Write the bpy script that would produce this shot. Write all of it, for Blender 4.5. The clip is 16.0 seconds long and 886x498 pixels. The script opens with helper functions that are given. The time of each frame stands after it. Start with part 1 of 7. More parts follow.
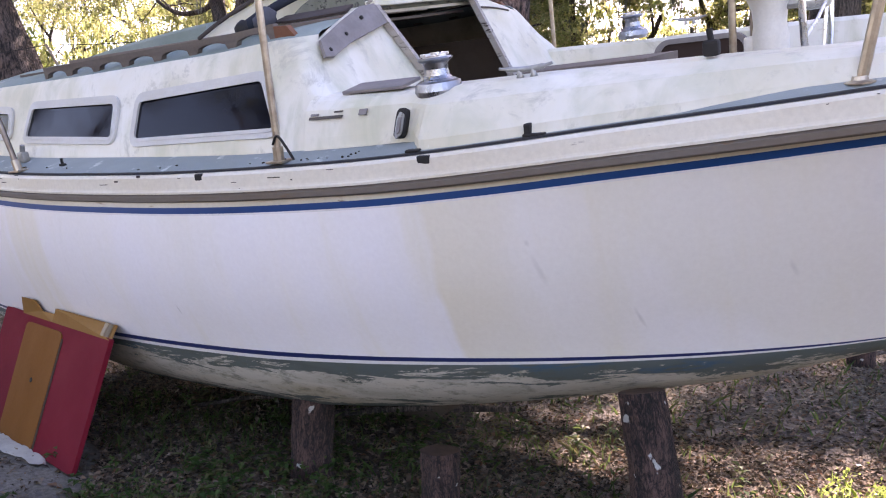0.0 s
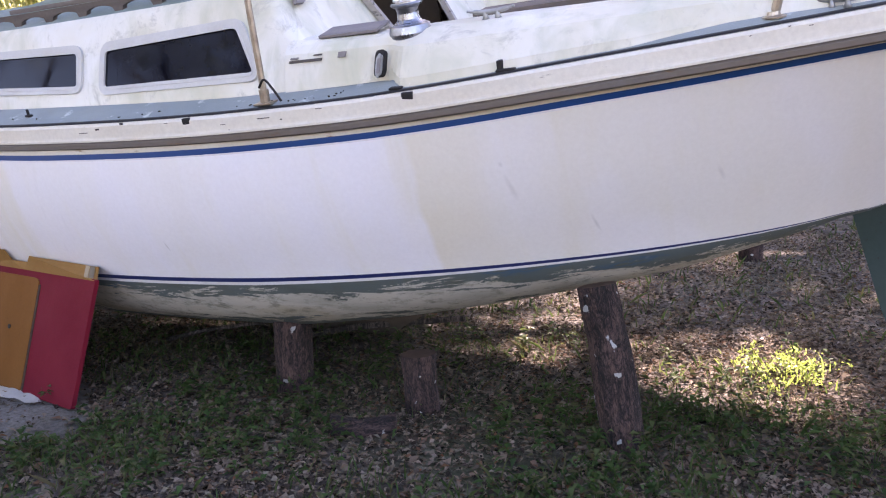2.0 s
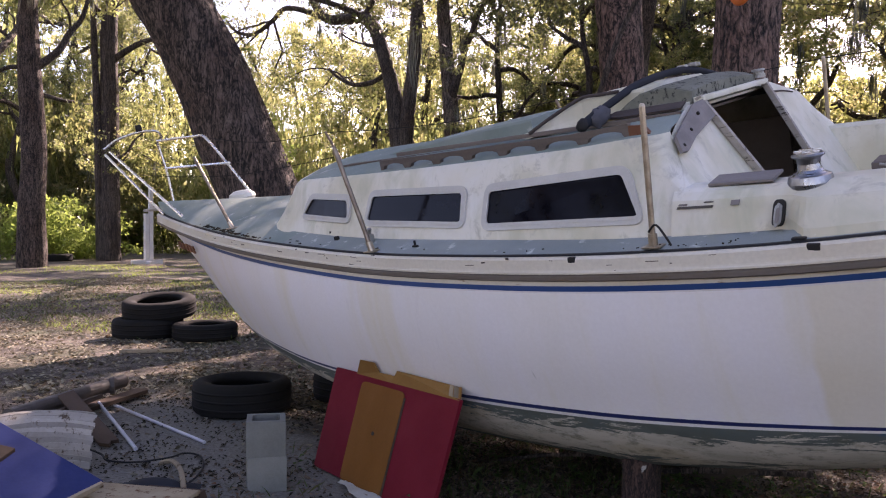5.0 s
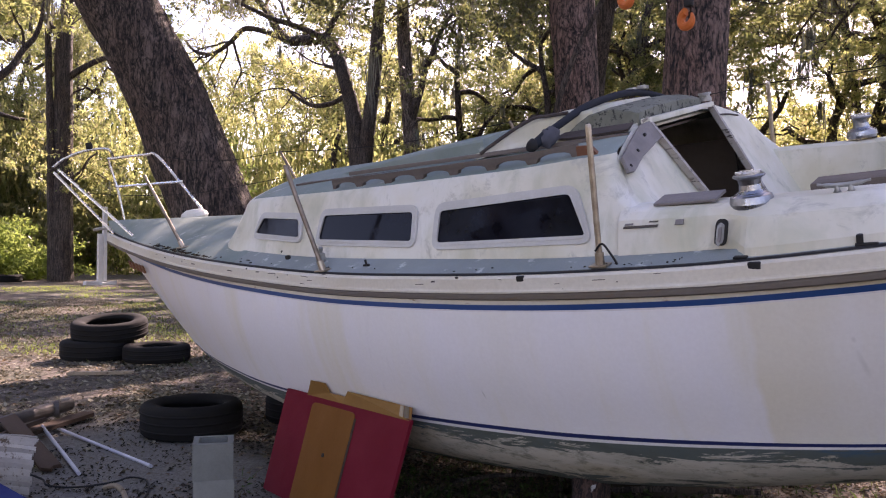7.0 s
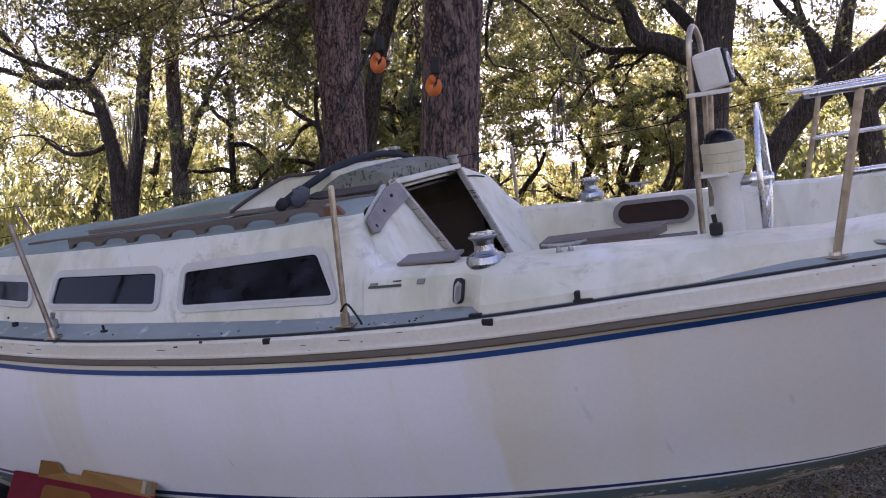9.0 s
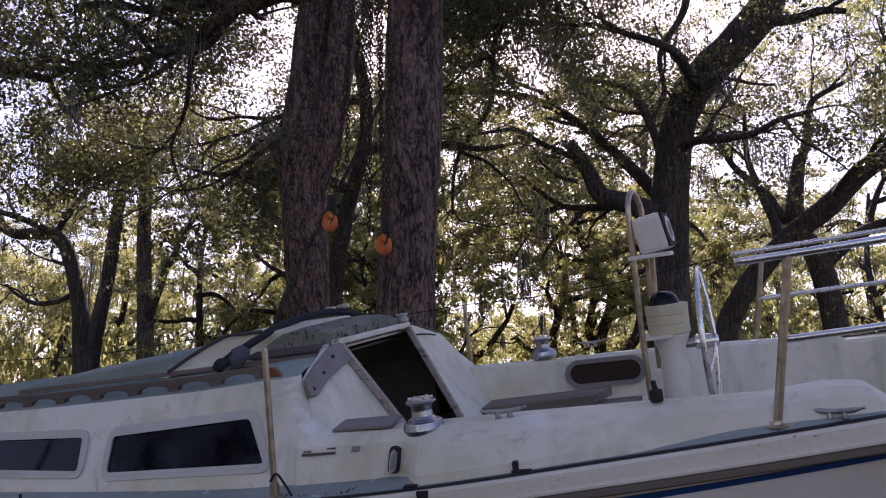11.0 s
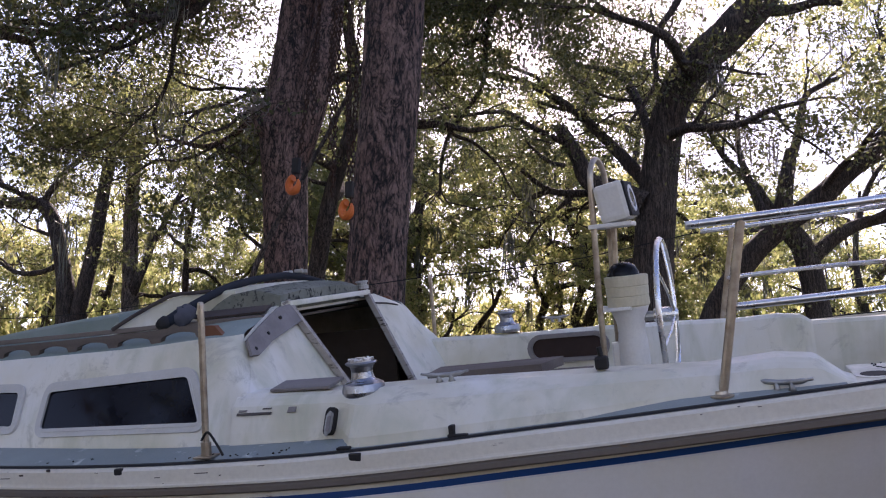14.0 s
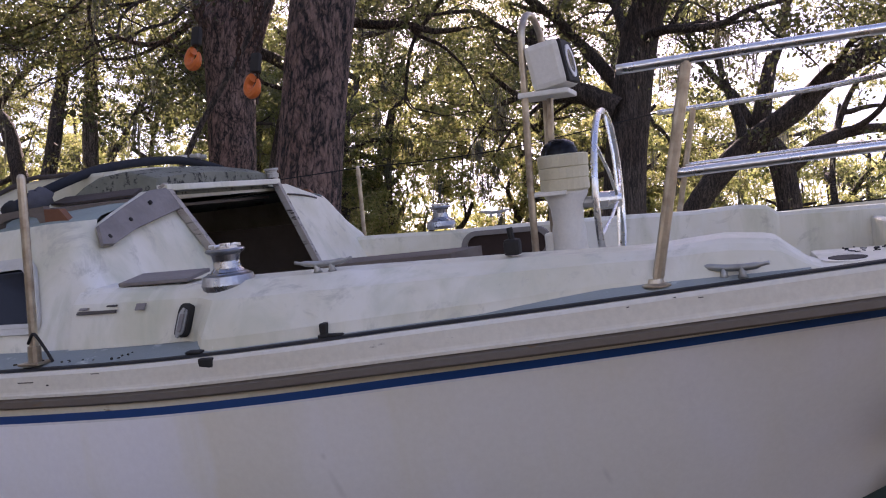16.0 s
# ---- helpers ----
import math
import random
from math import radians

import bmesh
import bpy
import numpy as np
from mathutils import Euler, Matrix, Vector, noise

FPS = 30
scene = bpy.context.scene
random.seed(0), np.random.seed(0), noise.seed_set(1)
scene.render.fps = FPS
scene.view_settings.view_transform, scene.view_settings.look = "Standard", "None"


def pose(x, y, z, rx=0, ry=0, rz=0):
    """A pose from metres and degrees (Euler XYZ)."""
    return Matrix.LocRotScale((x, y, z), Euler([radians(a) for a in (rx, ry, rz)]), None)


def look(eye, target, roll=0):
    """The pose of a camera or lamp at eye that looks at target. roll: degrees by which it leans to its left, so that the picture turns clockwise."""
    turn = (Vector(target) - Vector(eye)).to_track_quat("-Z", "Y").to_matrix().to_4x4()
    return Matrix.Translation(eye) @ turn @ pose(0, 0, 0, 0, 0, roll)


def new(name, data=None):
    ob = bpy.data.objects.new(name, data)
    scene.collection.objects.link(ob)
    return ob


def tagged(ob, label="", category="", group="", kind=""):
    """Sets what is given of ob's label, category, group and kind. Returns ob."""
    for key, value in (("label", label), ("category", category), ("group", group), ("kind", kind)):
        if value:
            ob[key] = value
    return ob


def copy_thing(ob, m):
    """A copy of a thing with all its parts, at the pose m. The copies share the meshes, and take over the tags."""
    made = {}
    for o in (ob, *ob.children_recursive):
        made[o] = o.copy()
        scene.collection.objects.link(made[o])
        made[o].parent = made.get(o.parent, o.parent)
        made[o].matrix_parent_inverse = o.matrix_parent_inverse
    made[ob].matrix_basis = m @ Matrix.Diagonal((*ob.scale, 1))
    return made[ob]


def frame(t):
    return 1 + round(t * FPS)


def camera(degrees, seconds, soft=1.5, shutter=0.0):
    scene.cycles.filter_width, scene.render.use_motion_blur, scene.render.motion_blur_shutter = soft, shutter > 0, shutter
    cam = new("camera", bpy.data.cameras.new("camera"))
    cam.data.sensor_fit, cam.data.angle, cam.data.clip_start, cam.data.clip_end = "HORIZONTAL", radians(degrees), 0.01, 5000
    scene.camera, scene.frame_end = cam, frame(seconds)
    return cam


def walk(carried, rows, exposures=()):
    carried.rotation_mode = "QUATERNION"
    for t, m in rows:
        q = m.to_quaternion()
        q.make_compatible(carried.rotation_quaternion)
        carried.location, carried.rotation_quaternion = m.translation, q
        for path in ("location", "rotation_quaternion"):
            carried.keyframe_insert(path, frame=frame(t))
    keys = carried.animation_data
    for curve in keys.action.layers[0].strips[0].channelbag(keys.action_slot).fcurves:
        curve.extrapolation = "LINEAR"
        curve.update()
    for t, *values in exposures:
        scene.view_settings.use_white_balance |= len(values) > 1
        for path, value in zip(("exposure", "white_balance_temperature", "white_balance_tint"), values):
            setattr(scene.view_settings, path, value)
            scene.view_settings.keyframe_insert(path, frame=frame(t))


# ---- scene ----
cam = camera(56.8, 16.0, soft=1.1)
PATH = [
    (0, (1.406, -3.348, 1.317), (0.393, -1.633, 1.139), 1.3),
    (0.5, (1.378, -3.478, 1.307), (0.431, -1.73, 1.087), 0.0),
    (1, (1.345, -3.627, 1.321), (0.529, -1.821, 1.055), -2.2),
    (1.5, (1.347, -3.716, 1.308), (0.538, -1.912, 1.006), -2.3),
    (2, (1.297, -3.831, 1.33), (0.53, -2.016, 0.984), -1.4),
    (2.5, (1.205, -3.929, 1.355), (0.481, -2.093, 1.034), -1.1),
    (3, (1.153, -3.968, 1.362), (0.335, -2.168, 1.06), -0.6),
    (3.5, (1.064, -4.058, 1.381), (0.198, -2.272, 1.135), -0.4),
    (4, (0.977, -4.113, 1.41), (-0.125, -2.453, 1.237), -0.9),
    (4.5, (0.935, -4.137, 1.439), (-0.321, -2.583, 1.355), 0.0),
    (4.7, (0.922, -4.162, 1.425), (-0.373, -2.639, 1.364), 0.3),
    (6.8, (0.943, -4.131, 1.405), (-0.322, -2.582, 1.4), 0.9),
    (7, (0.956, -4.126, 1.405), (-0.267, -2.543, 1.409), 0.6),
    (7.5, (0.984, -4.109, 1.413), (-0.144, -2.458, 1.429), 0.2),
    (8, (1.017, -4.086, 1.422), (0.023, -2.351, 1.464), -0.1),
    (8.5, (1.047, -4.058, 1.425), (0.154, -2.271, 1.514), -0.4),
    (9, (1.073, -4.044, 1.438), (0.309, -2.2, 1.569), -0.8),
    (9.5, (1.097, -4.02, 1.46), (0.347, -2.175, 1.651), -1.1),
    (10, (1.11, -4.002, 1.475), (0.39, -2.157, 1.754), -1.1),
    (10.2, (1.128, -3.986, 1.481), (0.426, -2.141, 1.8), -1.1),
    (12.3, (1.198, -3.941, 1.496), (0.539, -2.169, 2.147), -0.3),
    (12.5, (1.2, -3.948, 1.487), (0.55, -2.169, 2.129), -0.2),
    (13, (1.231, -3.906, 1.453), (0.578, -2.103, 2.022), -0.3),
    (13.5, (1.282, -3.833, 1.44), (0.621, -2.01, 1.927), 0.4),
    (14, (1.295, -3.764, 1.419), (0.631, -1.935, 1.877), 1.0),
    (14.5, (1.229, -3.619, 1.424), (0.628, -1.757, 1.838), 0.7),
    (15, (1.218, -3.472, 1.439), (0.656, -1.589, 1.81), 0.0),
    (15.5, (1.303, -3.304, 1.413), (0.705, -1.423, 1.736), -0.2),
    (16, (1.376, -3.13, 1.39), (0.749, -1.249, 1.65), 0.8),
]
EXPOSURES = [(0, 2.6, 7000, 38), (1, 2.82, 7000, 38), (2.0, 2.8, 7000, 38), (2.5, 2.6, 7000, 39), (3.0, 2.72, 7000, 40), (3.5, 2.35, 7000, 40), (4.0, 2.25, 7000, 39), (4.5, 1.8, 7100, 39), (7, 1.88, 7200, 41), (9, 1.75, 6750, 41), (9.5, 1.75, 6800, 41), (10, 1.25, 6750, 42), (12.5, 0.75, 6550, 37), (13.5, 1.2, 6550, 36), (14.5, 1.42, 6650, 38), (16, 1.52, 7000, 41)]
walk(cam, [(t, look(eye, target, roll)) for t, eye, target, roll in PATH], EXPOSURES)

# ---------------------------------------------------------------- light
SUN_AZ, SUN_EL = -16.3, 36.0          # degrees from +y towards +x, and above the horizon
world = bpy.data.worlds.new("sky")
scene.world = world
world.use_nodes = True
wn = world.node_tree.nodes
sky = wn.new("ShaderNodeTexSky")
sky.sky_type = "NISHITA"
sky.sun_disc = False
sky.sun_elevation = radians(SUN_EL)
sky.sun_rotation = radians(SUN_AZ)
sky.air_density, sky.dust_density, sky.ozone_density = 1.0, 0.9, 1.0
wn["Background"].inputs[1].default_value = 0.115
world.node_tree.links.new(sky.outputs[0], wn["Background"].inputs[0])
sun_data = bpy.data.lights.new("sun", "SUN")
sun_data.energy, sun_data.angle, sun_data.color = 5.0, radians(0.6), (1.0, 0.93, 0.82)
sun = new("sun", sun_data)
sun_way = Vector((math.sin(radians(SUN_AZ)) * math.cos(radians(SUN_EL)), math.cos(radians(SUN_AZ)) * math.cos(radians(SUN_EL)), math.sin(radians(SUN_EL))))
sun.matrix_world = look(sun_way * 60, (0, 0, 0))


# ---------------------------------------------------------------- materials
def tree_of(name):
    m = bpy.data.materials.new(name)
    m.use_nodes = True
    nt = m.node_tree
    return m, nt, nt.nodes["Principled BSDF"]


def link(nt, a, b):
    nt.links.new(a, b)


def coords(nt, scale=(1, 1, 1)):
    tc = nt.nodes.new("ShaderNodeTexCoord")
    mp = nt.nodes.new("ShaderNodeMapping")
    mp.inputs["Scale"].default_value = scale
    link(nt, tc.outputs["Object"], mp.inputs[0])
    return mp.outputs[0]


def noise_of(nt, vec, scale, detail=5.0, rough=0.6, distort=0.0):
    n = nt.nodes.new("ShaderNodeTexNoise")
    n.inputs["Scale"].default_value, n.inputs["Detail"].default_value = scale, detail
    n.inputs["Roughness"].default_value, n.inputs["Distortion"].default_value = rough, distort
    link(nt, vec, n.inputs["Vector"])
    return n.outputs["Fac"]


def ramp(nt, fac, stops):
    r = nt.nodes.new("ShaderNodeValToRGB")
    while len(r.color_ramp.elements) < len(stops):
        r.color_ramp.elements.new(0.5)
    for e, (p, c) in zip(r.color_ramp.elements, stops):
        e.position, e.color = p, (*c, 1) if len(c) == 3 else c
    link(nt, fac, r.inputs[0])
    return r.outputs[0]


def mix(nt, fac, a, b, mode="MIX"):
    m = nt.nodes.new("ShaderNodeMix")
    m.data_type, m.blend_type = "RGBA", mode
    for sock, val in ((m.inputs[0], fac), (m.inputs[6], a), (m.inputs[7], b)):
        if isinstance(val, (int, float)):
            sock.default_value = val
        elif isinstance(val, tuple):
            sock.default_value = (*val, 1)
        else:
            link(nt, val, sock)
    return m.outputs[2]


def bump_of(nt, b, height, strength, dist=0.01):
    n = nt.nodes.new("ShaderNodeBump")
    n.inputs["Strength"].default_value, n.inputs["Distance"].default_value = strength, dist
    link(nt, height, n.inputs["Height"])
    link(nt, n.outputs[0], b.inputs["Normal"])


def worn(name, base, other, rough=0.5, big=2.0, fine=40.0, amount=0.5, stretch=(1, 1, 1), bump=0.15, metal=0.0, spots=None, spot_at=0.66, dist=0.004, vary=0.0):
    """A surface with stains at a large scale, grain at a fine one, and perhaps specks of a third colour."""
    m, nt, b = tree_of(name)
    v = coords(nt, stretch)
    n1, n2 = noise_of(nt, v, big, 6), noise_of(nt, coords(nt), fine, 4)
    c = ramp(nt, n1, [(0.5 - 0.3 * amount, base), (0.5 + 0.35 * amount, other)])
    c = mix(nt, 0.35, c, ramp(nt, n2, [(0.3, tuple(0.72 * x for x in base)), (0.7, base)]))
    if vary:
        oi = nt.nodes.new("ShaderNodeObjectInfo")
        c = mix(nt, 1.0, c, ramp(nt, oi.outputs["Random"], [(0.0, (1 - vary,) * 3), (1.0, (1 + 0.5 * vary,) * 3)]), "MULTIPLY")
    if spots:
        n3 = noise_of(nt, v, big * 5, 8, 0.7)
        c = mix(nt, ramp(nt, n3, [(spot_at - 0.04, (0, 0, 0)), (spot_at + 0.04, (1, 1, 1))]), c, spots)
    link(nt, c, b.inputs["Base Color"])
    b.inputs["Metallic"].default_value = metal
    b.inputs["Specular IOR Level"].default_value = 0.2 if rough >= 0.7 else 0.4
    link(nt, ramp(nt, n1, [(0.3, (rough - 0.1,) * 3), (0.7, (min(1, rough + 0.12),) * 3)]), b.inputs["Roughness"])
    bump_of(nt, b, n2, bump, dist)
    return m


def gelcoat_material():
    m, nt, b = tree_of("hull_gelcoat")
    streak = noise_of(nt, coords(nt, (3.4, 1, 0.30)), 1.3, 5, 0.55, 0.1)
    cloud = noise_of(nt, coords(nt), 0.9, 3)
    fine = noise_of(nt, coords(nt), 60, 4)
    speck = noise_of(nt, coords(nt, (1, 1, 0.6)), 15, 6, 0.75)
    c = ramp(nt, streak, [(0.36, (0.80, 0.775, 0.80)), (0.53, (0.80, 0.77, 0.76)), (0.70, (0.75, 0.70, 0.58))])
    tc = nt.nodes.new("ShaderNodeTexCoord")
    sep = nt.nodes.new("ShaderNodeSeparateXYZ")
    link(nt, tc.outputs["Object"], sep.inputs[0])
    aft = nt.nodes.new("ShaderNodeMapRange")
    aft.inputs[1].default_value, aft.inputs[2].default_value = -2.2, -0.4
    link(nt, sep.outputs[0], aft.inputs[0])
    blot = noise_of(nt, coords(nt, (1.1, 1, 0.5)), 1.15, 3, 0.5, 0.2)
    c = mix(nt, ramp(nt, blot, [(0.53, (0, 0, 0)), (0.60, (0.32, 0.32, 0.32))]), c, mix(nt, aft.outputs[0], c, (0.72, 0.67, 0.50)))
    # one broad yellow run amidships, sharp on its forward side, and a fainter one aft of it
    edge = nt.nodes.new("ShaderNodeMath")
    edge.operation = "MULTIPLY_ADD"
    edge.inputs[1].default_value = 0.10
    link(nt, noise_of(nt, coords(nt, (1, 1, 1.6)), 2.2, 4, 0.55), edge.inputs[0])
    link(nt, sep.outputs[0], edge.inputs[2])
    run = ramp(nt, edge.outputs[0], [(0.095, (0, 0, 0)), (0.12, (0.82, 0.82, 0.82)), (0.30, (0.66, 0.66, 0.66)), (0.42, (0.08, 0.08, 0.08)), (0.58, (0.32, 0.32, 0.32)), (0.9, (0.1, 0.1, 0.1))])
    c = mix(nt, run, c, (0.71, 0.64, 0.47))
    # grey rub marks, each a long smear
    for mx, mz, sx, sz in ((0.40, 0.50, 0.020, 0.10), (0.66, 0.31, 0.012, 0.07), (-1.15, 0.33, 0.010, 0.05), (0.38, 0.60, 0.014, 0.02), (1.1, 0.46, 0.016, 0.06)):
        mp = nt.nodes.new("ShaderNodeMapping")
        mp.vector_type = "TEXTURE"
        mp.inputs["Location"].default_value, mp.inputs["Scale"].default_value = (mx, -1.2, mz), (sx, 3.0, sz)
        mp.inputs["Rotation"].default_value = (0, radians(-14), 0)
        link(nt, tc.outputs["Object"], mp.inputs[0])
        ln = nt.nodes.new("ShaderNodeVectorMath")
        ln.operation = "LENGTH"
        link(nt, mp.outputs[0], ln.inputs[0])
        wob = nt.nodes.new("ShaderNodeMath")
        wob.operation = "MULTIPLY_ADD"
        wob.inputs[1].default_value = 0.7
        link(nt, speck, wob.inputs[0])
        link(nt, ln.outputs["Value"], wob.inputs[2])
        c = mix(nt, ramp(nt, wob.outputs[0], [(0.45, (0.58, 0.58, 0.58)), (1.0, (0.0, 0.0, 0.0))]), c, (0.40, 0.37, 0.34))
    scuff = noise_of(nt, coords(nt, (4.5, 1, 0.8)), 1.7, 7, 0.65, 0.3)
    c = mix(nt, ramp(nt, scuff, [(0.62, (0, 0, 0)), (0.74, (0.32, 0.32, 0.32))]), c, (0.50, 0.485, 0.47))
    c = mix(nt, ramp(nt, cloud, [(0.42, (0, 0, 0)), (0.75, (0.8, 0.8, 0.8))]), c, (0.75, 0.71, 0.66))
    c = mix(nt, ramp(nt, speck, [(0.75, (0, 0, 0)), (0.82, (0.7, 0.7, 0.7))]), c, (0.33, 0.30, 0.27))
    c = mix(nt, 0.08, c, ramp(nt, fine, [(0.3, (0.4, 0.38, 0.36)), (0.7, (0.85, 0.85, 0.85))]))
    link(nt, c, b.inputs["Base Color"])
    b.inputs["Roughness"].default_value = 0.42
    bump_of(nt, b, cloud, 0.12, 0.05)
    return m


def dirty_gelcoat():
    """Chalky cream gelcoat with green algae, run marks and grey scuffs."""
    m, nt, b = tree_of("deck_gelcoat")
    runs = noise_of(nt, coords(nt, (3.2, 3.2, 0.5)), 2.4, 6, 0.6, 0.5)
    cloud = noise_of(nt, coords(nt), 1.7, 5, 0.6, 0.3)
    patch_n = noise_of(nt, coords(nt), 6.5, 8, 0.72, 0.5)
    fine = noise_of(nt, coords(nt), 70, 5, 0.7)
    c = ramp(nt, cloud, [(0.33, (0.74, 0.72, 0.65)), (0.48, (0.70, 0.665, 0.555)), (0.62, (0.61, 0.57, 0.43))])
    c = mix(nt, ramp(nt, runs, [(0.48, (0, 0, 0)), (0.72, (0.75, 0.75, 0.75))]), c, (0.48, 0.485, 0.345))
    c = mix(nt, ramp(nt, patch_n, [(0.56, (0, 0, 0)), (0.66, (0.6, 0.6, 0.6)), (0.8, (0.85, 0.85, 0.85))]), c, (0.40, 0.38, 0.30))
    c = mix(nt, ramp(nt, patch_n, [(0.24, (0.8, 0.8, 0.8)), (0.36, (0, 0, 0))]), c, (0.78, 0.77, 0.75))
    c = mix(nt, ramp(nt, fine, [(0.66, (0, 0, 0)), (0.76, (0.5, 0.5, 0.5))]), c, (0.30, 0.28, 0.22))
    link(nt, c, b.inputs["Base Color"])
    b.inputs["Roughness"].default_value = 0.55
    bump_of(nt, b, patch_n, 0.12, 0.01)
    return m


def bottom_material():
    m, nt, b = tree_of("bottom_paint")
    v = coords(nt, (0.55, 1, 1.6))
    n1, n2 = noise_of(nt, coords(nt, (0.4, 1, 2.2)), 7.5, 10, 0.75, 0.5), noise_of(nt, v, 2.6, 6, 0.6, 0.3)
    tc = nt.nodes.new("ShaderNodeTexCoord")
    sep = nt.nodes.new("ShaderNodeSeparateXYZ")
    link(nt, tc.outputs["Object"], sep.inputs[0])
    mr = nt.nodes.new("ShaderNodeMapRange")
    mr.inputs[1].default_value, mr.inputs[2].default_value = -0.03, 0.14
    mr.inputs[3].default_value, mr.inputs[4].default_value = -0.16, 0.2
    link(nt, sep.outputs[2], mr.inputs[0])
    add = nt.nodes.new("ShaderNodeMath")
    link(nt, n1, add.inputs[0])
    link(nt, mr.outputs[0], add.inputs[1])
    low = nt.nodes.new("ShaderNodeMapRange")
    low.inputs[1].default_value, low.inputs[2].default_value = -0.20, -0.03
    low.inputs[3].default_value, low.inputs[4].default_value = 0.24, 0.0
    link(nt, sep.outputs[2], low.inputs[0])
    both = nt.nodes.new("ShaderNodeMath")
    link(nt, add.outputs[0], both.inputs[0])
    link(nt, low.outputs[0], both.inputs[1])
    paint = ramp(nt, n2, [(0.30, (0.050, 0.062, 0.056)), (0.48, (0.088, 0.108, 0.100)), (0.60, (0.080, 0.105, 0.105)), (0.64, (0.045, 0.095, 0.14)), (0.68, (0.085, 0.10, 0.088))])
    bare = ramp(nt, n2, [(0.3, (0.30, 0.285, 0.23)), (0.5, (0.50, 0.47, 0.40)), (0.75, (0.36, 0.30, 0.20))])
    c = mix(nt, ramp(nt, both.outputs[0], [(0.512, (0, 0, 0)), (0.525, (1, 1, 1))]), bare, paint)
    n3 = noise_of(nt, coords(nt, (0.8, 1, 1.3)), 16, 8, 0.75)
    c = mix(nt, ramp(nt, n3, [(0.50, (0, 0, 0)), (0.68, (0.75, 0.75, 0.75))]), c, (0.085, 0.09, 0.06))
    link(nt, c, b.inputs["Base Color"])
    b.inputs["Roughness"].default_value = 0.75
    bump_of(nt, b, n1, 0.35, 0.006)
    return m


def metal(name, col, rough, dirt=(0.25, 0.18, 0.11), amount=0.3):
    m, nt, b = tree_of(name)
    n = noise_of(nt, coords(nt), 14, 6)
    c = mix(nt, ramp(nt, n, [(0.75 - amount, (0, 0, 0)), (0.85, (1, 1, 1))]), col, dirt)
    link(nt, c, b.inputs["Base Color"])
    b.inputs["Metallic"].default_value = 1.0
    link(nt, ramp(nt, n, [(0.3, (rough,) * 3), (0.8, (rough + 0.3,) * 3)]), b.inputs["Roughness"])
    return m


def leaf_material(name, cols, through_light=0.5, glow=0.3, rough=0.38):
    m, nt, b = tree_of(name)
    g = nt.nodes.new("ShaderNodeNewGeometry")
    n = len(cols) - 1
    c = ramp(nt, g.outputs["Random Per Island"], [(i / n, x) for i, x in enumerate(cols)])
    oi = nt.nodes.new("ShaderNodeObjectInfo")
    c = mix(nt, 1.0, c, ramp(nt, oi.outputs["Random"], [(0.0, (0.78, 0.86, 0.8)), (0.5, (1.0, 1.0, 1.0)), (1.0, (1.22, 1.1, 1.05))]), "MULTIPLY")
    link(nt, c, b.inputs["Base Color"])
    b.inputs["Roughness"].default_value = rough
    b.inputs["Specular IOR Level"].default_value = 0.5 if rough < 0.5 else 0.15
    t = nt.nodes.new("ShaderNodeBsdfTranslucent")
    link(nt, mix(nt, glow, c, (0.45, 0.48, 0.155), "ADD"), t.inputs[0])
    mx = nt.nodes.new("ShaderNodeMixShader")
    mx.inputs[0].default_value = through_light
    link(nt, b.outputs[0], mx.inputs[1])
    link(nt, t.outputs[0], mx.inputs[2])
    link(nt, mx.outputs[0], nt.nodes["Material Output"].inputs[0])
    return m


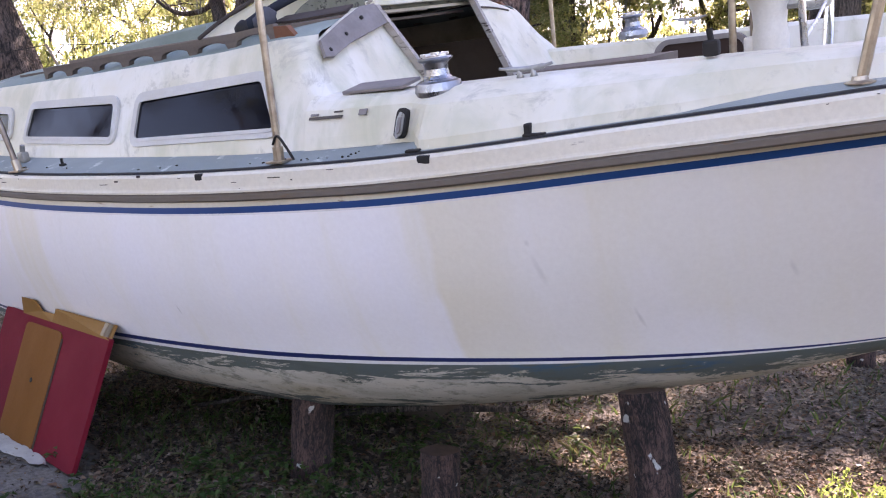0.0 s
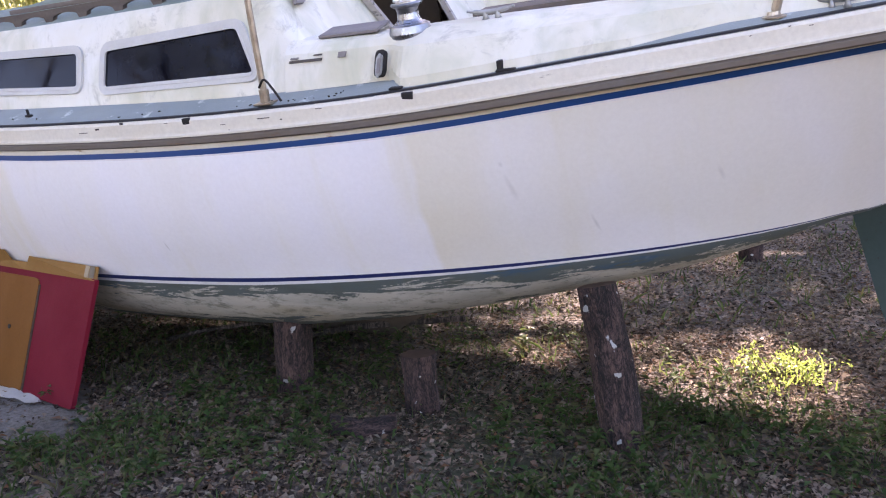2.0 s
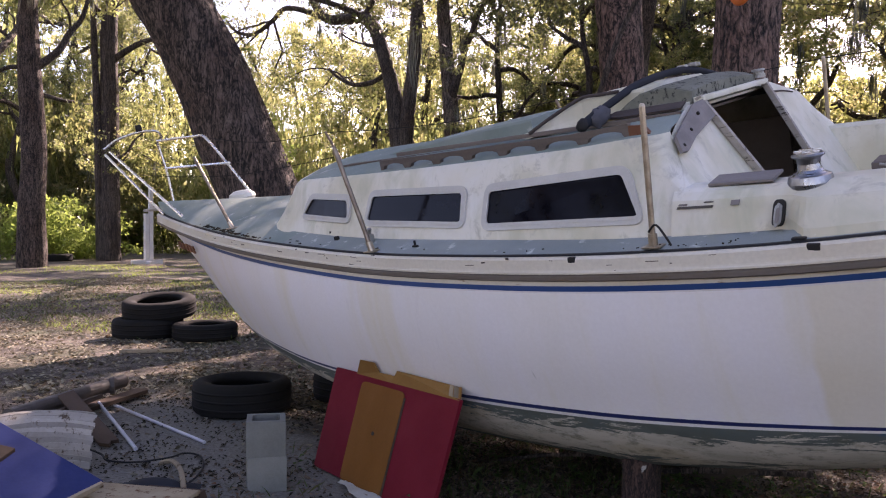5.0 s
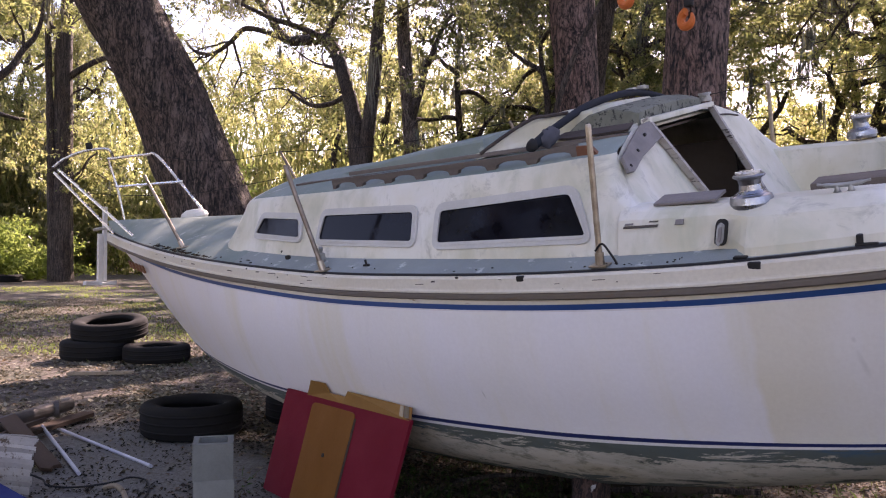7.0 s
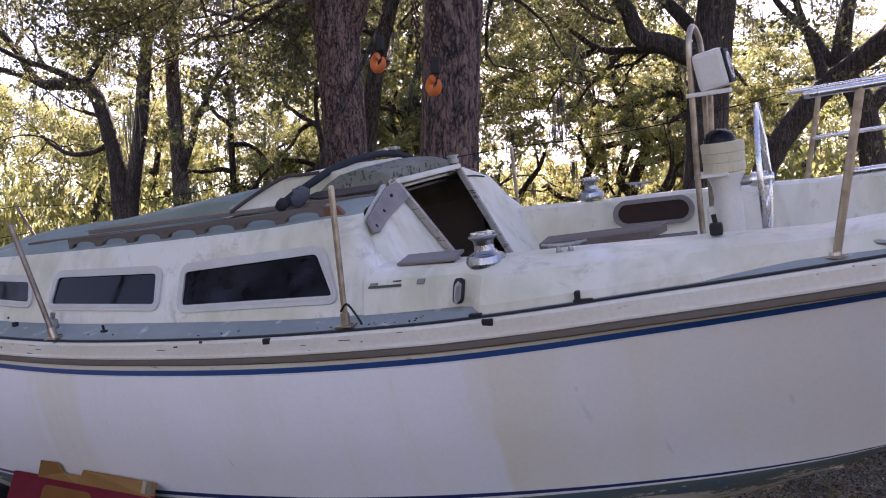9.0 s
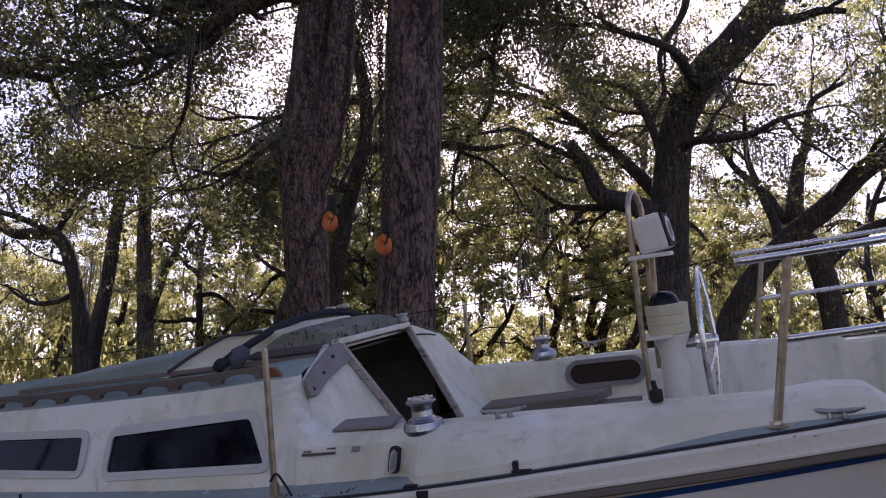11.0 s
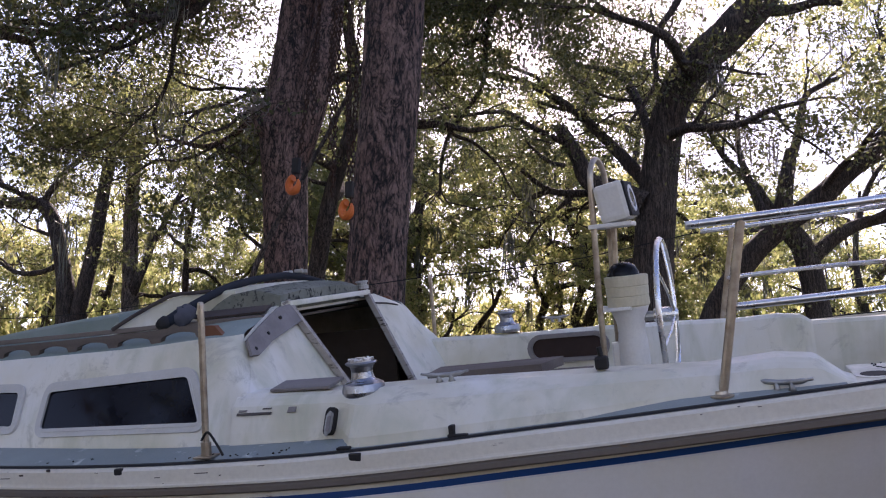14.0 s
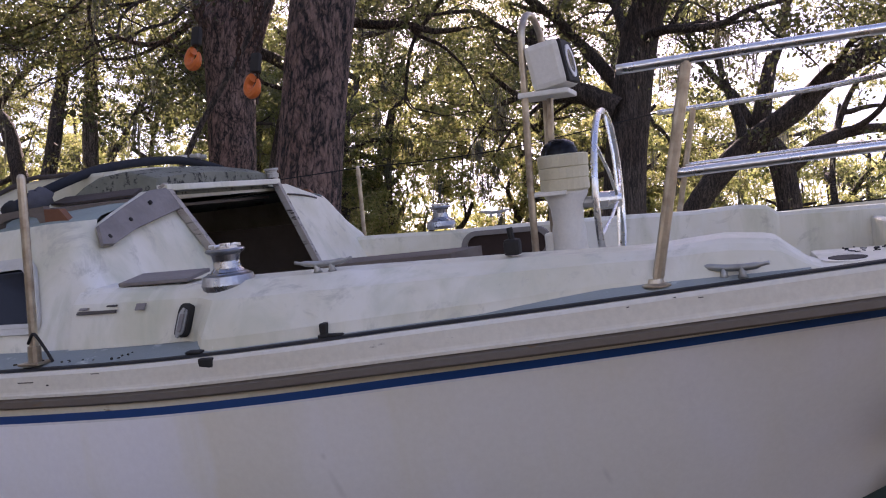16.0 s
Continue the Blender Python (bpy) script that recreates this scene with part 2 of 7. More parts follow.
def bark_material(name, dark, light, scale=1.0, lichen=None, long=0.16):
    m, nt, b = tree_of(name)
    v = coords(nt, (1, 1, long))
    warp = nt.nodes.new("ShaderNodeMix")
    warp.data_type = "VECTOR"
    warp.inputs[0].default_value = 0.22
    nn = nt.nodes.new("ShaderNodeTexNoise")
    nn.inputs["Scale"].default_value, nn.inputs["Detail"].default_value = 7 * scale, 4
    link(nt, v, nn.inputs["Vector"])
    link(nt, v, warp.inputs[4])
    link(nt, nn.outputs["Color"], warp.inputs[5])
    plates = []
    for sc in (17, 36):
        vo = nt.nodes.new("ShaderNodeTexVoronoi")
        vo.feature, vo.inputs["Scale"].default_value = "DISTANCE_TO_EDGE", sc * scale
        link(nt, warp.outputs[1], vo.inputs["Vector"])
        plates.append(ramp(nt, vo.outputs[0], [(0.0, (0, 0, 0)), (0.22, (1, 1, 1))]))
    n1, n2 = noise_of(nt, coords(nt), 1.6, 5), noise_of(nt, v, 40 * scale, 6, 0.8)
    furrow = noise_of(nt, coords(nt, (1, 1, long * 0.55)), 13 * scale, 5, 0.65, 0.8)
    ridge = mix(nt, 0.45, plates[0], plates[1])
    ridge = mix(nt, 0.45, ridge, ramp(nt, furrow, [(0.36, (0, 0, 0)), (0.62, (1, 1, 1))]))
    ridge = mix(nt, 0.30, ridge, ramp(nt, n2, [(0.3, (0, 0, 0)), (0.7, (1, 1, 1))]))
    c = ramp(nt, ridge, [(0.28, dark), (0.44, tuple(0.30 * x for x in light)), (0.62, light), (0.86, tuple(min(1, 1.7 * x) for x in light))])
    c = mix(nt, ramp(nt, n1, [(0.40, (0, 0, 0)), (0.64, (0.7, 0.7, 0.7))]), c, mix(nt, 1.0, c, (0.62, 0.47, 0.42), "MULTIPLY"))
    if lichen:
        n3 = noise_of(nt, coords(nt, (1, 1, 0.8)), 19, 3, 0.45)
        c = mix(nt, ramp(nt, n3, [(0.655, (0, 0, 0)), (0.68, (1, 1, 1))]), c, lichen)
    link(nt, c, b.inputs["Base Color"])
    b.inputs["Roughness"].default_value = 0.9
    bump_of(nt, b, ridge, 1.0, 0.045 / max(1.0, scale))
    return m


def ground_material():
    m, nt, b = tree_of("forest_floor")
    v = coords(nt)
    n_big, n_mid, n_fine = noise_of(nt, v, 0.45, 5), noise_of(nt, v, 3.2, 6, 0.65), noise_of(nt, v, 42, 6, 0.75)
    vo = nt.nodes.new("ShaderNodeTexVoronoi")
    vo.inputs["Scale"].default_value, vo.inputs["Randomness"].default_value = 26, 1
    link(nt, coords(nt, (1, 0.7, 1)), vo.inputs["Vector"])
    bits = ramp(nt, vo.outputs["Color"], [(0.0, (0.030, 0.023, 0.017)), (0.35, (0.085, 0.067, 0.05)), (0.6, (0.15, 0.12, 0.093)), (0.85, (0.26, 0.22, 0.185)), (1.0, (0.14, 0.08, 0.043))])
    vo2 = nt.nodes.new("ShaderNodeTexVoronoi")
    vo2.inputs["Scale"].default_value = 62
    link(nt, coords(nt, (0.7, 1, 1)), vo2.inputs["Vector"])
    bits = mix(nt, 0.55, bits, ramp(nt, vo2.outputs["Color"], [(0.0, (0.016, 0.012, 0.009)), (0.45, (0.08, 0.063, 0.048)), (0.75, (0.17, 0.14, 0.115)), (1.0, (0.32, 0.28, 0.24))]))
    soil = ramp(nt, n_fine, [(0.3, (0.016, 0.012, 0.009)), (0.7, (0.06, 0.046, 0.034))])
    c = mix(nt, ramp(nt, n_mid, [(0.38, (0, 0, 0)), (0.55, (1, 1, 1))]), soil, bits)
    grass = ramp(nt, n_fine, [(0.3, (0.03, 0.05, 0.018)), (0.7, (0.09, 0.12, 0.04))])
    c = mix(nt, ramp(nt, n_big, [(0.5, (0, 0, 0)), (0.66, (0.6, 0.6, 0.6))]), c, grass)
    # pale sand in front of the bow
    tc = nt.nodes.new("ShaderNodeTexCoord")
    mp = nt.nodes.new("ShaderNodeMapping")
    mp.vector_type = "TEXTURE"
    mp.inputs["Location"].default_value, mp.inputs["Scale"].default_value = (-4.0, -1.3, 0), (2.1, 1.0, 1)
    mp.inputs["Rotation"].default_value = (0, 0, radians(-14))
    link(nt, tc.outputs["Object"], mp.inputs[0])
    ln = nt.nodes.new("ShaderNodeVectorMath")
    ln.operation = "LENGTH"
    link(nt, mp.outputs[0], ln.inputs[0])
    ad = nt.nodes.new("ShaderNodeMath")
    ad.operation = "MULTIPLY_ADD"
    ad.inputs[1].default_value = 0.9
    link(nt, n_mid, ad.inputs[0])
    mp2 = nt.nodes.new("ShaderNodeMapping")
    mp2.vector_type = "TEXTURE"
    mp2.inputs["Location"].default_value, mp2.inputs["Scale"].default_value = (-2.65, -1.25, 0), (1.25, 0.62, 1)
    mp2.inputs["Rotation"].default_value = (0, 0, radians(-10))
    link(nt, tc.outputs["Object"], mp2.inputs[0])
    ln2 = nt.nodes.new("ShaderNodeVectorMath")
    ln2.operation = "LENGTH"
    link(nt, mp2.outputs[0], ln2.inputs[0])
    both = nt.nodes.new("ShaderNodeMath")
    both.operation = "MINIMUM"
    link(nt, ln.outputs["Value"], both.inputs[0])
    link(nt, ln2.outputs["Value"], both.inputs[1])
    link(nt, both.outputs[0], ad.inputs[2])
    sand = ramp(nt, n_fine, [(0.25, (0.05, 0.045, 0.037)), (0.5, (0.175, 0.165, 0.142)), (0.8, (0.29, 0.275, 0.24))])
    sc = nt.nodes.new("ShaderNodeMath")
    sc.operation = "MULTIPLY"
    sc.inputs[1].default_value = 0.5
    link(nt, ad.outputs[0], sc.inputs[0])
    c = mix(nt, ramp(nt, sc.outputs[0], [(0.60, (1, 1, 1)), (0.74, (0, 0, 0))]), c, sand)
    link(nt, c, b.inputs["Base Color"])
    b.inputs["Roughness"].default_value = 0.95
    bump_of(nt, b, n_fine, 0.7, 0.03)
    return m


M_HULL, M_BOTTOM = gelcoat_material(), bottom_material()
M_DECK = dirty_gelcoat()
M_NONSKID = worn("nonskid_deck", (0.175, 0.23, 0.205), (0.37, 0.41, 0.375), 0.85, 2.2, 180, 0.75, bump=0.5, spots=(0.42, 0.45, 0.42), spot_at=0.64)
M_SIDESKID = worn("bleached_nonskid", (0.215, 0.25, 0.24), (0.39, 0.42, 0.40), 0.85, 2.2, 180, 0.75, bump=0.5, spots=(0.50, 0.52, 0.49), spot_at=0.62)
M_MOULD = worn("rub_moulding", (0.71, 0.67, 0.57), (0.58, 0.50, 0.37), 0.5, 3.0, 60, 0.7, (0.5, 1, 2), 0.15, spots=(0.12, 0.085, 0.06), spot_at=0.70)
M_RUBBER = worn("rub_strip", (0.155, 0.138, 0.122), (0.15, 0.098, 0.058), 0.6, 2.6, 50, 0.95, (0.6, 1, 3), 0.2, spots=(0.17, 0.10, 0.05), spot_at=0.66)
M_STAINED = worn("stained_band", (0.66, 0.62, 0.52), (0.52, 0.43, 0.28), 0.55, 3.0, 60, 0.8, (0.5, 1, 2), 0.1, spots=(0.26, 0.16, 0.08), spot_at=0.68)
M_BLUE = worn("blue_stripe", (0.007, 0.049, 0.172), (0.011, 0.064, 0.205), 0.45, 2.0, 60, 0.6, (0.5, 1, 2), 0.05)
M_NAVY = worn("navy_line", (0.012, 0.02, 0.09), (0.02, 0.035, 0.13), 0.5, 4, 60)
M_WHITE = worn("white_line", (0.72, 0.71, 0.70), (0.60, 0.58, 0.54), 0.5, 4, 60)
M_BLACK = worn("black_sealant", (0.018, 0.018, 0.018), (0.045, 0.04, 0.036), 0.7, 8, 60)
M_TEAK = worn("weathered_teak", (0.215, 0.18, 0.155), (0.085, 0.064, 0.052), 0.75, 5, 70, 0.7, (0.25, 1, 3), 0.4, vary=0.3)
M_OLDPLY = worn("mouldered_board", (0.115, 0.094, 0.085), (0.05, 0.040, 0.036), 0.9, 5, 70, 0.7, (0.25, 1, 3), 0.4, vary=0.35)
M_REDTEAK = worn("bare_teak_end", (0.22, 0.085, 0.04), (0.15, 0.06, 0.03), 0.6, 6, 70, 0.6, (0.3, 1, 2), 0.3)
M_PEELED = worn("peeling_pale_post", (0.44, 0.40, 0.355), (0.27, 0.235, 0.20), 0.75, 7, 60, 0.7, (0.4, 1, 1.5), 0.35, spots=(0.05, 0.04, 0.034), spot_at=0.60)
M_LOCKER = worn("brown_locker_shade", (0.050, 0.029, 0.023), (0.03, 0.020, 0.017), 0.7, 3, 30)
M_GREYWOOD = worn("grey_wood", (0.27, 0.245, 0.23), (0.16, 0.14, 0.13), 0.8, 6, 60, 0.7, (0.3, 1, 2), 0.4)
M_STEEL = metal("stainless_steel", (0.72, 0.71, 0.69), 0.16, amount=0.12)
M_TARNISH = metal("tarnished_tube", (0.52, 0.455, 0.36), 0.3, (0.20, 0.13, 0.08), 0.38)
M_DARKTUBE = metal("dirty_tube", (0.30, 0.25, 0.20), 0.35, (0.13, 0.09, 0.06), 0.4)
M_ALLOY = metal("dull_alloy", (0.40, 0.40, 0.38), 0.45, (0.22, 0.21, 0.19), 0.3)
M_BRONZE = metal("winch_metal", (0.36, 0.37, 0.39), 0.2, (0.17, 0.16, 0.15), 0.34)
M_PLASTIC = worn("white_plastic", (0.74, 0.72, 0.66), (0.66, 0.62, 0.52), 0.4, 4, 80, 0.5)
M_FRAME = worn("cream_plastic_frame", (0.58, 0.565, 0.52), (0.46, 0.44, 0.395), 0.45, 5, 80, 0.6)
M_CANVAS = worn("cream_band", (0.66, 0.60, 0.42), (0.54, 0.47, 0.32), 0.6, 6, 80, 0.5)
M_DIRTTOP = worn("mouldy_panel", (0.13, 0.135, 0.105), (0.30, 0.30, 0.245), 0.85, 6, 50, 0.7, spots=(0.03, 0.03, 0.028), spot_at=0.58)
# Cabin surfaces, darkened in colour to stand for the shade inside.
M_DARK = worn("shade_toned_interior", (0.05, 0.042, 0.036), (0.10, 0.08, 0.06), 0.7, 3, 30)
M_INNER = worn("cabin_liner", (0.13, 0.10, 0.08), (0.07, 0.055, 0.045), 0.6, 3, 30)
M_HOSE = worn("black_foam_tube", (0.016, 0.019, 0.026), (0.035, 0.038, 0.045), 0.75, 6, 50, 0.6, spots=(0.15, 0.16, 0.17), spot_at=0.7)
M_RAG = worn("grey_rag", (0.12, 0.12, 0.135), (0.055, 0.055, 0.065), 0.9, 9, 60, 0.7, bump=0.5)
M_KEEL = worn("rusty_keel", (0.065, 0.048, 0.036), (0.11, 0.09, 0.07), 0.9, 4, 50, 0.7, spots=(0.06, 0.04, 0.03), spot_at=0.62)
M_GREENROT = worn("rudder_paint", (0.035, 0.06, 0.055), (0.06, 0.085, 0.08), 0.7, 5, 50, spots=(0.04, 0.03, 0.03), spot_at=0.66)
M_RED = worn("red_vinyl", (0.165, 0.006, 0.017), (0.105, 0.006, 0.013), 0.8, 2.6, 120, 0.8, bump=0.25, spots=(0.06, 0.010, 0.012), spot_at=0.71)
M_ORANGEPLY = worn("orange_panel", (0.20, 0.078, 0.014), (0.125, 0.047, 0.010), 0.8, 3, 90, 0.8, (1, 1, 0.4), 0.15, spots=(0.09, 0.035, 0.015), spot_at=0.69)
M_PLY = worn("raw_plywood", (0.30, 0.155, 0.045), (0.22, 0.105, 0.03), 0.7, 5, 70, 0.6, (0.3, 1, 1), 0.2)
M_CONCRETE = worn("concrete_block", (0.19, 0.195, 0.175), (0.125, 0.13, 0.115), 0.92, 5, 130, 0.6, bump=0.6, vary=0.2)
M_TYRE = worn("tyre_rubber", (0.008, 0.008, 0.008), (0.020, 0.019, 0.017), 0.9, 7, 60, 0.6, bump=0.3)
M_ORANGE = worn("hoist_orange", (0.62, 0.14, 0.02), (0.48, 0.10, 0.02), 0.5, 6, 60)
M_CHAIN = metal("dark_chain", (0.07, 0.055, 0.05), 0.6, (0.09, 0.045, 0.028), 0.45)
M_POST = worn("white_wood", (0.74, 0.73, 0.70), (0.60, 0.58, 0.53), 0.7, 4, 60)
M_PVC = worn("white_pipe", (0.55, 0.56, 0.60), (0.44, 0.45, 0.48), 0.45, 4, 60)
M_GREYPIPE = worn("grey_pipe", (0.095, 0.08, 0.07), (0.05, 0.042, 0.036), 0.6, 4, 60)
M_BLUESHEET = worn("blue_painted_board", (0.016, 0.03, 0.125), (0.012, 0.02, 0.08), 0.75, 3, 60, spots=(0.05, 0.04, 0.03), spot_at=0.68)
M_SLAT = worn("peeling_white_slats", (0.42, 0.39, 0.34), (0.24, 0.19, 0.14), 0.85, 5, 60, 0.8, (1, 0.3, 1), 0.3, spots=(0.10, 0.07, 0.045), spot_at=0.60, vary=0.35)
M_OLDPLANK = worn("dark_rotten_plank", (0.085, 0.055, 0.038), (0.035, 0.024, 0.018), 0.8, 5, 70, 0.7, (0.25, 1, 3), 0.4, vary=0.4)
M_STAINBOARD = worn("cream_board", (0.42, 0.35, 0.24), (0.20, 0.12, 0.06), 0.8, 4, 60, 0.8, (1, 1, 1), 0.25, spots=(0.13, 0.06, 0.025), spot_at=0.58)
M_PALEBOARD = worn("pale_weathered_board", (0.36, 0.29, 0.20), (0.19, 0.14, 0.09), 0.85, 5, 60, 0.8, (1, 0.3, 1), 0.3, spots=(0.09, 0.055, 0.03), spot_at=0.60, vary=0.45)
M_PAPER = worn("pale_sheet", (0.50, 0.50, 0.45), (0.36, 0.35, 0.31), 0.8, 6, 60)
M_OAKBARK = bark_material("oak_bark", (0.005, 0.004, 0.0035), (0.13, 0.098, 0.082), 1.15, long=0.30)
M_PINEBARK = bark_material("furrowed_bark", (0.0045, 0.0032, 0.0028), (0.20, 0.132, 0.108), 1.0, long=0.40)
M_PALEBARK = bark_material("pale_oak_bark", (0.03, 0.024, 0.02), (0.22, 0.185, 0.155), 1.4, long=0.3)
M_STUMP = bark_material("post_bark", (0.007, 0.0045, 0.004), (0.082, 0.048, 0.040), 2.2, (0.50, 0.50, 0.47), long=0.34)
M_LIMB = bark_material("limb_bark", (0.025, 0.02, 0.017), (0.11, 0.09, 0.075), 1.6)
M_CUTWOOD = worn("cut_wood", (0.11, 0.068, 0.046), (0.06, 0.042, 0.032), 0.8, 12, 60)
# Same oak leaf in darker, half-lit and sunlit tones; light is in the colour.
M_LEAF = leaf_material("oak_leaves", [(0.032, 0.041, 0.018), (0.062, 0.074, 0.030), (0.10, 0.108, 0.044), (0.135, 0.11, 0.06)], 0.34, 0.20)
M_MIDLEAF = leaf_material("leaves_half_lit_tone", [(0.030, 0.042, 0.018), (0.068, 0.086, 0.033), (0.115, 0.132, 0.052), (0.18, 0.163, 0.088)], 0.52, 0.38)
M_FARLEAF = leaf_material("leaves_sunlit_tone", [(0.048, 0.066, 0.028), (0.102, 0.126, 0.050), (0.16, 0.18, 0.076), (0.24, 0.225, 0.115), (0.23, 0.185, 0.125)], 0.66, 0.52)
M_MOSS = leaf_material("grey_moss", [(0.10, 0.105, 0.085), (0.16, 0.16, 0.13)], 0.35, 0.05)
# Brighter green: the ferns' own, and sunlight toned into shrubs, tuft and clearing grass.
M_BRIGHTLEAF = leaf_material("bright_green_leaves", [(0.05, 0.10, 0.015), (0.09, 0.16, 0.02), (0.15, 0.22, 0.03)], 0.65, 0.5)
M_GRASS = leaf_material("grass_blades", [(0.016, 0.038, 0.012), (0.032, 0.075, 0.020), (0.055, 0.10, 0.03), (0.11, 0.09, 0.05)], 0.35, 0.2, 0.6)
M_LITTER = leaf_material("fallen_leaves", [(0.018, 0.013, 0.010), (0.07, 0.048, 0.036), (0.155, 0.112, 0.084), (0.205, 0.15, 0.112), (0.29, 0.225, 0.17), (0.15, 0.065, 0.032)], 0.12, 0.1, 0.8)
M_DARKLITTER = leaf_material("damp_dark_leaves", [(0.012, 0.010, 0.008), (0.03, 0.024, 0.018), (0.055, 0.042, 0.03), (0.09, 0.06, 0.04)], 0.1, 0.05, 0.85)
# Paler copy of the leaf litter: the clearing's sunlight is put into its colour.
M_PALELITTER = leaf_material("sun_toned_litter", [(0.06, 0.045, 0.032), (0.16, 0.125, 0.09), (0.30, 0.25, 0.19), (0.40, 0.35, 0.28), (0.17, 0.09, 0.045)], 0.12, 0.1, 0.85)
M_GROUND = ground_material()


def glass_material(name, tint, rough):
    m, nt, b = tree_of(name)
    n = noise_of(nt, coords(nt), 9, 6, 0.7)
    link(nt, ramp(nt, n, [(0.35, tint), (0.7, tuple(2.2 * x for x in tint))]), b.inputs["Base Color"])
    link(nt, ramp(nt, n, [(0.4, (rough,) * 3), (0.75, (rough + 0.15,) * 3)]), b.inputs["Roughness"])
    b.inputs["Specular IOR Level"].default_value = 0.17
    return m


M_PANE = glass_material("smoked_acrylic", (0.004, 0.004, 0.006), 0.05)
M_COMPASS = glass_material("black_dome", (0.005, 0.005, 0.006), 0.12)


# ---------------------------------------------------------------- building helpers
def mesh_of(name, verts, faces, mats, slots=None, smooth=False):
    me = bpy.data.meshes.new(name)
    me.from_pydata([tuple(v) for v in verts], [], [tuple(f) for f in faces])
    for m in (mats if isinstance(mats, (list, tuple)) else [mats]):
        me.materials.append(m)
    if slots is not None:
        me.polygons.foreach_set("material_index", slots)
    if smooth:
        me.polygons.foreach_set("use_smooth", [True] * len(me.polygons))
    me.update()
    return me


def fix_normals(me):
    bm = bmesh.new()
    bm.from_mesh(me)
    bmesh.ops.recalc_face_normals(bm, faces=bm.faces)
    bm.to_mesh(me)
    bm.free()
    return me


def part(name, shape, mats, parent, label="", smooth=False, slots=None):
    """shape: (verts, faces). One mesh object under its thing or part."""
    ob = new(name, fix_normals(mesh_of(name, shape[0], shape[1], mats, slots, smooth)))
    ob.parent = parent
    return tagged(ob, label)


def thing(name, label, category, m=None, group="", kind=""):
    ob = new(name)
    ob.empty_display_size = 0.1
    if m is not None:
        ob.matrix_basis = m
    return tagged(ob, label, category, group, kind)


def joined(*shapes):
    V, Fs = [], []
    for v, f in shapes:
        o = len(V)
        V += [tuple(p) for p in v]
        Fs += [tuple(i + o for i in q) for q in f]
    return V, Fs


def moved(shape, m):
    return [tuple(m @ Vector(p)) for p in shape[0]], shape[1]


def box(sx, sy, sz, bevel=0.0, at=(0, 0, 0)):
    """A box with bevelled edges, its middle at the given place."""
    bm = bmesh.new()
    bmesh.ops.create_cube(bm, size=1)
    bmesh.ops.scale(bm, vec=(sx, sy, sz), verts=bm.verts)
    if bevel:
        bmesh.ops.bevel(bm, geom=bm.edges[:], offset=bevel, segments=2, profile=0.6, affect="EDGES")
    bmesh.ops.translate(bm, vec=at, verts=bm.verts)
    out = [tuple(v.co) for v in bm.verts], [tuple(v.index for v in f.verts) for f in bm.faces]
    bm.free()
    return out


def curve_points(ctrl, n=8):
    """A smooth line through the control points."""
    P = [Vector(p) for p in ctrl]
    if len(P) < 3:
        return P
    out = []
    for i in range(len(P) - 1):
        a, b, c, d = P[max(i - 1, 0)], P[i], P[i + 1], P[min(i + 2, len(P) - 1)]
        for k in range(n):
            t = k / n
            out.append(0.5 * ((2 * b) + (c - a) * t + (2 * a - 5 * b + 4 * c - d) * t * t + (3 * b - a - 3 * c + d) * t ** 3))
    return out + [P[-1]]


def tube(points, radius, n=8, caps=True, squash=None):
    """A tube along points; radius may be one number or one for each point."""
    P = [Vector(p) for p in points]
    R = radius if isinstance(radius, (list, tuple)) else [radius] * len(P)
    V, Fs = [], []
    side = None
    for i, p in enumerate(P):
        d = (P[min(i + 1, len(P) - 1)] - P[max(i - 1, 0)]).normalized()
        if side is None:
            side = d.orthogonal().normalized()
        side = (side - d * side.dot(d)).normalized()
        up = d.cross(side)
        for k in range(n):
            a = 2 * math.pi * k / n
            V.append(p + (side * math.cos(a) + up * math.sin(a)) * R[i])
    for i in range(len(P) - 1):
        for k in range(n):
            j = (k + 1) % n
            Fs.append((i * n + k, i * n + j, (i + 1) * n + j, (i + 1) * n + k))
    if caps:
        Fs += [tuple(reversed(range(n))), tuple((len(P) - 1) * n + k for k in range(n))]
    return V, Fs


def lathe(profile, n=24, caps=True):
    """Turn (radius, height) points round the z axis."""
    V, Fs = [], []
    for r, z in profile:
        for k in range(n):
            a = 2 * math.pi * k / n
            V.append((r * math.cos(a), r * math.sin(a), z))
    for i in range(len(profile) - 1):
        for k in range(n):
            j = (k + 1) % n
            Fs.append((i * n + k, i * n + j, (i + 1) * n + j, (i + 1) * n + k))
    if caps:
        Fs += [tuple(reversed(range(n))), tuple((len(profile) - 1) * n + k for k in range(n))]
    return V, Fs


def slab(outline, thickness, normal):
    """A flat plate: outline points in 3D, thickened along normal."""
    n = len(outline)
    d = Vector(normal).normalized() * thickness
    V = [Vector(p) for p in outline] + [Vector(p) + d for p in outline]
    Fs = [tuple(range(n)), tuple(reversed(range(n, 2 * n)))] + [(k, (k + 1) % n, n + (k + 1) % n, n + k) for k in range(n)]
    return V, Fs


def grid(rows):
    """Faces between rows of points of equal length."""
    V = [p for r in rows for p in r]
    w = len(rows[0])
    return V, [(i * w + k, i * w + k + 1, (i + 1) * w + k + 1, (i + 1) * w + k) for i in range(len(rows) - 1) for k in range(w - 1)]


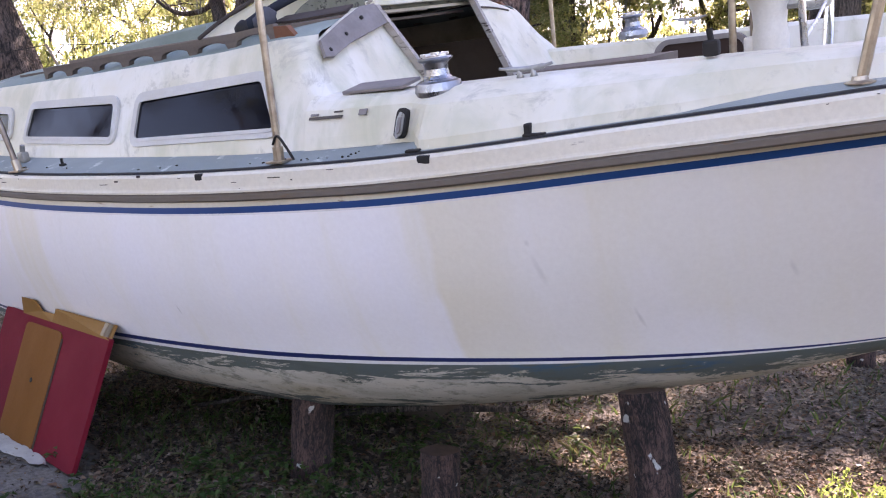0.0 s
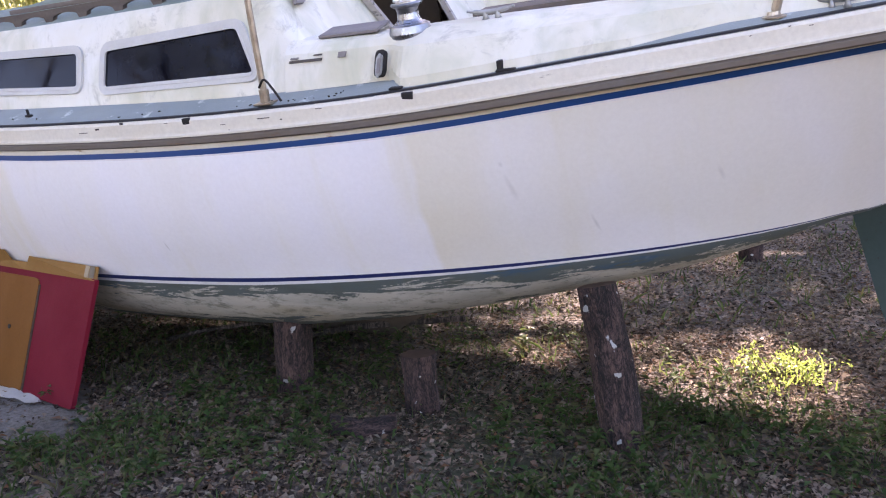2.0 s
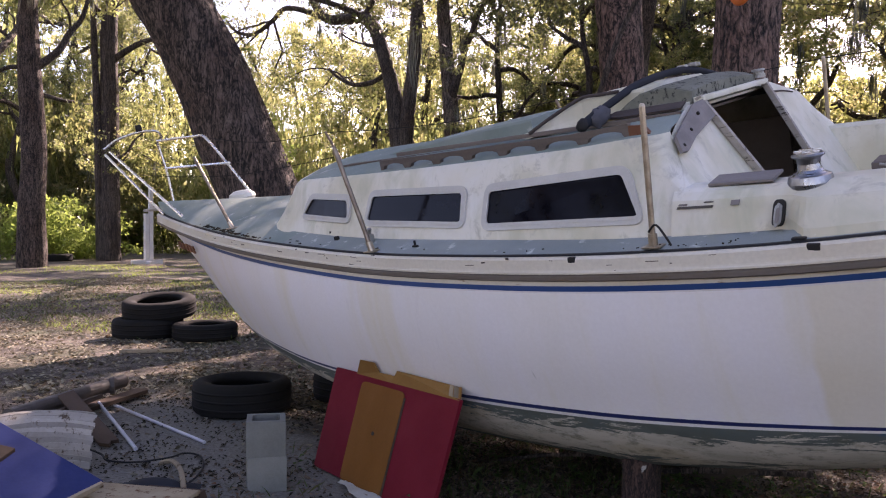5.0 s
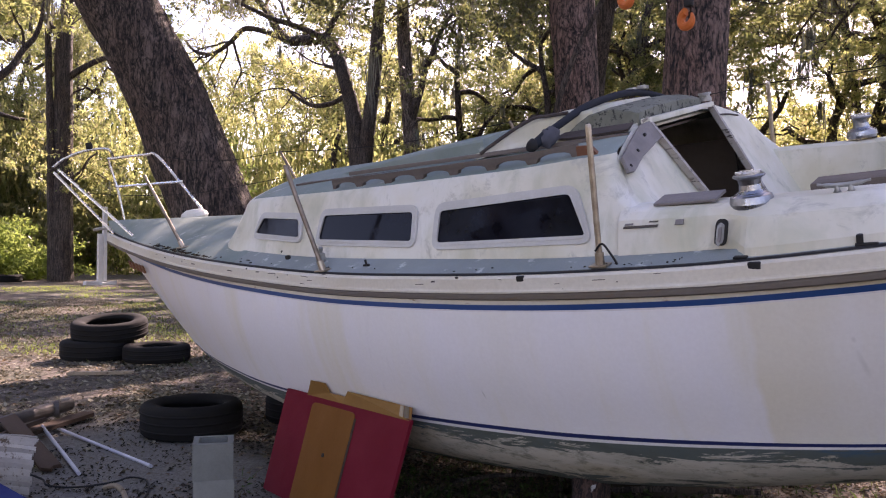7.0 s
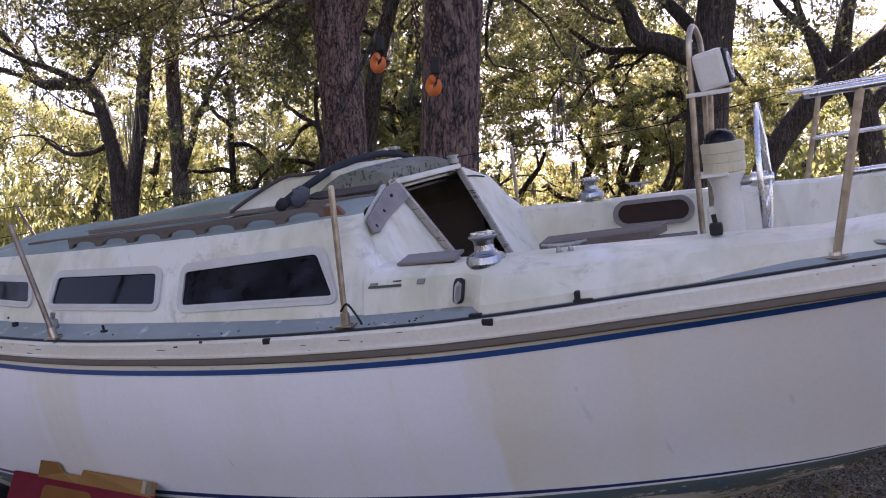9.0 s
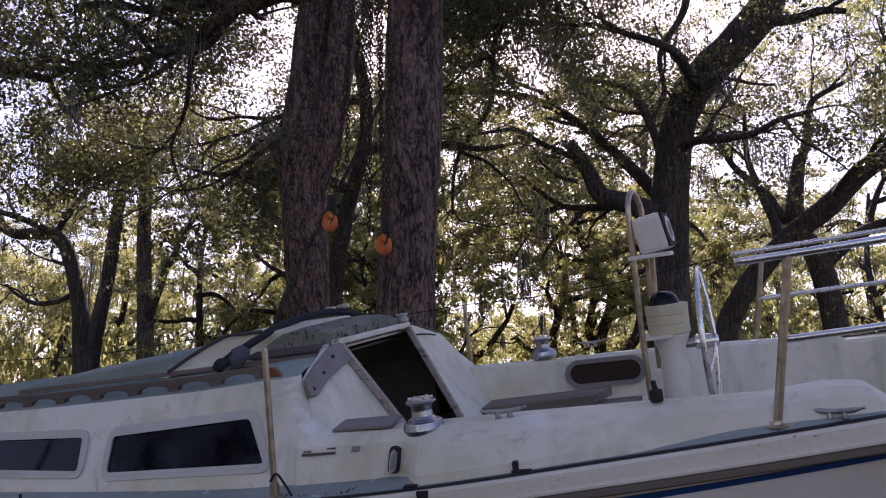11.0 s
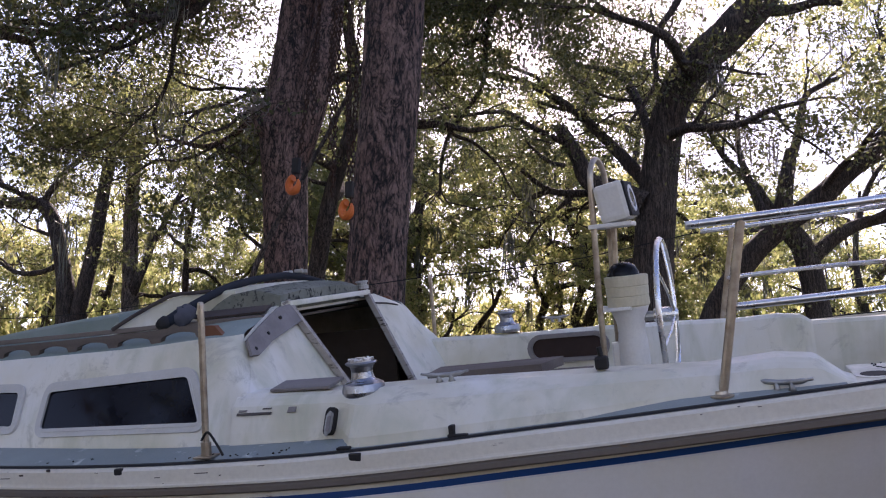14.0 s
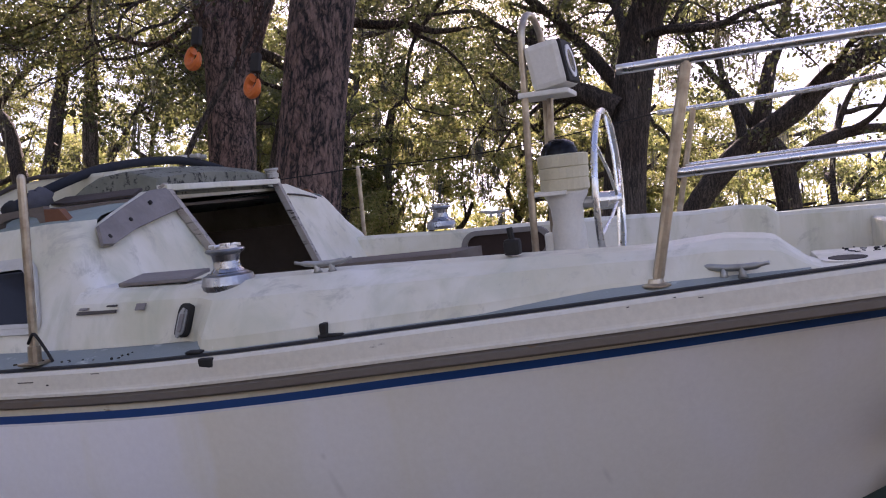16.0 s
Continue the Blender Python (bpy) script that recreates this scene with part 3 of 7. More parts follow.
def ring(outer, inner, depth):
    """A frame between two closed outlines of equal length, with a thickness."""
    n = len(outer)
    d = Vector(depth)
    V = [Vector(p) for p in outer] + [Vector(p) for p in inner] + [Vector(p) + d for p in outer] + [Vector(p) + d for p in inner]
    Fs = []
    for k in range(n):
        j = (k + 1) % n
        Fs += [(k, j, n + j, n + k), (2 * n + k, 3 * n + k, 3 * n + j, 2 * n + j), (k, 2 * n + k, 2 * n + j, j), (n + k, n + j, 3 * n + j, 3 * n + k)]
    return V, Fs


def rounded(corners, r, n=5):
    """A closed outline in 2D with rounded corners."""
    out = []
    m = len(corners)
    for i in range(m):
        p, a, b = Vector(corners[i]), Vector(corners[i - 1]), Vector(corners[(i + 1) % m])
        u, w = (a - p).normalized(), (b - p).normalized()
        s, e = p + u * r, p + w * r
        for k in range(n + 1):
            t = k / n
            out.append((1 - t) ** 2 * s + 2 * t * (1 - t) * p + t * t * e)
    return out


def at_x(x, table):
    return float(np.interp(x, [a for a, _ in table], [b for _, b in table]))


def smooth_at(x, table):
    """A curve through a table, eased by averaging round x."""
    return sum(at_x(x + d, table) for d in (-0.3, -0.15, 0, 0.15, 0.3)) / 5


# ---------------------------------------------------------------- the sailboat, in its own axes: x aft, y to starboard, z up
HEEL, TRIM = 13.5, 3.0
boat_pose = Matrix.Translation((0, 0.235, 0.80)) @ Matrix.Rotation(radians(-TRIM), 4, "Y") @ Matrix.Rotation(radians(HEEL), 4, "X")
boat = thing("sailboat", "weathered white fibreglass sailboat with blue stripes, propped on tree stumps", "boat", boat_pose)

SHEER_B = [(-6.04, 0.02), (-5.5, 0.25), (-4.8, 0.50), (-4.2, 0.70), (-3.6, 0.875), (-3.17, 0.985), (-2.5, 1.125), (-2.0, 1.215), (-1.5, 1.272), (-0.9, 1.30), (-0.4, 1.298), (0.1, 1.27), (0.47, 1.24), (0.78, 1.21), (1.06, 1.17), (1.3, 1.12), (1.6, 1.055), (1.8, 1.015), (2.25, 0.92)]
SHEER_Z = [(-6.04, 1.10), (-4.2, 0.98), (-3.2, 0.932), (-2.2, 0.89), (-0.83, 0.875), (0.1, 0.89), (0.45, 0.92), (1.28, 0.965), (2.25, 1.015)]
BOOT_B = [(-5.15, 0.0), (-4.78, 0.25), (-4.3, 0.49), (-3.8, 0.70), (-3.07, 0.96), (-2.3, 1.12), (-1.6, 1.20), (-1.0, 1.225), (-0.6, 1.215), (0.0, 1.135), (0.3, 1.075), (0.72, 0.96), (1.1, 0.83), (1.5, 0.62), (1.75, 0.42), (2.0, 0.12)]
KEEL_Z = [(-5.15, 0.15), (-4.7, -0.01), (-4.0, -0.16), (-3.0, -0.31), (-2.0, -0.43), (-0.8, -0.455), (-0.3, -0.40), (0.2, -0.315), (0.9, -0.18), (1.5, 0.0), (2.0, 0.13)]
BOOT_Z = 0.15


def sheer_b(x):
    return max(0.0, smooth_at(x, SHEER_B)) if -5.7 < x < 1.9 else at_x(x, SHEER_B)


def sheer_z(x):
    return smooth_at(x, SHEER_Z)


def hull_rows(n=72):
    """Rows of hull points on the port side from the sheer down to the keel, and the slot of the strip under each."""
    drops = [0.0, 0.092, 0.122, 0.145, 0.152]                     # edges of the painted sheer stripe
    us = [0.25, 0.42, 0.6, 0.8, 1.0]
    vs = [0.020, 0.036, 0.12, 0.25, 0.42, 0.6, 0.8, 1.0]
    rows = []
    for i in range(n + 1):
        s = i / n
        xs, xb = -6.04 + s * 8.26, -5.15 + s * 7.15
        b, z = sheer_b(xs), sheer_z(xs)
        p0 = Vector((xs, -b, z))
        p1 = Vector((xb, -max(0.0, smooth_at(xb, BOOT_B) if -4.7 < xb < 1.6 else at_x(xb, BOOT_B)), BOOT_Z))
        out = Vector((0, -0.075 * math.sin(math.pi * min(1, max(0, (s - 0.02) * 1.05))) ** 0.7, 0))
        line = lambda u: p0.lerp(p1, u) + out * math.sin(math.pi * u) ** 0.9 if 0 < u < 1 else p0.lerp(p1, u)
        h = max(0.3, (p0 - p1).z)
        col = [line(d / h) for d in drops] + [line(u) for u in us]
        pk = Vector((xb, 0, at_x(xb, KEEL_Z)))
        pc = Vector((xb, p1.y * 0.91, pk.z + 0.05 + 0.02 * abs(p1.y)))
        for v in vs:
            col.append(p1 * (1 - v) ** 2 + pc * 2 * v * (1 - v) + pk * v * v)
        rows.append(col)
    slots = [0, 5, 1, 2] + [0] * 5 + [3, 2] + [4] * 6
    return rows, slots


rows, strip = hull_rows()
V, Fs = grid(rows)
slots = strip * (len(rows) - 1)
w = len(rows[0])
V2 = [Vector((p.x, -p.y, p.z)) for p in V]
faces = Fs + [tuple(i + len(V) for i in reversed(f)) for f in Fs]
allv = V + V2
# transom
last = (len(rows) - 1) * w
faces += [tuple(last + k for k in range(w)) + tuple(len(V) + last + k for k in reversed(range(w - 1)))]
hull = part("hull", (allv, faces), [M_HULL, M_BLUE, M_WHITE, M_NAVY, M_BOTTOM, M_STAINED], boat, smooth=True, slots=slots * 2 + [0])


def along_sheer(section, x0=-6.03, x1=2.22, n=90, side=-1):
    """A moulding swept along the sheer. section: (outward, up) points of a closed outline."""
    V, Fs, m = [], [], len(section)
    for i in range(n + 1):
        x = x0 + (x1 - x0) * i / n
        t = Vector((0.02, sheer_b(x + 0.01) - sheer_b(x - 0.01), 0)).normalized()
        nrm = Vector((-t.y, t.x, 0))
        for o, u in section:
            p = Vector((x, sheer_b(x), sheer_z(x) + u)) + nrm * o
            V.append((p.x, side * max(p.y, 0.004 + max(o, 0)), p.z))
    for i in range(n):
        for k in range(m):
            j = (k + 1) % m
            Fs.append((i * m + k, i * m + j, (i + 1) * m + j, (i + 1) * m + k))
    Fs += [tuple(range(m)), tuple(n * m + k for k in range(m))]
    return V, Fs


for side in (-1, 1):
    part("rub_moulding", along_sheer([(-0.02, 0.004), (0.012, 0.002), (0.024, -0.008), (0.030, -0.050), (0.032, -0.056), (0.036, -0.060), (0.036, -0.068), (-0.02, -0.069)], side=side), M_MOULD, hull, "cracked cream vinyl moulding", smooth=False)
    part("rub_strip", along_sheer([(-0.02, -0.070), (0.028, -0.070), (0.038, -0.077), (0.038, -0.094), (0.028, -0.101), (-0.02, -0.101)], side=side), M_RUBBER, hull, "brown-stained grey rubber strip")
    part("deck_seam", along_sheer([(-0.014, 0.002), (-0.014, 0.010), (0.002, 0.009), (0.009, 0.004)], side=side), M_BLACK, hull, "black sealant bead")

# ---- deck, cabin trunk, cockpit
TRUNK_B = [(-4.4, 0.42), (-3.75, 0.62), (-3.4, 0.75), (-3.0, 0.85), (-2.37, 0.975), (-1.5, 1.085), (-0.6, 1.155), (0.0, 1.15), (0.5, 1.12), (1.0, 1.08), (1.6, 1.0), (2.3, 0.88)]


def trunk_b(x):
    return smooth_at(x, TRUNK_B)


def base_z(x):
    return sheer_z(x) + (0.062 * min(1.0, (2.4 - x) / 1.6) if x < 1.2 else max(0.002, 0.0465 * (1.68 - x) / 0.48))


def deck_z(x, y):
    b = max(sheer_b(x), 0.05)
    return sheer_z(x) + 0.005 + 0.10 * (1 - min(1, abs(y) / b) ** 2) + 0.12 * max(0, (b - abs(y))) * (0.5 if x > -3.2 else 0.15)


def deck_shape():
    cols = []
    for i in range(61):
        x = -6.03 + i * 2.95 / 60
        b = max(sheer_b(x) - 0.012, 0.004)
        cols.append([Vector((x, b * k / 8, deck_z(x, b * k / 8))) for k in range(-8, 9)])
    return grid(cols)


part("foredeck", deck_shape(), [M_NONSKID], boat, "blue-grey non-skid deck with a chalky bloom", smooth=True)


def side_strip(side):
    cols = []
    for i in range(61):
        x = -3.1 + i * 4.74 / 60
        b, c = sheer_b(x) - 0.012, trunk_b(x) - 0.03
        z = lambda y: max(deck_z(x, y) - 0.012 * min(1, max(0, x)), sheer_z(x) + 0.006) if x < 0 else sheer_z(x) + 0.008 + (base_z(x) - sheer_z(x)) * (b - y) / (b - c)
        cols.append([Vector((x, side * (b + (c - b) * k / 3), z(b + (c - b) * k / 3))) for k in range(4)])
    return grid(cols)


for side in (-1, 1):
    part("side_deck", side_strip(side), M_SIDESKID, boat, "blue-grey side deck", smooth=True)

ROOF_Z = [(-3.6, 1.26), (-3.1, 1.275), (-2.0, 1.272), (-1.0, 1.28), (-0.45, 1.305)]
LEAN_IN = 0.5


def roof_edge(x):
    z = at_x(x, ROOF_Z)
    return trunk_b(x) - LEAN_IN * (z - base_z(x)), z


TOPX, BOTX, TOPZ, BOTZ = -0.58, -0.27, 1.37, 0.80
bulk_x = lambda z: TOPX + (BOTX - TOPX) * (TOPZ - z) / (TOPZ - BOTZ)


def corner_r(z):
    """Radius of the rounded corner between the trunk's side and the bulkhead, fading out towards the coaming."""
    t = min(1.0, max(0.0, (z - 1.06) / 0.12))
    return 0.012 + 0.075 * t * t * (3 - 2 * t)


def cabin_shell():
    """Trunk sides and roof as one moulding; each station runs from the port deck over the roof to starboard."""
    cols = []
    for i in range(42):
        x = -3.2 + min(i, 36) * 2.52 / 36
        c, z0 = trunk_b(x), base_z(x)
        e, zr = roof_edge(x)
        half = [(c + 0.012, z0 - 0.03), (c, z0 + 0.012)]
        half += [(c - (c - e) * k, z0 + (zr - z0) * k) for k in (0.2, 0.4, 0.6, 0.8, 0.93)]
        half += [(e - 0.018, zr + 0.006), (e - 0.05, zr + 0.018)]
        half += [((e - 0.05) * (1 - k), zr + 0.018 + 0.075 * (1 - (1 - k) ** 2)) for k in (0.25, 0.5, 0.75)]
        col = [Vector((x, -y, z)) for y, z in half] + [Vector((x, 0, zr + 0.093))] + [Vector((x, y, z)) for y, z in reversed(half)]
        if i > 36:
            a = (i - 37) * math.pi / 8
            e_in = roof_edge(-0.5)[0]
            col = [Vector((bulk_x(p.z) - corner_r(p.z) * (1 - math.sin(a)), p.y - math.copysign(min(abs(p.y), corner_r(p.z) * (1 - math.cos(a)) * min(1.0, max(0.0, (abs(p.y) - 0.5) / (e_in - 0.55)))), p.y), p.z)) for p in col]
        cols.append(col)
    # sloping, rounded front
    first = cols[0]
    front = []
    for t in (1.0, 0.8, 0.55, 0.3, 0.12):
        row = []
        for p in first:
            up = min(1, max(0, (p.z - base_z(p.x)) / 0.36))
            reach = (0.62 - 0.50 * up) * (1 - 0.35 * (abs(p.y) / 0.9) ** 2)
            q = Vector((p.x - reach * t, p.y * (1 - 0.30 * t * t), p.z - 0.10 * up * t * t))
            q.z = max(q.z, deck_z(q.x, q.y) - 0.03) if up < 0.2 else q.z
            row.append(q)
        front.append(row)
    cols = front + cols
    V, Fs = grid(cols)
    n = len(cols[0])
    Fs.append(tuple(range(n)))
    return V, Fs


shell = cabin_shell()
cabin = part("cabin", shell, [M_DECK, M_NONSKID], boat, "stained cream cabin trunk", smooth=True, slots=[1 if i // 24 > 4 and 7 <= i % 24 <= 16 else 0 for i in range(len(shell[1]))])
mod = cabin.modifiers.new("edges", "EDGE_SPLIT")
mod.split_angle = radians(38)


def on_side(x, z, out=0.0):
    """A place on the port side of the trunk or coaming."""
    y = trunk_b(x) - LEAN_IN * (z - base_z(x)) + out
    return Vector((x, -y, z))


SIDE_OUT = Vector((0, -0.894, 0.447))


def trunk_window(corners, r, border, parent):
    frame_in = rounded(corners, r)
    cx, cz = sum(p[0] for p in corners) / 4, sum(p[1] for p in corners) / 4
    grow = [(p[0] + (border if p[0] > cx else -border), p[1] + (border if p[1] > cz else -border)) for p in corners]
    frame_out = rounded(grow, r + border * 1.1)
    a, b = [on_side(*p, 0.002) for p in frame_out], [on_side(*p, 0.002) for p in frame_in]
    frame_ob = part("window_frame", ring(a, b, SIDE_OUT * 0.013), M_FRAME, parent, "rounded off-white plastic frame")
    part("pane", slab([on_side(*p, 0.003) for p in frame_in], 0.004, SIDE_OUT), M_PANE, frame_ob, "dark smoked acrylic pane")
    lip_o, lip_i = rounded([(p[0] + (border * .28 if p[0] > cx else -border * .28), p[1] + (border * .28 if p[1] > cz else -border * .28)) for p in corners], r + border * .5), frame_in
    part("window_gasket", ring([on_side(*p, 0.0145) for p in lip_o], [on_side(*p, 0.0145) for p in lip_i], SIDE_OUT * 0.004), M_FRAME, frame_ob, "pale inner lip")


trunk_window([(-3.055, 1.075), (-2.985, 1.165), (-2.58, 1.145), (-2.555, 1.045)], 0.025, 0.030, cabin)
trunk_window([(-2.36, 1.030), (-2.335, 1.157), (-1.615, 1.142), (-1.605, 1.004)], 0.022, 0.030, cabin)
trunk_window([(-1.43, 0.992), (-1.43, 1.137), (-0.70, 1.165), (-0.605, 0.994)], 0.022, 0.032, cabin)

# ---- sloping aft bulkhead with the open companionway
def opening(z):
    return 0.34 + 0.09 * (z - 0.95) / 0.42


def bulkhead_half(side):
    """White panel beside the opening, from the opening's edge to the trunk's side."""
    rows = []
    for z in (0.72, 0.90, 1.0, 1.08, 1.15, 1.22, 1.28, 1.315, 1.345, TOPZ + 0.01):
        o = trunk_b(-0.5) - LEAN_IN * (z - base_z(-0.5)) - corner_r(z) - 0.001
        e = roof_edge(-0.5)
        if z > e[1]:
            o = e[0] - 0.05 - 0.087 - (z - e[1]) * 3.4
        i = opening(z)
        rows.append([Vector((bulk_x(z) + 0.001, side * (i + (max(o, i + 0.03) - i) * k / 5), z)) for k in range(6)])
    return grid(rows)


for side in (-1, 1):
    part("bulkhead", bulkhead_half(side), M_DECK, boat, "white cabin bulkhead beside the companionway", smooth=True)
    za, zb = 1.400, 0.84
    rail = slab([(bulk_x(za) + 0.006, side * (opening(za) - 0.012), za), (bulk_x(za) + 0.006, side * (opening(za) + 0.016), za), (bulk_x(zb) + 0.006, side * (opening(zb) + 0.016), zb), (bulk_x(zb) + 0.006, side * (opening(zb) - 0.012), zb)], 0.03, (1, 0, 0.5))
    part("companionway_post", rail, M_PEELED, boat, "pale slide post with peeling paint")
part("bulkhead_seam", tube(curve_points([(-0.546, 0.50, 1.328), (-0.546, 0.62, 1.319), (-0.540, 0.70, 1.309), (-0.536, 0.79, 1.294)], 5), 0.005, 6), M_OLDPLY, boat, "dark open seam under the roof edge")
part("companionway_header", box(0.05, 0.90, 0.026, 0.006, (-0.574, 0, 1.394)), M_DECK, boat, "white header over the companionway")
# ---- cabin inside, its dimness put into the dark surface colours
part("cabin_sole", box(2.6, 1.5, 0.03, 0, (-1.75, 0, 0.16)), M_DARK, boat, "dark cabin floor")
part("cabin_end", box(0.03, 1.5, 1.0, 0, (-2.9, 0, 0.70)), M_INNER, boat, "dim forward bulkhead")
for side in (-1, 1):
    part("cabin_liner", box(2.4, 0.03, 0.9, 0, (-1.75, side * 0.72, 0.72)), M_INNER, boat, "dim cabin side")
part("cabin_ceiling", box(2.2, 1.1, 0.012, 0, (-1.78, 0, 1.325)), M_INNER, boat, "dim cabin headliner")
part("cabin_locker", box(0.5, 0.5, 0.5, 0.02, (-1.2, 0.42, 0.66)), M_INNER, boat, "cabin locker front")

# ---- cockpit coamings
COAM_T = [(-0.45, 1.085), (0.0, 1.075), (0.4, 1.078), (0.9, 1.074), (1.25, 1.066), (1.45, 1.078), (1.57, 1.066), (1.66, 0.992), (1.8, 0.985), (2.25, 0.985)]


COAM_GAP = [(-0.46, 0.0), (-0.03, 0.0), (0.0, 0.12), (0.03, 0.55), (0.06, 0.92), (0.09, 1.0), (0.85, 1.0), (1.15, 0.5), (1.35, 0.45), (1.7, 0.7), (2.3, 1.0)]


def coaming_b(x):
    """The coaming's foot: on the trunk's line forward, close to the sheer aft."""
    k = at_x(x, COAM_GAP)
    return trunk_b(x) * (1 - k) + (sheer_b(x) - 0.030) * k


def coaming(side):
    cols = []
    for i in range(109):
        x = -0.46 + i * 2.68 / 108
        c, z0, zt = coaming_b(x), base_z(x) - 0.03 * at_x(x, COAM_GAP), max(at_x(x, COAM_T) if side < 0 else at_x(x - 0.11, COAM_T) - 0.032, base_z(x) + 0.004 if side < 0 else 0.998)
        yt = trunk_b(x) - LEAN_IN * (zt - base_z(x))
        h = zt - z0
        wdt = 0.13
        prof = [(c + 0.012, z0 - 0.03), (c, z0 + 0.01 * min(1, h * 8)), (c + (yt - c) * 0.42, z0 + h * 0.60), (c + (yt - c) * 0.52, z0 + h * 0.72), (yt + 0.005, zt - 0.012 * min(1, h * 10)), (yt - 0.02, zt), (yt - wdt, zt + 0.004), (yt - wdt - 0.015, zt - 0.012), (yt - wdt - 0.05, 0.70)]
        cols.append([Vector((x, side * y, z)) for y, z in prof])
    return grid(cols)


for side in (-1, 1):
    part("coaming", coaming(side), M_DECK, boat, "stained cream cockpit coaming")
part("cockpit_seat", box(1.9, 0.50, 0.05, 0.015, (0.62, -0.66, 0.71)), M_DECK, boat)
part("cockpit_seat", box(1.9, 0.50, 0.05, 0.015, (0.62, 0.66, 0.71)), M_DECK, boat)
part("cockpit_sole", box(1.9, 0.90, 0.04, 0.01, (0.60, 0, 0.37)), M_DECK, boat)
for side in (-1, 1):
    part("seat_riser", box(1.9, 0.03, 0.36, 0, (0.62, side * 0.43, 0.53)), M_DECK, boat)
part("aft_deck", box(0.52, 0.30, 0.03, 0.008, (1.94, -0.79, 0.977)), M_DECK, boat, "cream corner of the aft deck")
part("quarter_panel", box(0.52, 0.02, 0.36, 0, (1.94, -0.65, 0.79)), M_DECK, boat)
part("cockpit_end", box(0.05, 1.66, 0.50, 0.012, (2.11, 0, 0.705)), M_DECK, boat, "cream inner face of the transom")
part("lazarette", box(0.6, 1.36, 0.04, 0.01, (1.84, 0, 0.60)), M_DECK, boat)


def moulding_chips(n, seed):
    """Cracks and missing chips in the moulding's face."""
    r = np.random.default_rng(seed)
    shapes = []
    for _ in range(n):
        x = float(r.choice([r.uniform(-5.9, -3.2), r.uniform(-3.2, -0.2), r.uniform(-0.6, 2.1)], p=[0.42, 0.46, 0.12]))
        ln = 0.006 + 0.07 * r.uniform(0, 1) ** 3
        u = float(r.choice([-0.060, -0.008, -0.030], p=[0.35, 0.4, 0.25])) + r.normal(0, 0.006)
        t = (sheer_b(x + 0.02) - sheer_b(x - 0.02)) / 0.04
        m = Matrix.Translation((x, -(sheer_b(x) + 0.0225 + 0.11 * max(0.0, -u - 0.008)), sheer_z(x) + u)) @ Matrix.Rotation(-math.atan(t), 4, "Z") @ Matrix.Rotation(-math.atan((sheer_z(x + 0.02) - sheer_z(x - 0.02)) / 0.04) + r.normal(0, 0.05), 4, "Y")
        shapes.append(moved(box(ln, 0.008, 0.0018 + 0.007 * r.uniform(0, 1) ** 2), m))
    return joined(*shapes)


part("moulding_cracks", moulding_chips(60, 77), M_OLDPLY, hull, "dark cracks and chips in the moulding")["kind"] = "stuff"


# ---------------------------------------------------------------- boat: roof, rails and fittings
def loft_box(stations, bevel=0.012):
    """A low box over the roof. stations: (x, half width, bottom z, top z)."""
    cols = []
    for x, h, z0, z1 in stations:
        half = [(h + 0.012, z0), (h, z0 + 0.4 * (z1 - z0)), (h - 0.004, z1 - bevel), (h - bevel, z1), (h * 0.5, z1 + 0.014)]
        cols.append([Vector((x, -y, z)) for y, z in half] + [Vector((x, 0, z1 + 0.018))] + [Vector((x, y, z)) for y, z in reversed(half)])
    V, Fs = grid(cols)
    n = len(cols[0])
    return V, Fs + [tuple(range(n)), tuple(reversed(range(len(V) - n, len(V))))]


part("roof_panel", loft_box([(-2.62, 0.40, 1.30, 1.345), (-2.45, 0.46, 1.30, 1.365), (-2.1, 0.50, 1.30, 1.395), (-1.7, 0.52, 1.30, 1.42), (-1.45, 0.52, 1.30, 1.43)]), M_NONSKID, cabin, "blue-grey raised roof panel")
part("roof_panel", loft_box([(-1.64, 0.50, 1.33, 1.345), (-1.45, 0.57, 1.335, 1.362), (-1.2, 0.57, 1.335, 1.368), (-0.9, 0.57, 1.34, 1.372), (-0.62, 0.545, 1.352, 1.385)]), M_DECK, cabin, "white roof panel aft")
slider = part("hatch_slider", loft_box([(-1.43, 0.615, 1.335, 1.352), (-1.39, 0.61, 1.34, 1.372), (-1.28, 0.575, 1.345, 1.425), (-1.152, 0.495, 1.35, 1.482), (-0.99, 0.455, 1.355, 1.486), (-0.84, 0.445, 1.355, 1.484)]), M_DECK, cabin, "dirty white sliding hatch")
for side in (-1, 1):
    part("hatch_trim", tube(curve_points([(-1.40, side * 0.628, 1.362), (-1.281, side * 0.588, 1.424), (-1.152, side * 0.505, 1.489), (-1.06, side * 0.475, 1.492), (-0.96, side * 0.46, 1.491)], 6), 0.009, 6), M_OLDPLY, slider, "dark wooden trim on the hatch edge")
part("dirt_panel", loft_box([(-0.965, 0.515, 1.355, 1.385), (-0.91, 0.49, 1.36, 1.43), (-0.853, 0.462, 1.36, 1.464), (-0.734, 0.455, 1.36, 1.474), (-0.66, 0.445, 1.36, 1.455), (-0.612, 0.43, 1.365, 1.436)], 0.008), M_DIRTTOP, slider, "mottled grey weathered hatch top")
part("dirt_board", slab([(-1.00, -0.565, 1.374), (-0.90, -0.60, 1.366), (-0.60, -0.59, 1.368), (-0.60, -0.53, 1.392), (-0.95, -0.535, 1.392)], 0.010, (0, -0.3, 1)), M_OLDPLY, slider, "dark mouldered strip beside the hatch")
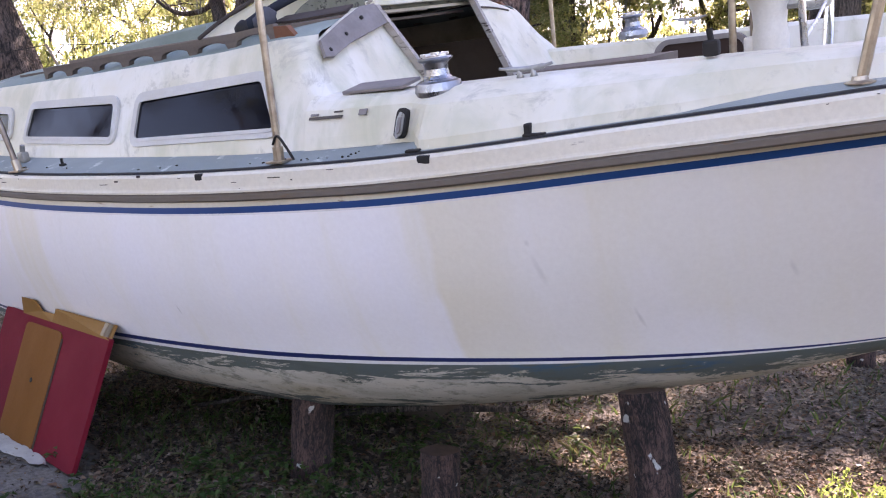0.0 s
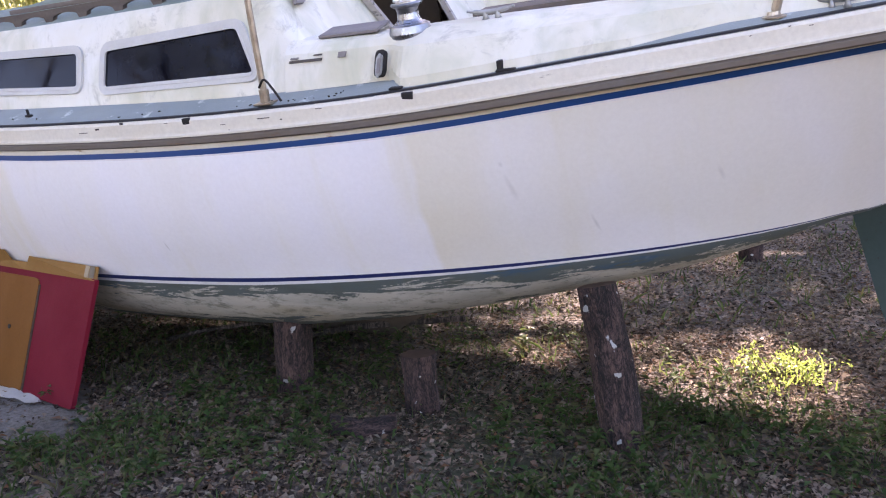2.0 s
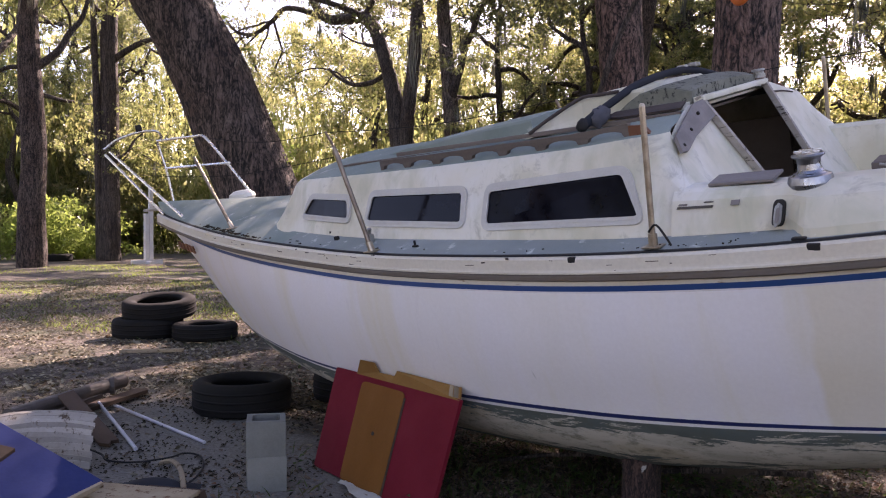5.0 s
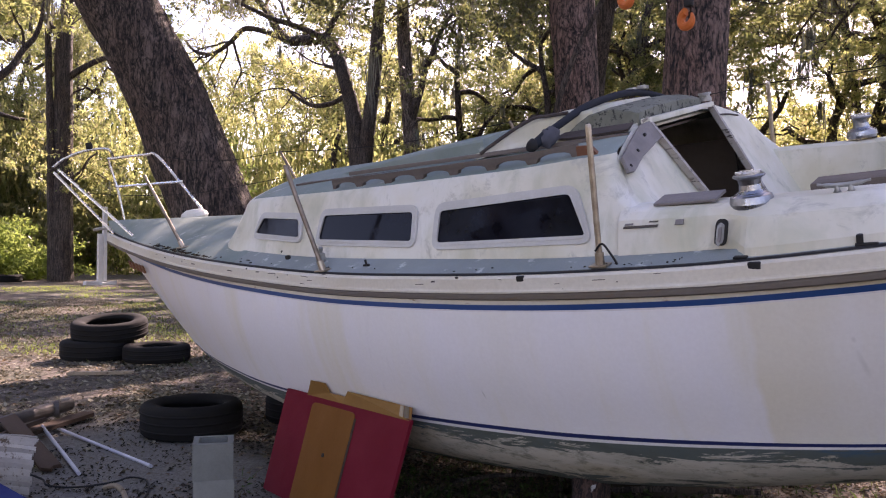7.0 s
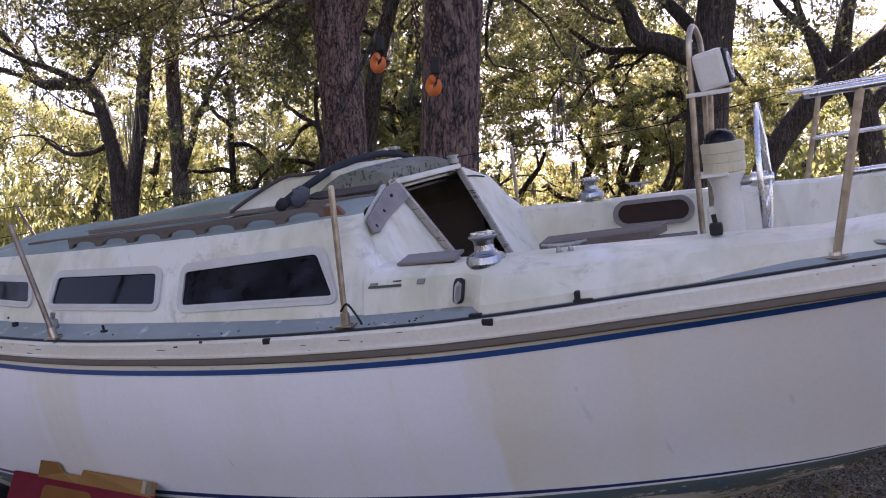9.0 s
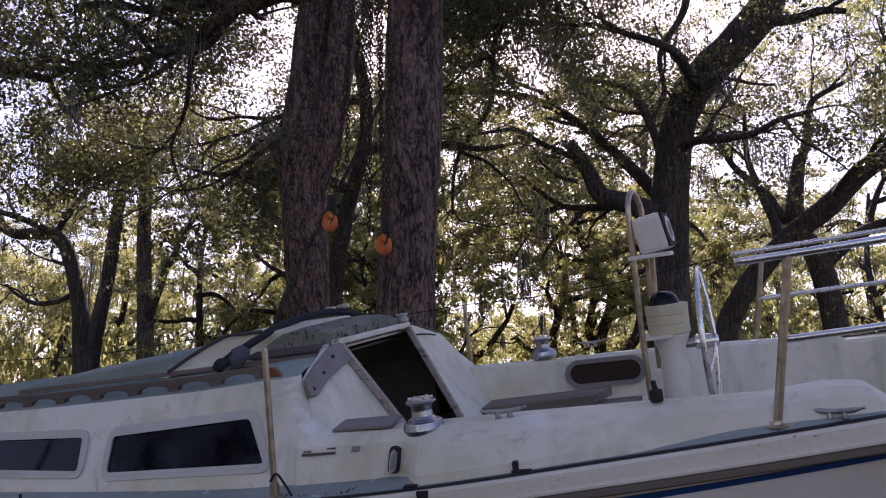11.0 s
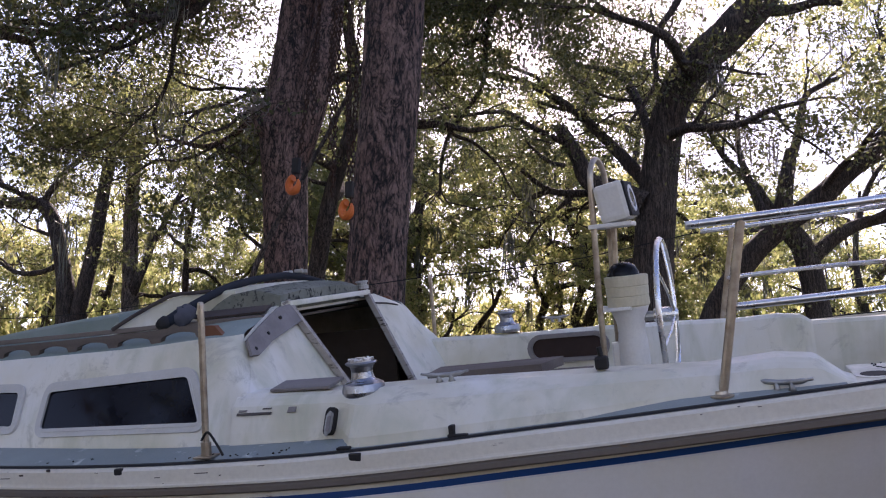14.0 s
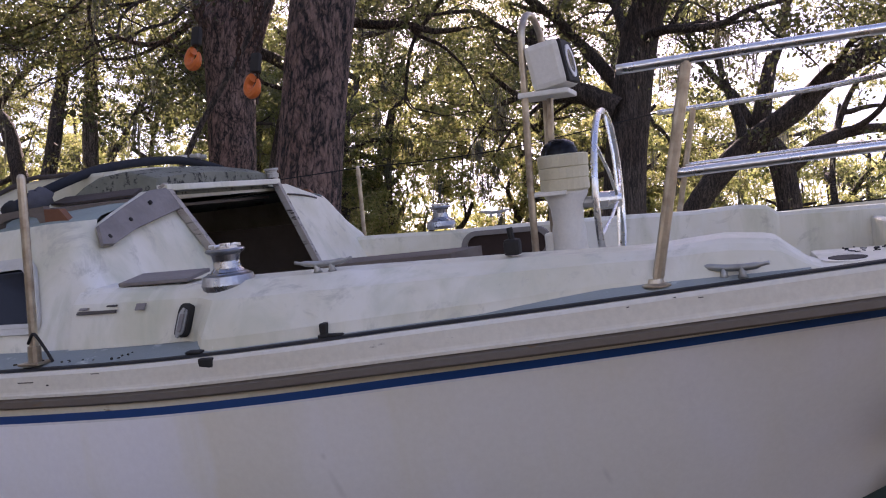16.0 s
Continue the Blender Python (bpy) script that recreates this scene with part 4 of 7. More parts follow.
for side in (-1, 1):
    part("hatch_rail", box(1.75, 0.024, 0.022, 0.005, (-1.47, side * 0.61, 1.352)), M_TEAK, cabin, "weathered grey-brown teak hatch rail")


def scalloped_rail(x0, x1, z0, z1, loops, side):
    """A grab rail: feet with arches between them."""
    pitch = (x1 - x0) / loops
    lower = []
    for k in range(loops):
        a = x0 + k * pitch
        foot = 0.022
        lower += [(a, z0), (a + foot, z0)]
        for q in range(7):
            t = q / 6
            lower.append((a + foot + 0.012 + (pitch - 2 * foot - 0.024) * t + foot * 0, z0 + (z1 - z0) * (0.10 + 0.52 * math.sin(math.pi * (0.06 + 0.88 * t)) ** 0.3)))
        lower.append((a + pitch - foot, z0))
    lower.append((x1, z0))
    y = lambda x: side * (roof_edge(x)[0] - 0.055)
    V, Fs = [], []
    for off in (-0.014, 0.014):
        for x, z in lower:
            lift = at_x(x, ROOF_Z) - 1.275
            V += [(x, y(x) + off, z + lift), (x, y(x) + off, z1 + lift)]
    n = len(lower)
    for i in range(n - 1):
        a, b = 2 * i, 2 * (n + i)
        Fs += [(a, a + 2, a + 3, a + 1), (b, b + 1, b + 3, b + 2), (a + 1, a + 3, b + 3, b + 1), (a, b, b + 2, a + 2)]
    Fs += [(0, 1, 2 * n + 1, 2 * n), (2 * n - 2, 4 * n - 2, 4 * n - 1, 2 * n - 1)]
    return V, Fs


for side in (-1, 1):
    g = part("handrail", scalloped_rail(-2.34, -0.70, 1.285, 1.344, 7, side), M_TEAK, cabin, "scalloped grey teak handrail")
    part("rail_end", slab([(-0.70, side * (roof_edge(-0.7)[0] - 0.069), 1.352), (-0.70, side * (roof_edge(-0.7)[0] - 0.069), 1.30), (-0.60, side * (roof_edge(-0.6)[0] - 0.069), 1.305), (-0.635, side * (roof_edge(-0.6)[0] - 0.069), 1.348)], 0.028, (0, side, 0)), M_REDTEAK, g, "reddish bare teak end")
HOSE = [(-1.015, -0.735, 1.372), (-0.985, -0.66, 1.410), (-0.937, -0.55, 1.457), (-0.911, -0.35, 1.506), (-0.882, -0.05, 1.532), (-0.866, 0.2, 1.525), (-0.814, 0.42, 1.468), (-0.796, 0.48, 1.422)]
part("foam_tube", tube(curve_points(HOSE, 6), [0.024] * 8 + [0.019] * 35, 12), M_HOSE, cabin, "arched black foam-covered tube", smooth=True)
rag = [(0.0, -0.05), (0.012, -0.048), (0.036, -0.035), (0.034, -0.012), (0.042, 0.008), (0.036, 0.026), (0.04, 0.042), (0.022, 0.055), (0.0, 0.057)]
V, Fs = lathe(rag, 18, caps=False)
V = [Vector(v) * (1 + 0.30 * noise.noise((v[0] * 40, v[1] * 40, v[2] * 26))) for v in V]
part("rag", moved((V, Fs), Matrix.Translation((-0.975, -0.665, 1.392)) @ Matrix.Rotation(radians(-58), 4, "X") @ Matrix.Rotation(radians(18), 4, "Y")), M_RAG, cabin, "grey rag wound round the foot of the tube", smooth=True)
part("tube_end", moved(lathe([(0.0, -0.03), (0.026, -0.022), (0.029, 0.0), (0.026, 0.022)], 14, caps=False), Matrix.Translation((-1.02, -0.745, 1.372)) @ Matrix.Rotation(radians(-60), 4, "X")), M_BLACK, cabin, "black cap on the tube's foot", smooth=True)
for dx, dy, dz, sx in ((-0.02, -0.05, 0.022, 0.05), (0.01, 0.02, 0.026, 0.045), (0.0, 0.08, 0.022, 0.05)):
    part("tube_clip", moved(box(sx, 0.035, 0.022, 0.006), Matrix.Translation((-0.866 + dx, 0.2 + dy, 1.525 + dz)) @ Matrix.Rotation(radians(25 * (dy * 10)), 4, "Z")), M_ALLOY, cabin, "pale clip on the tube")
part("corner_plate", slab([(-0.508, -0.915, 1.274), (-0.474, -0.945, 1.212), (-0.470, -0.893, 1.208), (-0.494, -0.74, 1.250), (-0.522, -0.437, 1.305), (-0.567, -0.438, 1.388), (-0.565, -0.559, 1.380), (-0.540, -0.72, 1.335)], 0.014, (1, 0, 0.55)), M_GREYWOOD, cabin, "grey plate on the cabin's corner")
for q in ((-0.488, -0.895, 1.232), (-0.535, -0.60, 1.335), (-0.512, -0.75, 1.280)):
    part("plate_screw", moved(lathe([(0.008, 0.0), (0.008, 0.020), (0.004, 0.022)], 10), Matrix.Translation(q) @ Matrix.Rotation(radians(62), 4, "Y")), M_BLACK, cabin)
part("deck_vent", moved(joined(lathe([(0.035, 0), (0.035, 0.02), (0.028, 0.022), (0.028, 0.034), (0.036, 0.036), (0.034, 0.046)], 14)), Matrix.Translation((-0.60, 0.46, 1.415))), M_ALLOY, cabin, "small round metal vent")

# lettering on the coaming as plain bars
def coaming_bar(x0, x1, z0, z1, m, label=""):
    part("name_bar", slab([on_side(x0, z0, 0.020), on_side(x1, z0, 0.020), on_side(x1 + 0.004, z1, 0.020), on_side(x0 + 0.004, z1, 0.020)], 0.005, SIDE_OUT), m, boat, label)


coaming_bar(-0.434, -0.290, 1.015, 1.023, M_GREYPIPE, "tarnished bar of the name plate")
coaming_bar(-0.428, -0.395, 1.027, 1.033, M_GREYWOOD, "short faded bar above the name plate")
coaming_bar(-0.325, -0.290, 1.033, 1.037, M_GREYPIPE, "short dark bar above the name plate")
coaming_bar(-0.220, -0.188, 1.018, 1.036, M_GREYWOOD, "faded grey number bar")
# registration bars on the bow
for k in range(5):
    x0 = -5.30 + k * 0.085 + (0.03 if k > 1 else 0)
    f = lambda x, u: Vector((x, -sheer_b(x) * (1 - 0.06) + 0.06 * (u - 0.2) * 3 - 0.028, sheer_z(x) - u))
    part("letter_bar", slab([f(x0, 0.175), f(x0 + 0.05, 0.175), f(x0 + 0.05, 0.235), f(x0, 0.235)], 0.012, (-0.35, -1, -0.25)), M_REDTEAK, hull, "faded reddish lettering bar")


def winch(x, y, z, parent):
    S = Matrix.Translation((x, y, z)) @ Matrix.Scale(0.84, 4)
    base = part("winch", moved(lathe([(0.094, -0.02), (0.096, 0.0), (0.093, 0.012), (0.088, 0.03), (0.074, 0.036), (0.070, 0.040)], 28), S), M_BRONZE, parent, "two-speed chrome sheet winch on a grey base")
    part("winch_drum", moved(lathe([(0.068, 0.038), (0.060, 0.043), (0.050, 0.055), (0.046, 0.080), (0.050, 0.103), (0.066, 0.112), (0.070, 0.118), (0.066, 0.124), (0.040, 0.125)], 28), S), M_BRONZE, base, "chrome drum")
    part("winch_cap", moved(joined(lathe([(0.048, 0.124), (0.048, 0.132), (0.02, 0.134), (0.02, 0.142), (0.012, 0.142)], 18), *[moved(box(0.03, 0.012, 0.012, 0.003), Matrix.Rotation(a, 4, "Z") @ Matrix.Translation((0.042, 0, 0.134))) for a in (0.3, 1.35, 2.4, 3.4, 4.5, 5.5)]), S), M_STEEL, base, "notched winch top")


winch(0.045, -1.035, 1.068, boat)
winch(0.06, 1.035, 1.075, boat)


def horn_cleat(x, y, z, length, turn, parent, tilt=0.0):
    a = tube(curve_points([(-length / 2, 0, 0.036), (-length / 4, 0, 0.028), (0, 0, 0.026), (length / 4, 0, 0.028), (length / 2, 0, 0.036)], 4), [0.005] * 3 + [0.009] * 11 + [0.005] * 3, 8)
    feet = [moved(lathe([(0.014, 0), (0.009, 0.01), (0.009, 0.03)], 10), Matrix.Translation((d, 0, 0))) for d in (-0.022, 0.022)]
    part("cleat", moved(joined(a, *feet), Matrix.Translation((x, y, z)) @ Matrix.Rotation(turn, 4, "Z") @ Matrix.Rotation(tilt, 4, "X")), M_ALLOY, parent, "dull alloy horn cleat", smooth=True)


horn_cleat(0.36, -1.03, 1.078, 0.17, radians(8), boat, radians(14))
horn_cleat(1.46, -1.045, 0.985, 0.17, radians(-14), boat)
horn_cleat(0.36, 1.03, 1.092, 0.17, radians(-8), boat)
# bare board on the coaming beside the winch
part("coaming_board", moved(box(0.25, 0.125, 0.012, 0.003), Matrix.Translation((-0.20, -1.005, 1.098)) @ Matrix.Rotation(radians(7), 4, "X")), M_GREYWOOD, boat, "bare grey board on the coaming")
# turning block on the coaming's side
def block_outline(sx, sz, out, n=24):
    o = []
    for i in range(n):
        a = i * 2 * math.pi / n
        ca, sa = math.cos(a), math.sin(a)
        o.append(on_side(-0.040 + sx * math.copysign(abs(ca) ** 0.45, ca) + 0.12 * sz * sa, 0.978 + sz * math.copysign(abs(sa) ** 0.45, sa), out))
    return o


tb = part("turning_block", slab(block_outline(0.020, 0.043, 0.012), 0.022, SIDE_OUT), M_BLACK, boat, "black turning block with a metal sheave")
part("cheek_plate", slab(block_outline(0.014, 0.034, 0.034), 0.006, SIDE_OUT), M_ALLOY, tb, "scratched grey cheek plate")
part("sheave", slab(block_outline(0.006, 0.024, 0.040), 0.006, SIDE_OUT), M_GREYWOOD, tb, "grey metal sheave")
for zz in (0.034, -0.034):
    part("block_bolt", slab([on_side(-0.040 + 0.12 * zz + 0.006 * math.cos(a), 0.978 + zz + 0.006 * math.sin(a), 0.040) for a in [i * math.pi / 4 for i in range(8)]], 0.006, SIDE_OUT), M_ALLOY, tb)


def stanchion(base, top, r, label, parent, metal_of=M_TARNISH):
    b, t = Vector(base), Vector(top)
    d = (t - b).normalized()
    s = part("stanchion", tube([b, b.lerp(t, 0.5), t - d * 0.012, t - d * 0.003, t], [r, r, r, r * 0.8, r * 0.4], 10), metal_of, parent, label)
    part("stanchion_base", joined(tube([b, b + d * 0.05], r * 1.5, 10), moved(box(0.075, 0.06, 0.008, 0.002), Matrix.Translation(b))), M_TARNISH, s, "tarnished stanchion foot")
    return s


for side in (-1, 1):
    stanchion((-4.04, side * 0.66, deck_z(-4.04, 0.66) + 0.004), (-4.306, side * 0.66, 1.554), 0.0115, "leaning dirty brown steel stanchion", boat, M_DARKTUBE)
    stanchion((-2.14, side * 1.165, deck_z(-2.14, 1.165) + 0.004), (-2.30, side * 1.135, 1.475), 0.0125, "leaning dirty brown steel stanchion", boat, M_DARKTUBE)
    s3 = stanchion((-0.492, side * 1.262, sheer_z(-0.49) + 0.02), (-0.47, side * 1.235, 1.452), 0.0125, "upright tarnished steel stanchion", boat)
    part("wire_loop", tube(curve_points([(-0.50, side * 1.27, 0.96), (-0.46, side * 1.285, 0.99), (-0.43, side * 1.285, 0.95), (-0.41, side * 1.28, 0.905)], 6), 0.0045, 6), M_BLACK, s3, "dark wire loop")

# slack far lifelines
for a, b, sag in (((-5.5, 0.29, 1.70), (-4.306, 0.66, 1.545), 0.06), ((-4.306, 0.66, 1.545), (-2.30, 1.135, 1.465), 0.05), ((-2.30, 1.135, 1.465), (-0.47, 1.235, 1.44), 0.03), ((-6.2, -0.1, 1.49), (-4.2, 0.66, 1.33), 0.08), ((-0.47, 1.235, 1.44), (1.22, 1.045, 1.525), 0.04)):
    a, b = Vector(a), Vector(b)
    part("lifeline", tube(curve_points([a, a.lerp(b, 0.3) - Vector((0, 0, sag * 0.85)), a.lerp(b, 0.6) - Vector((0, 0, sag)), b], 6), 0.0032, 5), M_BLACK, boat, "thin slack dark lifeline")

# stern rail
top_rail = [(1.225, -1.045, 1.525), (1.5, -1.04, 1.53), (1.83, -0.99, 1.538), (2.05, -0.90, 1.545), (2.20, -0.60, 1.55), (2.23, 0, 1.55)]
low_rail = [(1.335, -1.045, 1.255), (1.6, -1.03, 1.262), (1.85, -0.98, 1.268), (2.06, -0.88, 1.27), (2.19, -0.55, 1.275), (2.22, 0, 1.275)]
mirror = lambda pts: [(x, -y, z) for x, y, z in reversed(pts)]
sr = part("stern_rail", tube(curve_points(top_rail + mirror(top_rail)[1:], 6), 0.0135, 10), M_STEEL, boat, "stainless steel stern rail", smooth=True)
part("lower_rail", tube(curve_points(low_rail + mirror(low_rail)[1:], 6), 0.0125, 10), M_STEEL, sr, smooth=True)
for side in (-1, 1):
    part("rail_post", tube([(1.275, side * 1.06, 0.965), (1.335, side * 1.05, 1.25), (1.392, side * 1.043, 1.525)], 0.0145, 10), M_TARNISH, sr, "tarnished rail post")
    part("rail_foot", joined(moved(lathe([(0.040, 0), (0.040, 0.004), (0.021, 0.008), (0.018, 0.018)], 14), Matrix.Translation((1.276, side * 1.065, 0.982)))), M_TARNISH, sr)
    part("rail_post", tube([(2.20, side * 0.50, 0.99), (2.21, side * 0.50, 1.548)], 0.0135, 10), M_TARNISH, sr)

# bow rail, bent and broken
bow = part("bow_rail", tube(curve_points([(-6.50, -0.15, 1.765), (-6.42, -0.05, 1.83), (-6.28, 0.08, 1.865), (-6.14, 0.20, 1.853), (-6.15, 0.26, 1.80), (-6.2, 0.28, 1.75)], 6), 0.0125, 8), M_STEEL, boat, "bent stainless steel bow rail", smooth=True)
part("rail_post", tube([(-5.66, -0.20, 1.10), (-6.40, -0.20, 1.715)], 0.0125, 8), M_STEEL, bow)
part("rail_post", tube([(-5.20, -0.30, 1.065), (-6.12, -0.30, 1.728)], 0.0125, 8), M_STEEL, bow)
part("rail_loop", tube(curve_points([(-6.19, 0.25, 1.10), (-6.21, 0.27, 1.45), (-6.23, 0.26, 1.73), (-6.15, 0.26, 1.752), (-5.65, 0.28, 1.728), (-5.50, 0.29, 1.70), (-5.25, 0.30, 1.42), (-5.0, 0.30, 1.12)], 6), 0.0125, 8), M_STEEL, bow, smooth=True)
part("rail_bar", tube([(-6.20, 0.26, 1.487), (-5.22, 0.29, 1.438)], 0.0115, 8), M_STEEL, bow)
part("bow_light", joined(moved(lathe([(0.022, 0), (0.03, 0.01), (0.03, 0.05), (0.02, 0.06)], 12), Matrix.Translation((-6.25, 0.11, 1.875)))), M_BLACK, bow, "small black bow light")
part("stem_roller", box(0.34, 0.10, 0.025, 0.006, (-6.08, 0, 1.135)), M_ALLOY, boat, "dull stemhead fitting")
part("cowl_vent", moved(lathe([(0.10, 0.0), (0.11, 0.02), (0.10, 0.05), (0.06, 0.075), (0.0, 0.08)], 18, caps=False), Matrix.Translation((-5.05, 0.22, deck_z(-5.05, 0.22) - 0.005)) @ Matrix.Diagonal((1.35, 0.9, 1, 1))), M_PLASTIC, boat, "white low deck fitting")
for x, y in ((-3.25, 0.30), (-2.72, -0.90), (-2.60, -0.98), (-3.02, -0.78)):
    part("deck_block", moved(box(0.03, 0.02, 0.026, 0.005), Matrix.Translation((x, y, deck_z(x, y) + 0.008))), M_BLACK, boat, "small dark deck fitting")
part("deck_block", moved(joined(box(0.05, 0.035, 0.05, 0.01), tube([(0.0, 0, 0.02), (0.015, 0.0, 0.055)], 0.012, 8)), Matrix.Translation((-2.26, -1.05, deck_z(-2.26, 1.05) + 0.025))), M_ALLOY, boat, "small grey deck block")
part("deck_block", joined(moved(box(0.035, 0.015, 0.010, 0.003), Matrix.Translation((-1.85, -1.14, deck_z(-1.85, 1.14) + 0.006))), tube([(-1.85, -1.14, deck_z(-1.85, 1.14) + 0.035), (-1.85, -1.14, deck_z(-1.85, 1.14))], 0.006, 6)), M_BLACK, boat, "small dark deck fitting")

# black chocks along the seam, and black blocks drawn for its dark gaps
for x, o, u, sx, sz in ((0.105, 0.012, -0.012, 0.045, 0.026), (-0.835, 0.012, -0.010, 0.036, 0.024), (0.05, -0.02, 0.014, 0.05, 0.009), (0.43, -0.026, 0.030, 0.020, 0.034), (0.45, -0.020, 0.012, 0.07, 0.010)):
    part("black_chock", box(sx, 0.03, sz, 0.005, (x, -(sheer_b(x) + o), sheer_z(x) + u)), M_BLACK, boat, "black block in the seam, for a chock and for gaps alike")
part("pad_eye", joined(box(0.045, 0.04, 0.045, 0.01, (0.905, -0.99, 1.102)), tube([(0.905, -0.99, 1.12), (0.90, -0.99, 1.155)], 0.009, 8)), M_BLACK, boat, "black pad eye on the coaming")
part("deck_pipe", joined(moved(lathe([(0.062, 0), (0.062, 0.006), (0.045, 0.007)], 20), Matrix.Translation((1.738, -0.895, 0.991)))), M_PLASTIC, boat, "open deck filler")
# A flat black disc stands for the shade inside the filler.
part("pipe_hole_disc", moved(lathe([(0.046, 0.0), (0.046, 0.003)], 20), Matrix.Translation((1.738, -0.895, 0.9965))), M_BLACK, boat, "flat black disc drawn as the open hole")

r9 = np.random.default_rng(19)
bits = [moved(box(r9.uniform(0.005, 0.02), r9.uniform(0.002, 0.006), 0.003), Matrix.Translation((1.80 + r9.uniform(-0.05, 0.12), -0.74 + r9.normal(0, 0.04), 0.998)) @ Matrix.Rotation(r9.uniform(0, 6), 4, "Z") @ Matrix.Rotation(r9.uniform(-0.5, 0.5), 4, "X")) for _ in range(26)]
part("leaf_bits", joined(*bits), M_BLACK, boat, "dark leaf bits on the aft deck")["kind"] = "stuff"

# far coaming's oval locker
oval = lambda sx, sz, y: [Vector((0.44 + (sx - sz) * (1 if math.cos(a) > 0 else -1) + sz * math.cos(a), y, 0.955 + sz * math.sin(a))) for a in [(i + 0.5) * 2 * math.pi / 28 for i in range(28)]]
part("locker_rim", ring(oval(0.235, 0.082, 0.905), oval(0.205, 0.058, 0.905), (0, -0.03, 0)), M_GREYWOOD, boat, "grey oval locker rim")
# Flat plate for the recess: locker brown, darkened for the shade inside.
part("locker_shade_plate", slab(oval(0.21, 0.063, 0.897), 0.006, (0, -1, 0)), M_LOCKER, boat, "flat dark brown plate drawn as the oval locker opening")

# steering pedestal and wheel
ped = part("steering_pedestal", moved(lathe([(0.10, 0.385), (0.075, 0.42), (0.068, 0.9), (0.066, 1.06), (0.060, 1.10), (0.064, 1.15), (0.085, 1.205), (0.087, 1.215)], 24), Matrix.Translation((0.905, 0, 0))), M_PLASTIC, boat, "white steering pedestal", smooth=True)
part("binnacle", moved(lathe([(0.090, 1.215), (0.095, 1.222), (0.094, 1.258), (0.091, 1.262), (0.095, 1.266), (0.096, 1.302), (0.093, 1.306), (0.097, 1.310), (0.098, 1.352), (0.085, 1.356)], 24), Matrix.Translation((0.905, 0, 0))), M_CANVAS, ped, "cream ribbed binnacle", smooth=False)
part("compass_dome", moved(lathe([(0.072, 1.354), (0.070, 1.372), (0.058, 1.396), (0.035, 1.412), (0.0, 1.417)], 20, caps=False), Matrix.Translation((0.895, 0, 0))), M_COMPASS, ped, "black compass dome", smooth=True)
guard = [(0.785, -0.10, 0.74), (0.79, -0.10, 1.2), (0.805, -0.10, 1.62), (0.812, -0.098, 1.80), (0.822, -0.06, 1.872), (0.832, 0.0, 1.893), (0.842, 0.06, 1.872), (0.852, 0.098, 1.80), (0.848, 0.10, 1.62), (0.83, 0.10, 1.2), (0.825, 0.10, 0.74)]
part("pedestal_guard", tube(curve_points(guard, 5), 0.0135, 10), M_TARNISH, ped, "tall looped tube guard", smooth=True)
part("guard_bracket", box(0.15, 0.21, 0.016, 0.004, (0.85, 0, 1.212)), M_PLASTIC, ped)
part("guard_bracket", box(0.19, 0.22, 0.020, 0.005, (0.875, -0.01, 1.585)), M_PLASTIC, ped, "cream instrument shelf")
part("guard_foot", box(0.05, 0.05, 0.16, 0.01, (0.835, 0.0, 0.98)), M_PLASTIC, ped)
part("guard_strut", tube([(0.86, 0.03, 1.36), (0.875, 0.03, 1.58)], 0.013, 10), M_TARNISH, ped)
inst = part("instrument_box", moved(box(0.135, 0.20, 0.172, 0.022), Matrix.Translation((0.902, -0.03, 1.685)) @ Matrix.Rotation(radians(-9), 4, "Y") @ Matrix.Rotation(radians(-5), 4, "Z")), M_PLASTIC, ped, "white plastic instrument box")
face = Matrix.Translation((0.902, -0.03, 1.685)) @ Matrix.Rotation(radians(-9), 4, "Y") @ Matrix.Rotation(radians(-5), 4, "Z") @ Matrix.Translation((0.066, 0, 0))
part("instrument_face", moved(box(0.018, 0.182, 0.158, 0.006), face), M_BLACK, inst, "dark instrument face")
part("instrument_dial", moved(ring([Vector((0.009, 0.062 * math.cos(a), 0.062 * math.sin(a))) for a in [i * math.pi / 12 for i in range(24)]], [Vector((0.009, 0.045 * math.cos(a), 0.045 * math.sin(a))) for a in [i * math.pi / 12 for i in range(24)]], (0.004, 0, 0)), face), M_WHITE, inst, "pale dial ring")
part("instrument_pane", moved(lathe([(0.045, 0.008), (0.044, 0.012)], 20), face @ Matrix.Rotation(radians(90), 4, "Y")), M_COMPASS, inst)
WC = Vector((1.07, 0, 1.165))
WR = Matrix.Translation(WC) @ Matrix.Rotation(radians(-2), 4, "Z") @ Matrix.Translation(-WC)
wheel = part("steering_wheel", tube([WR @ (WC + Vector((0, 0.335 * math.cos(a), 0.335 * math.sin(a)))) for a in [i * 2 * math.pi / 40 for i in range(41)]], 0.0125, 10, caps=False), M_STEEL, boat, "chrome steering wheel", smooth=True)
part("wheel_hub", moved(lathe([(0.03, -0.06), (0.034, -0.05), (0.034, 0.03), (0.02, 0.045)], 16), Matrix.Translation(WC) @ Matrix.Rotation(radians(90), 4, "Y")), M_STEEL, wheel)
part("wheel_shaft", tube([(0.96, 0, 1.165), (1.05, 0, 1.165)], 0.022, 10), M_ALLOY, wheel)
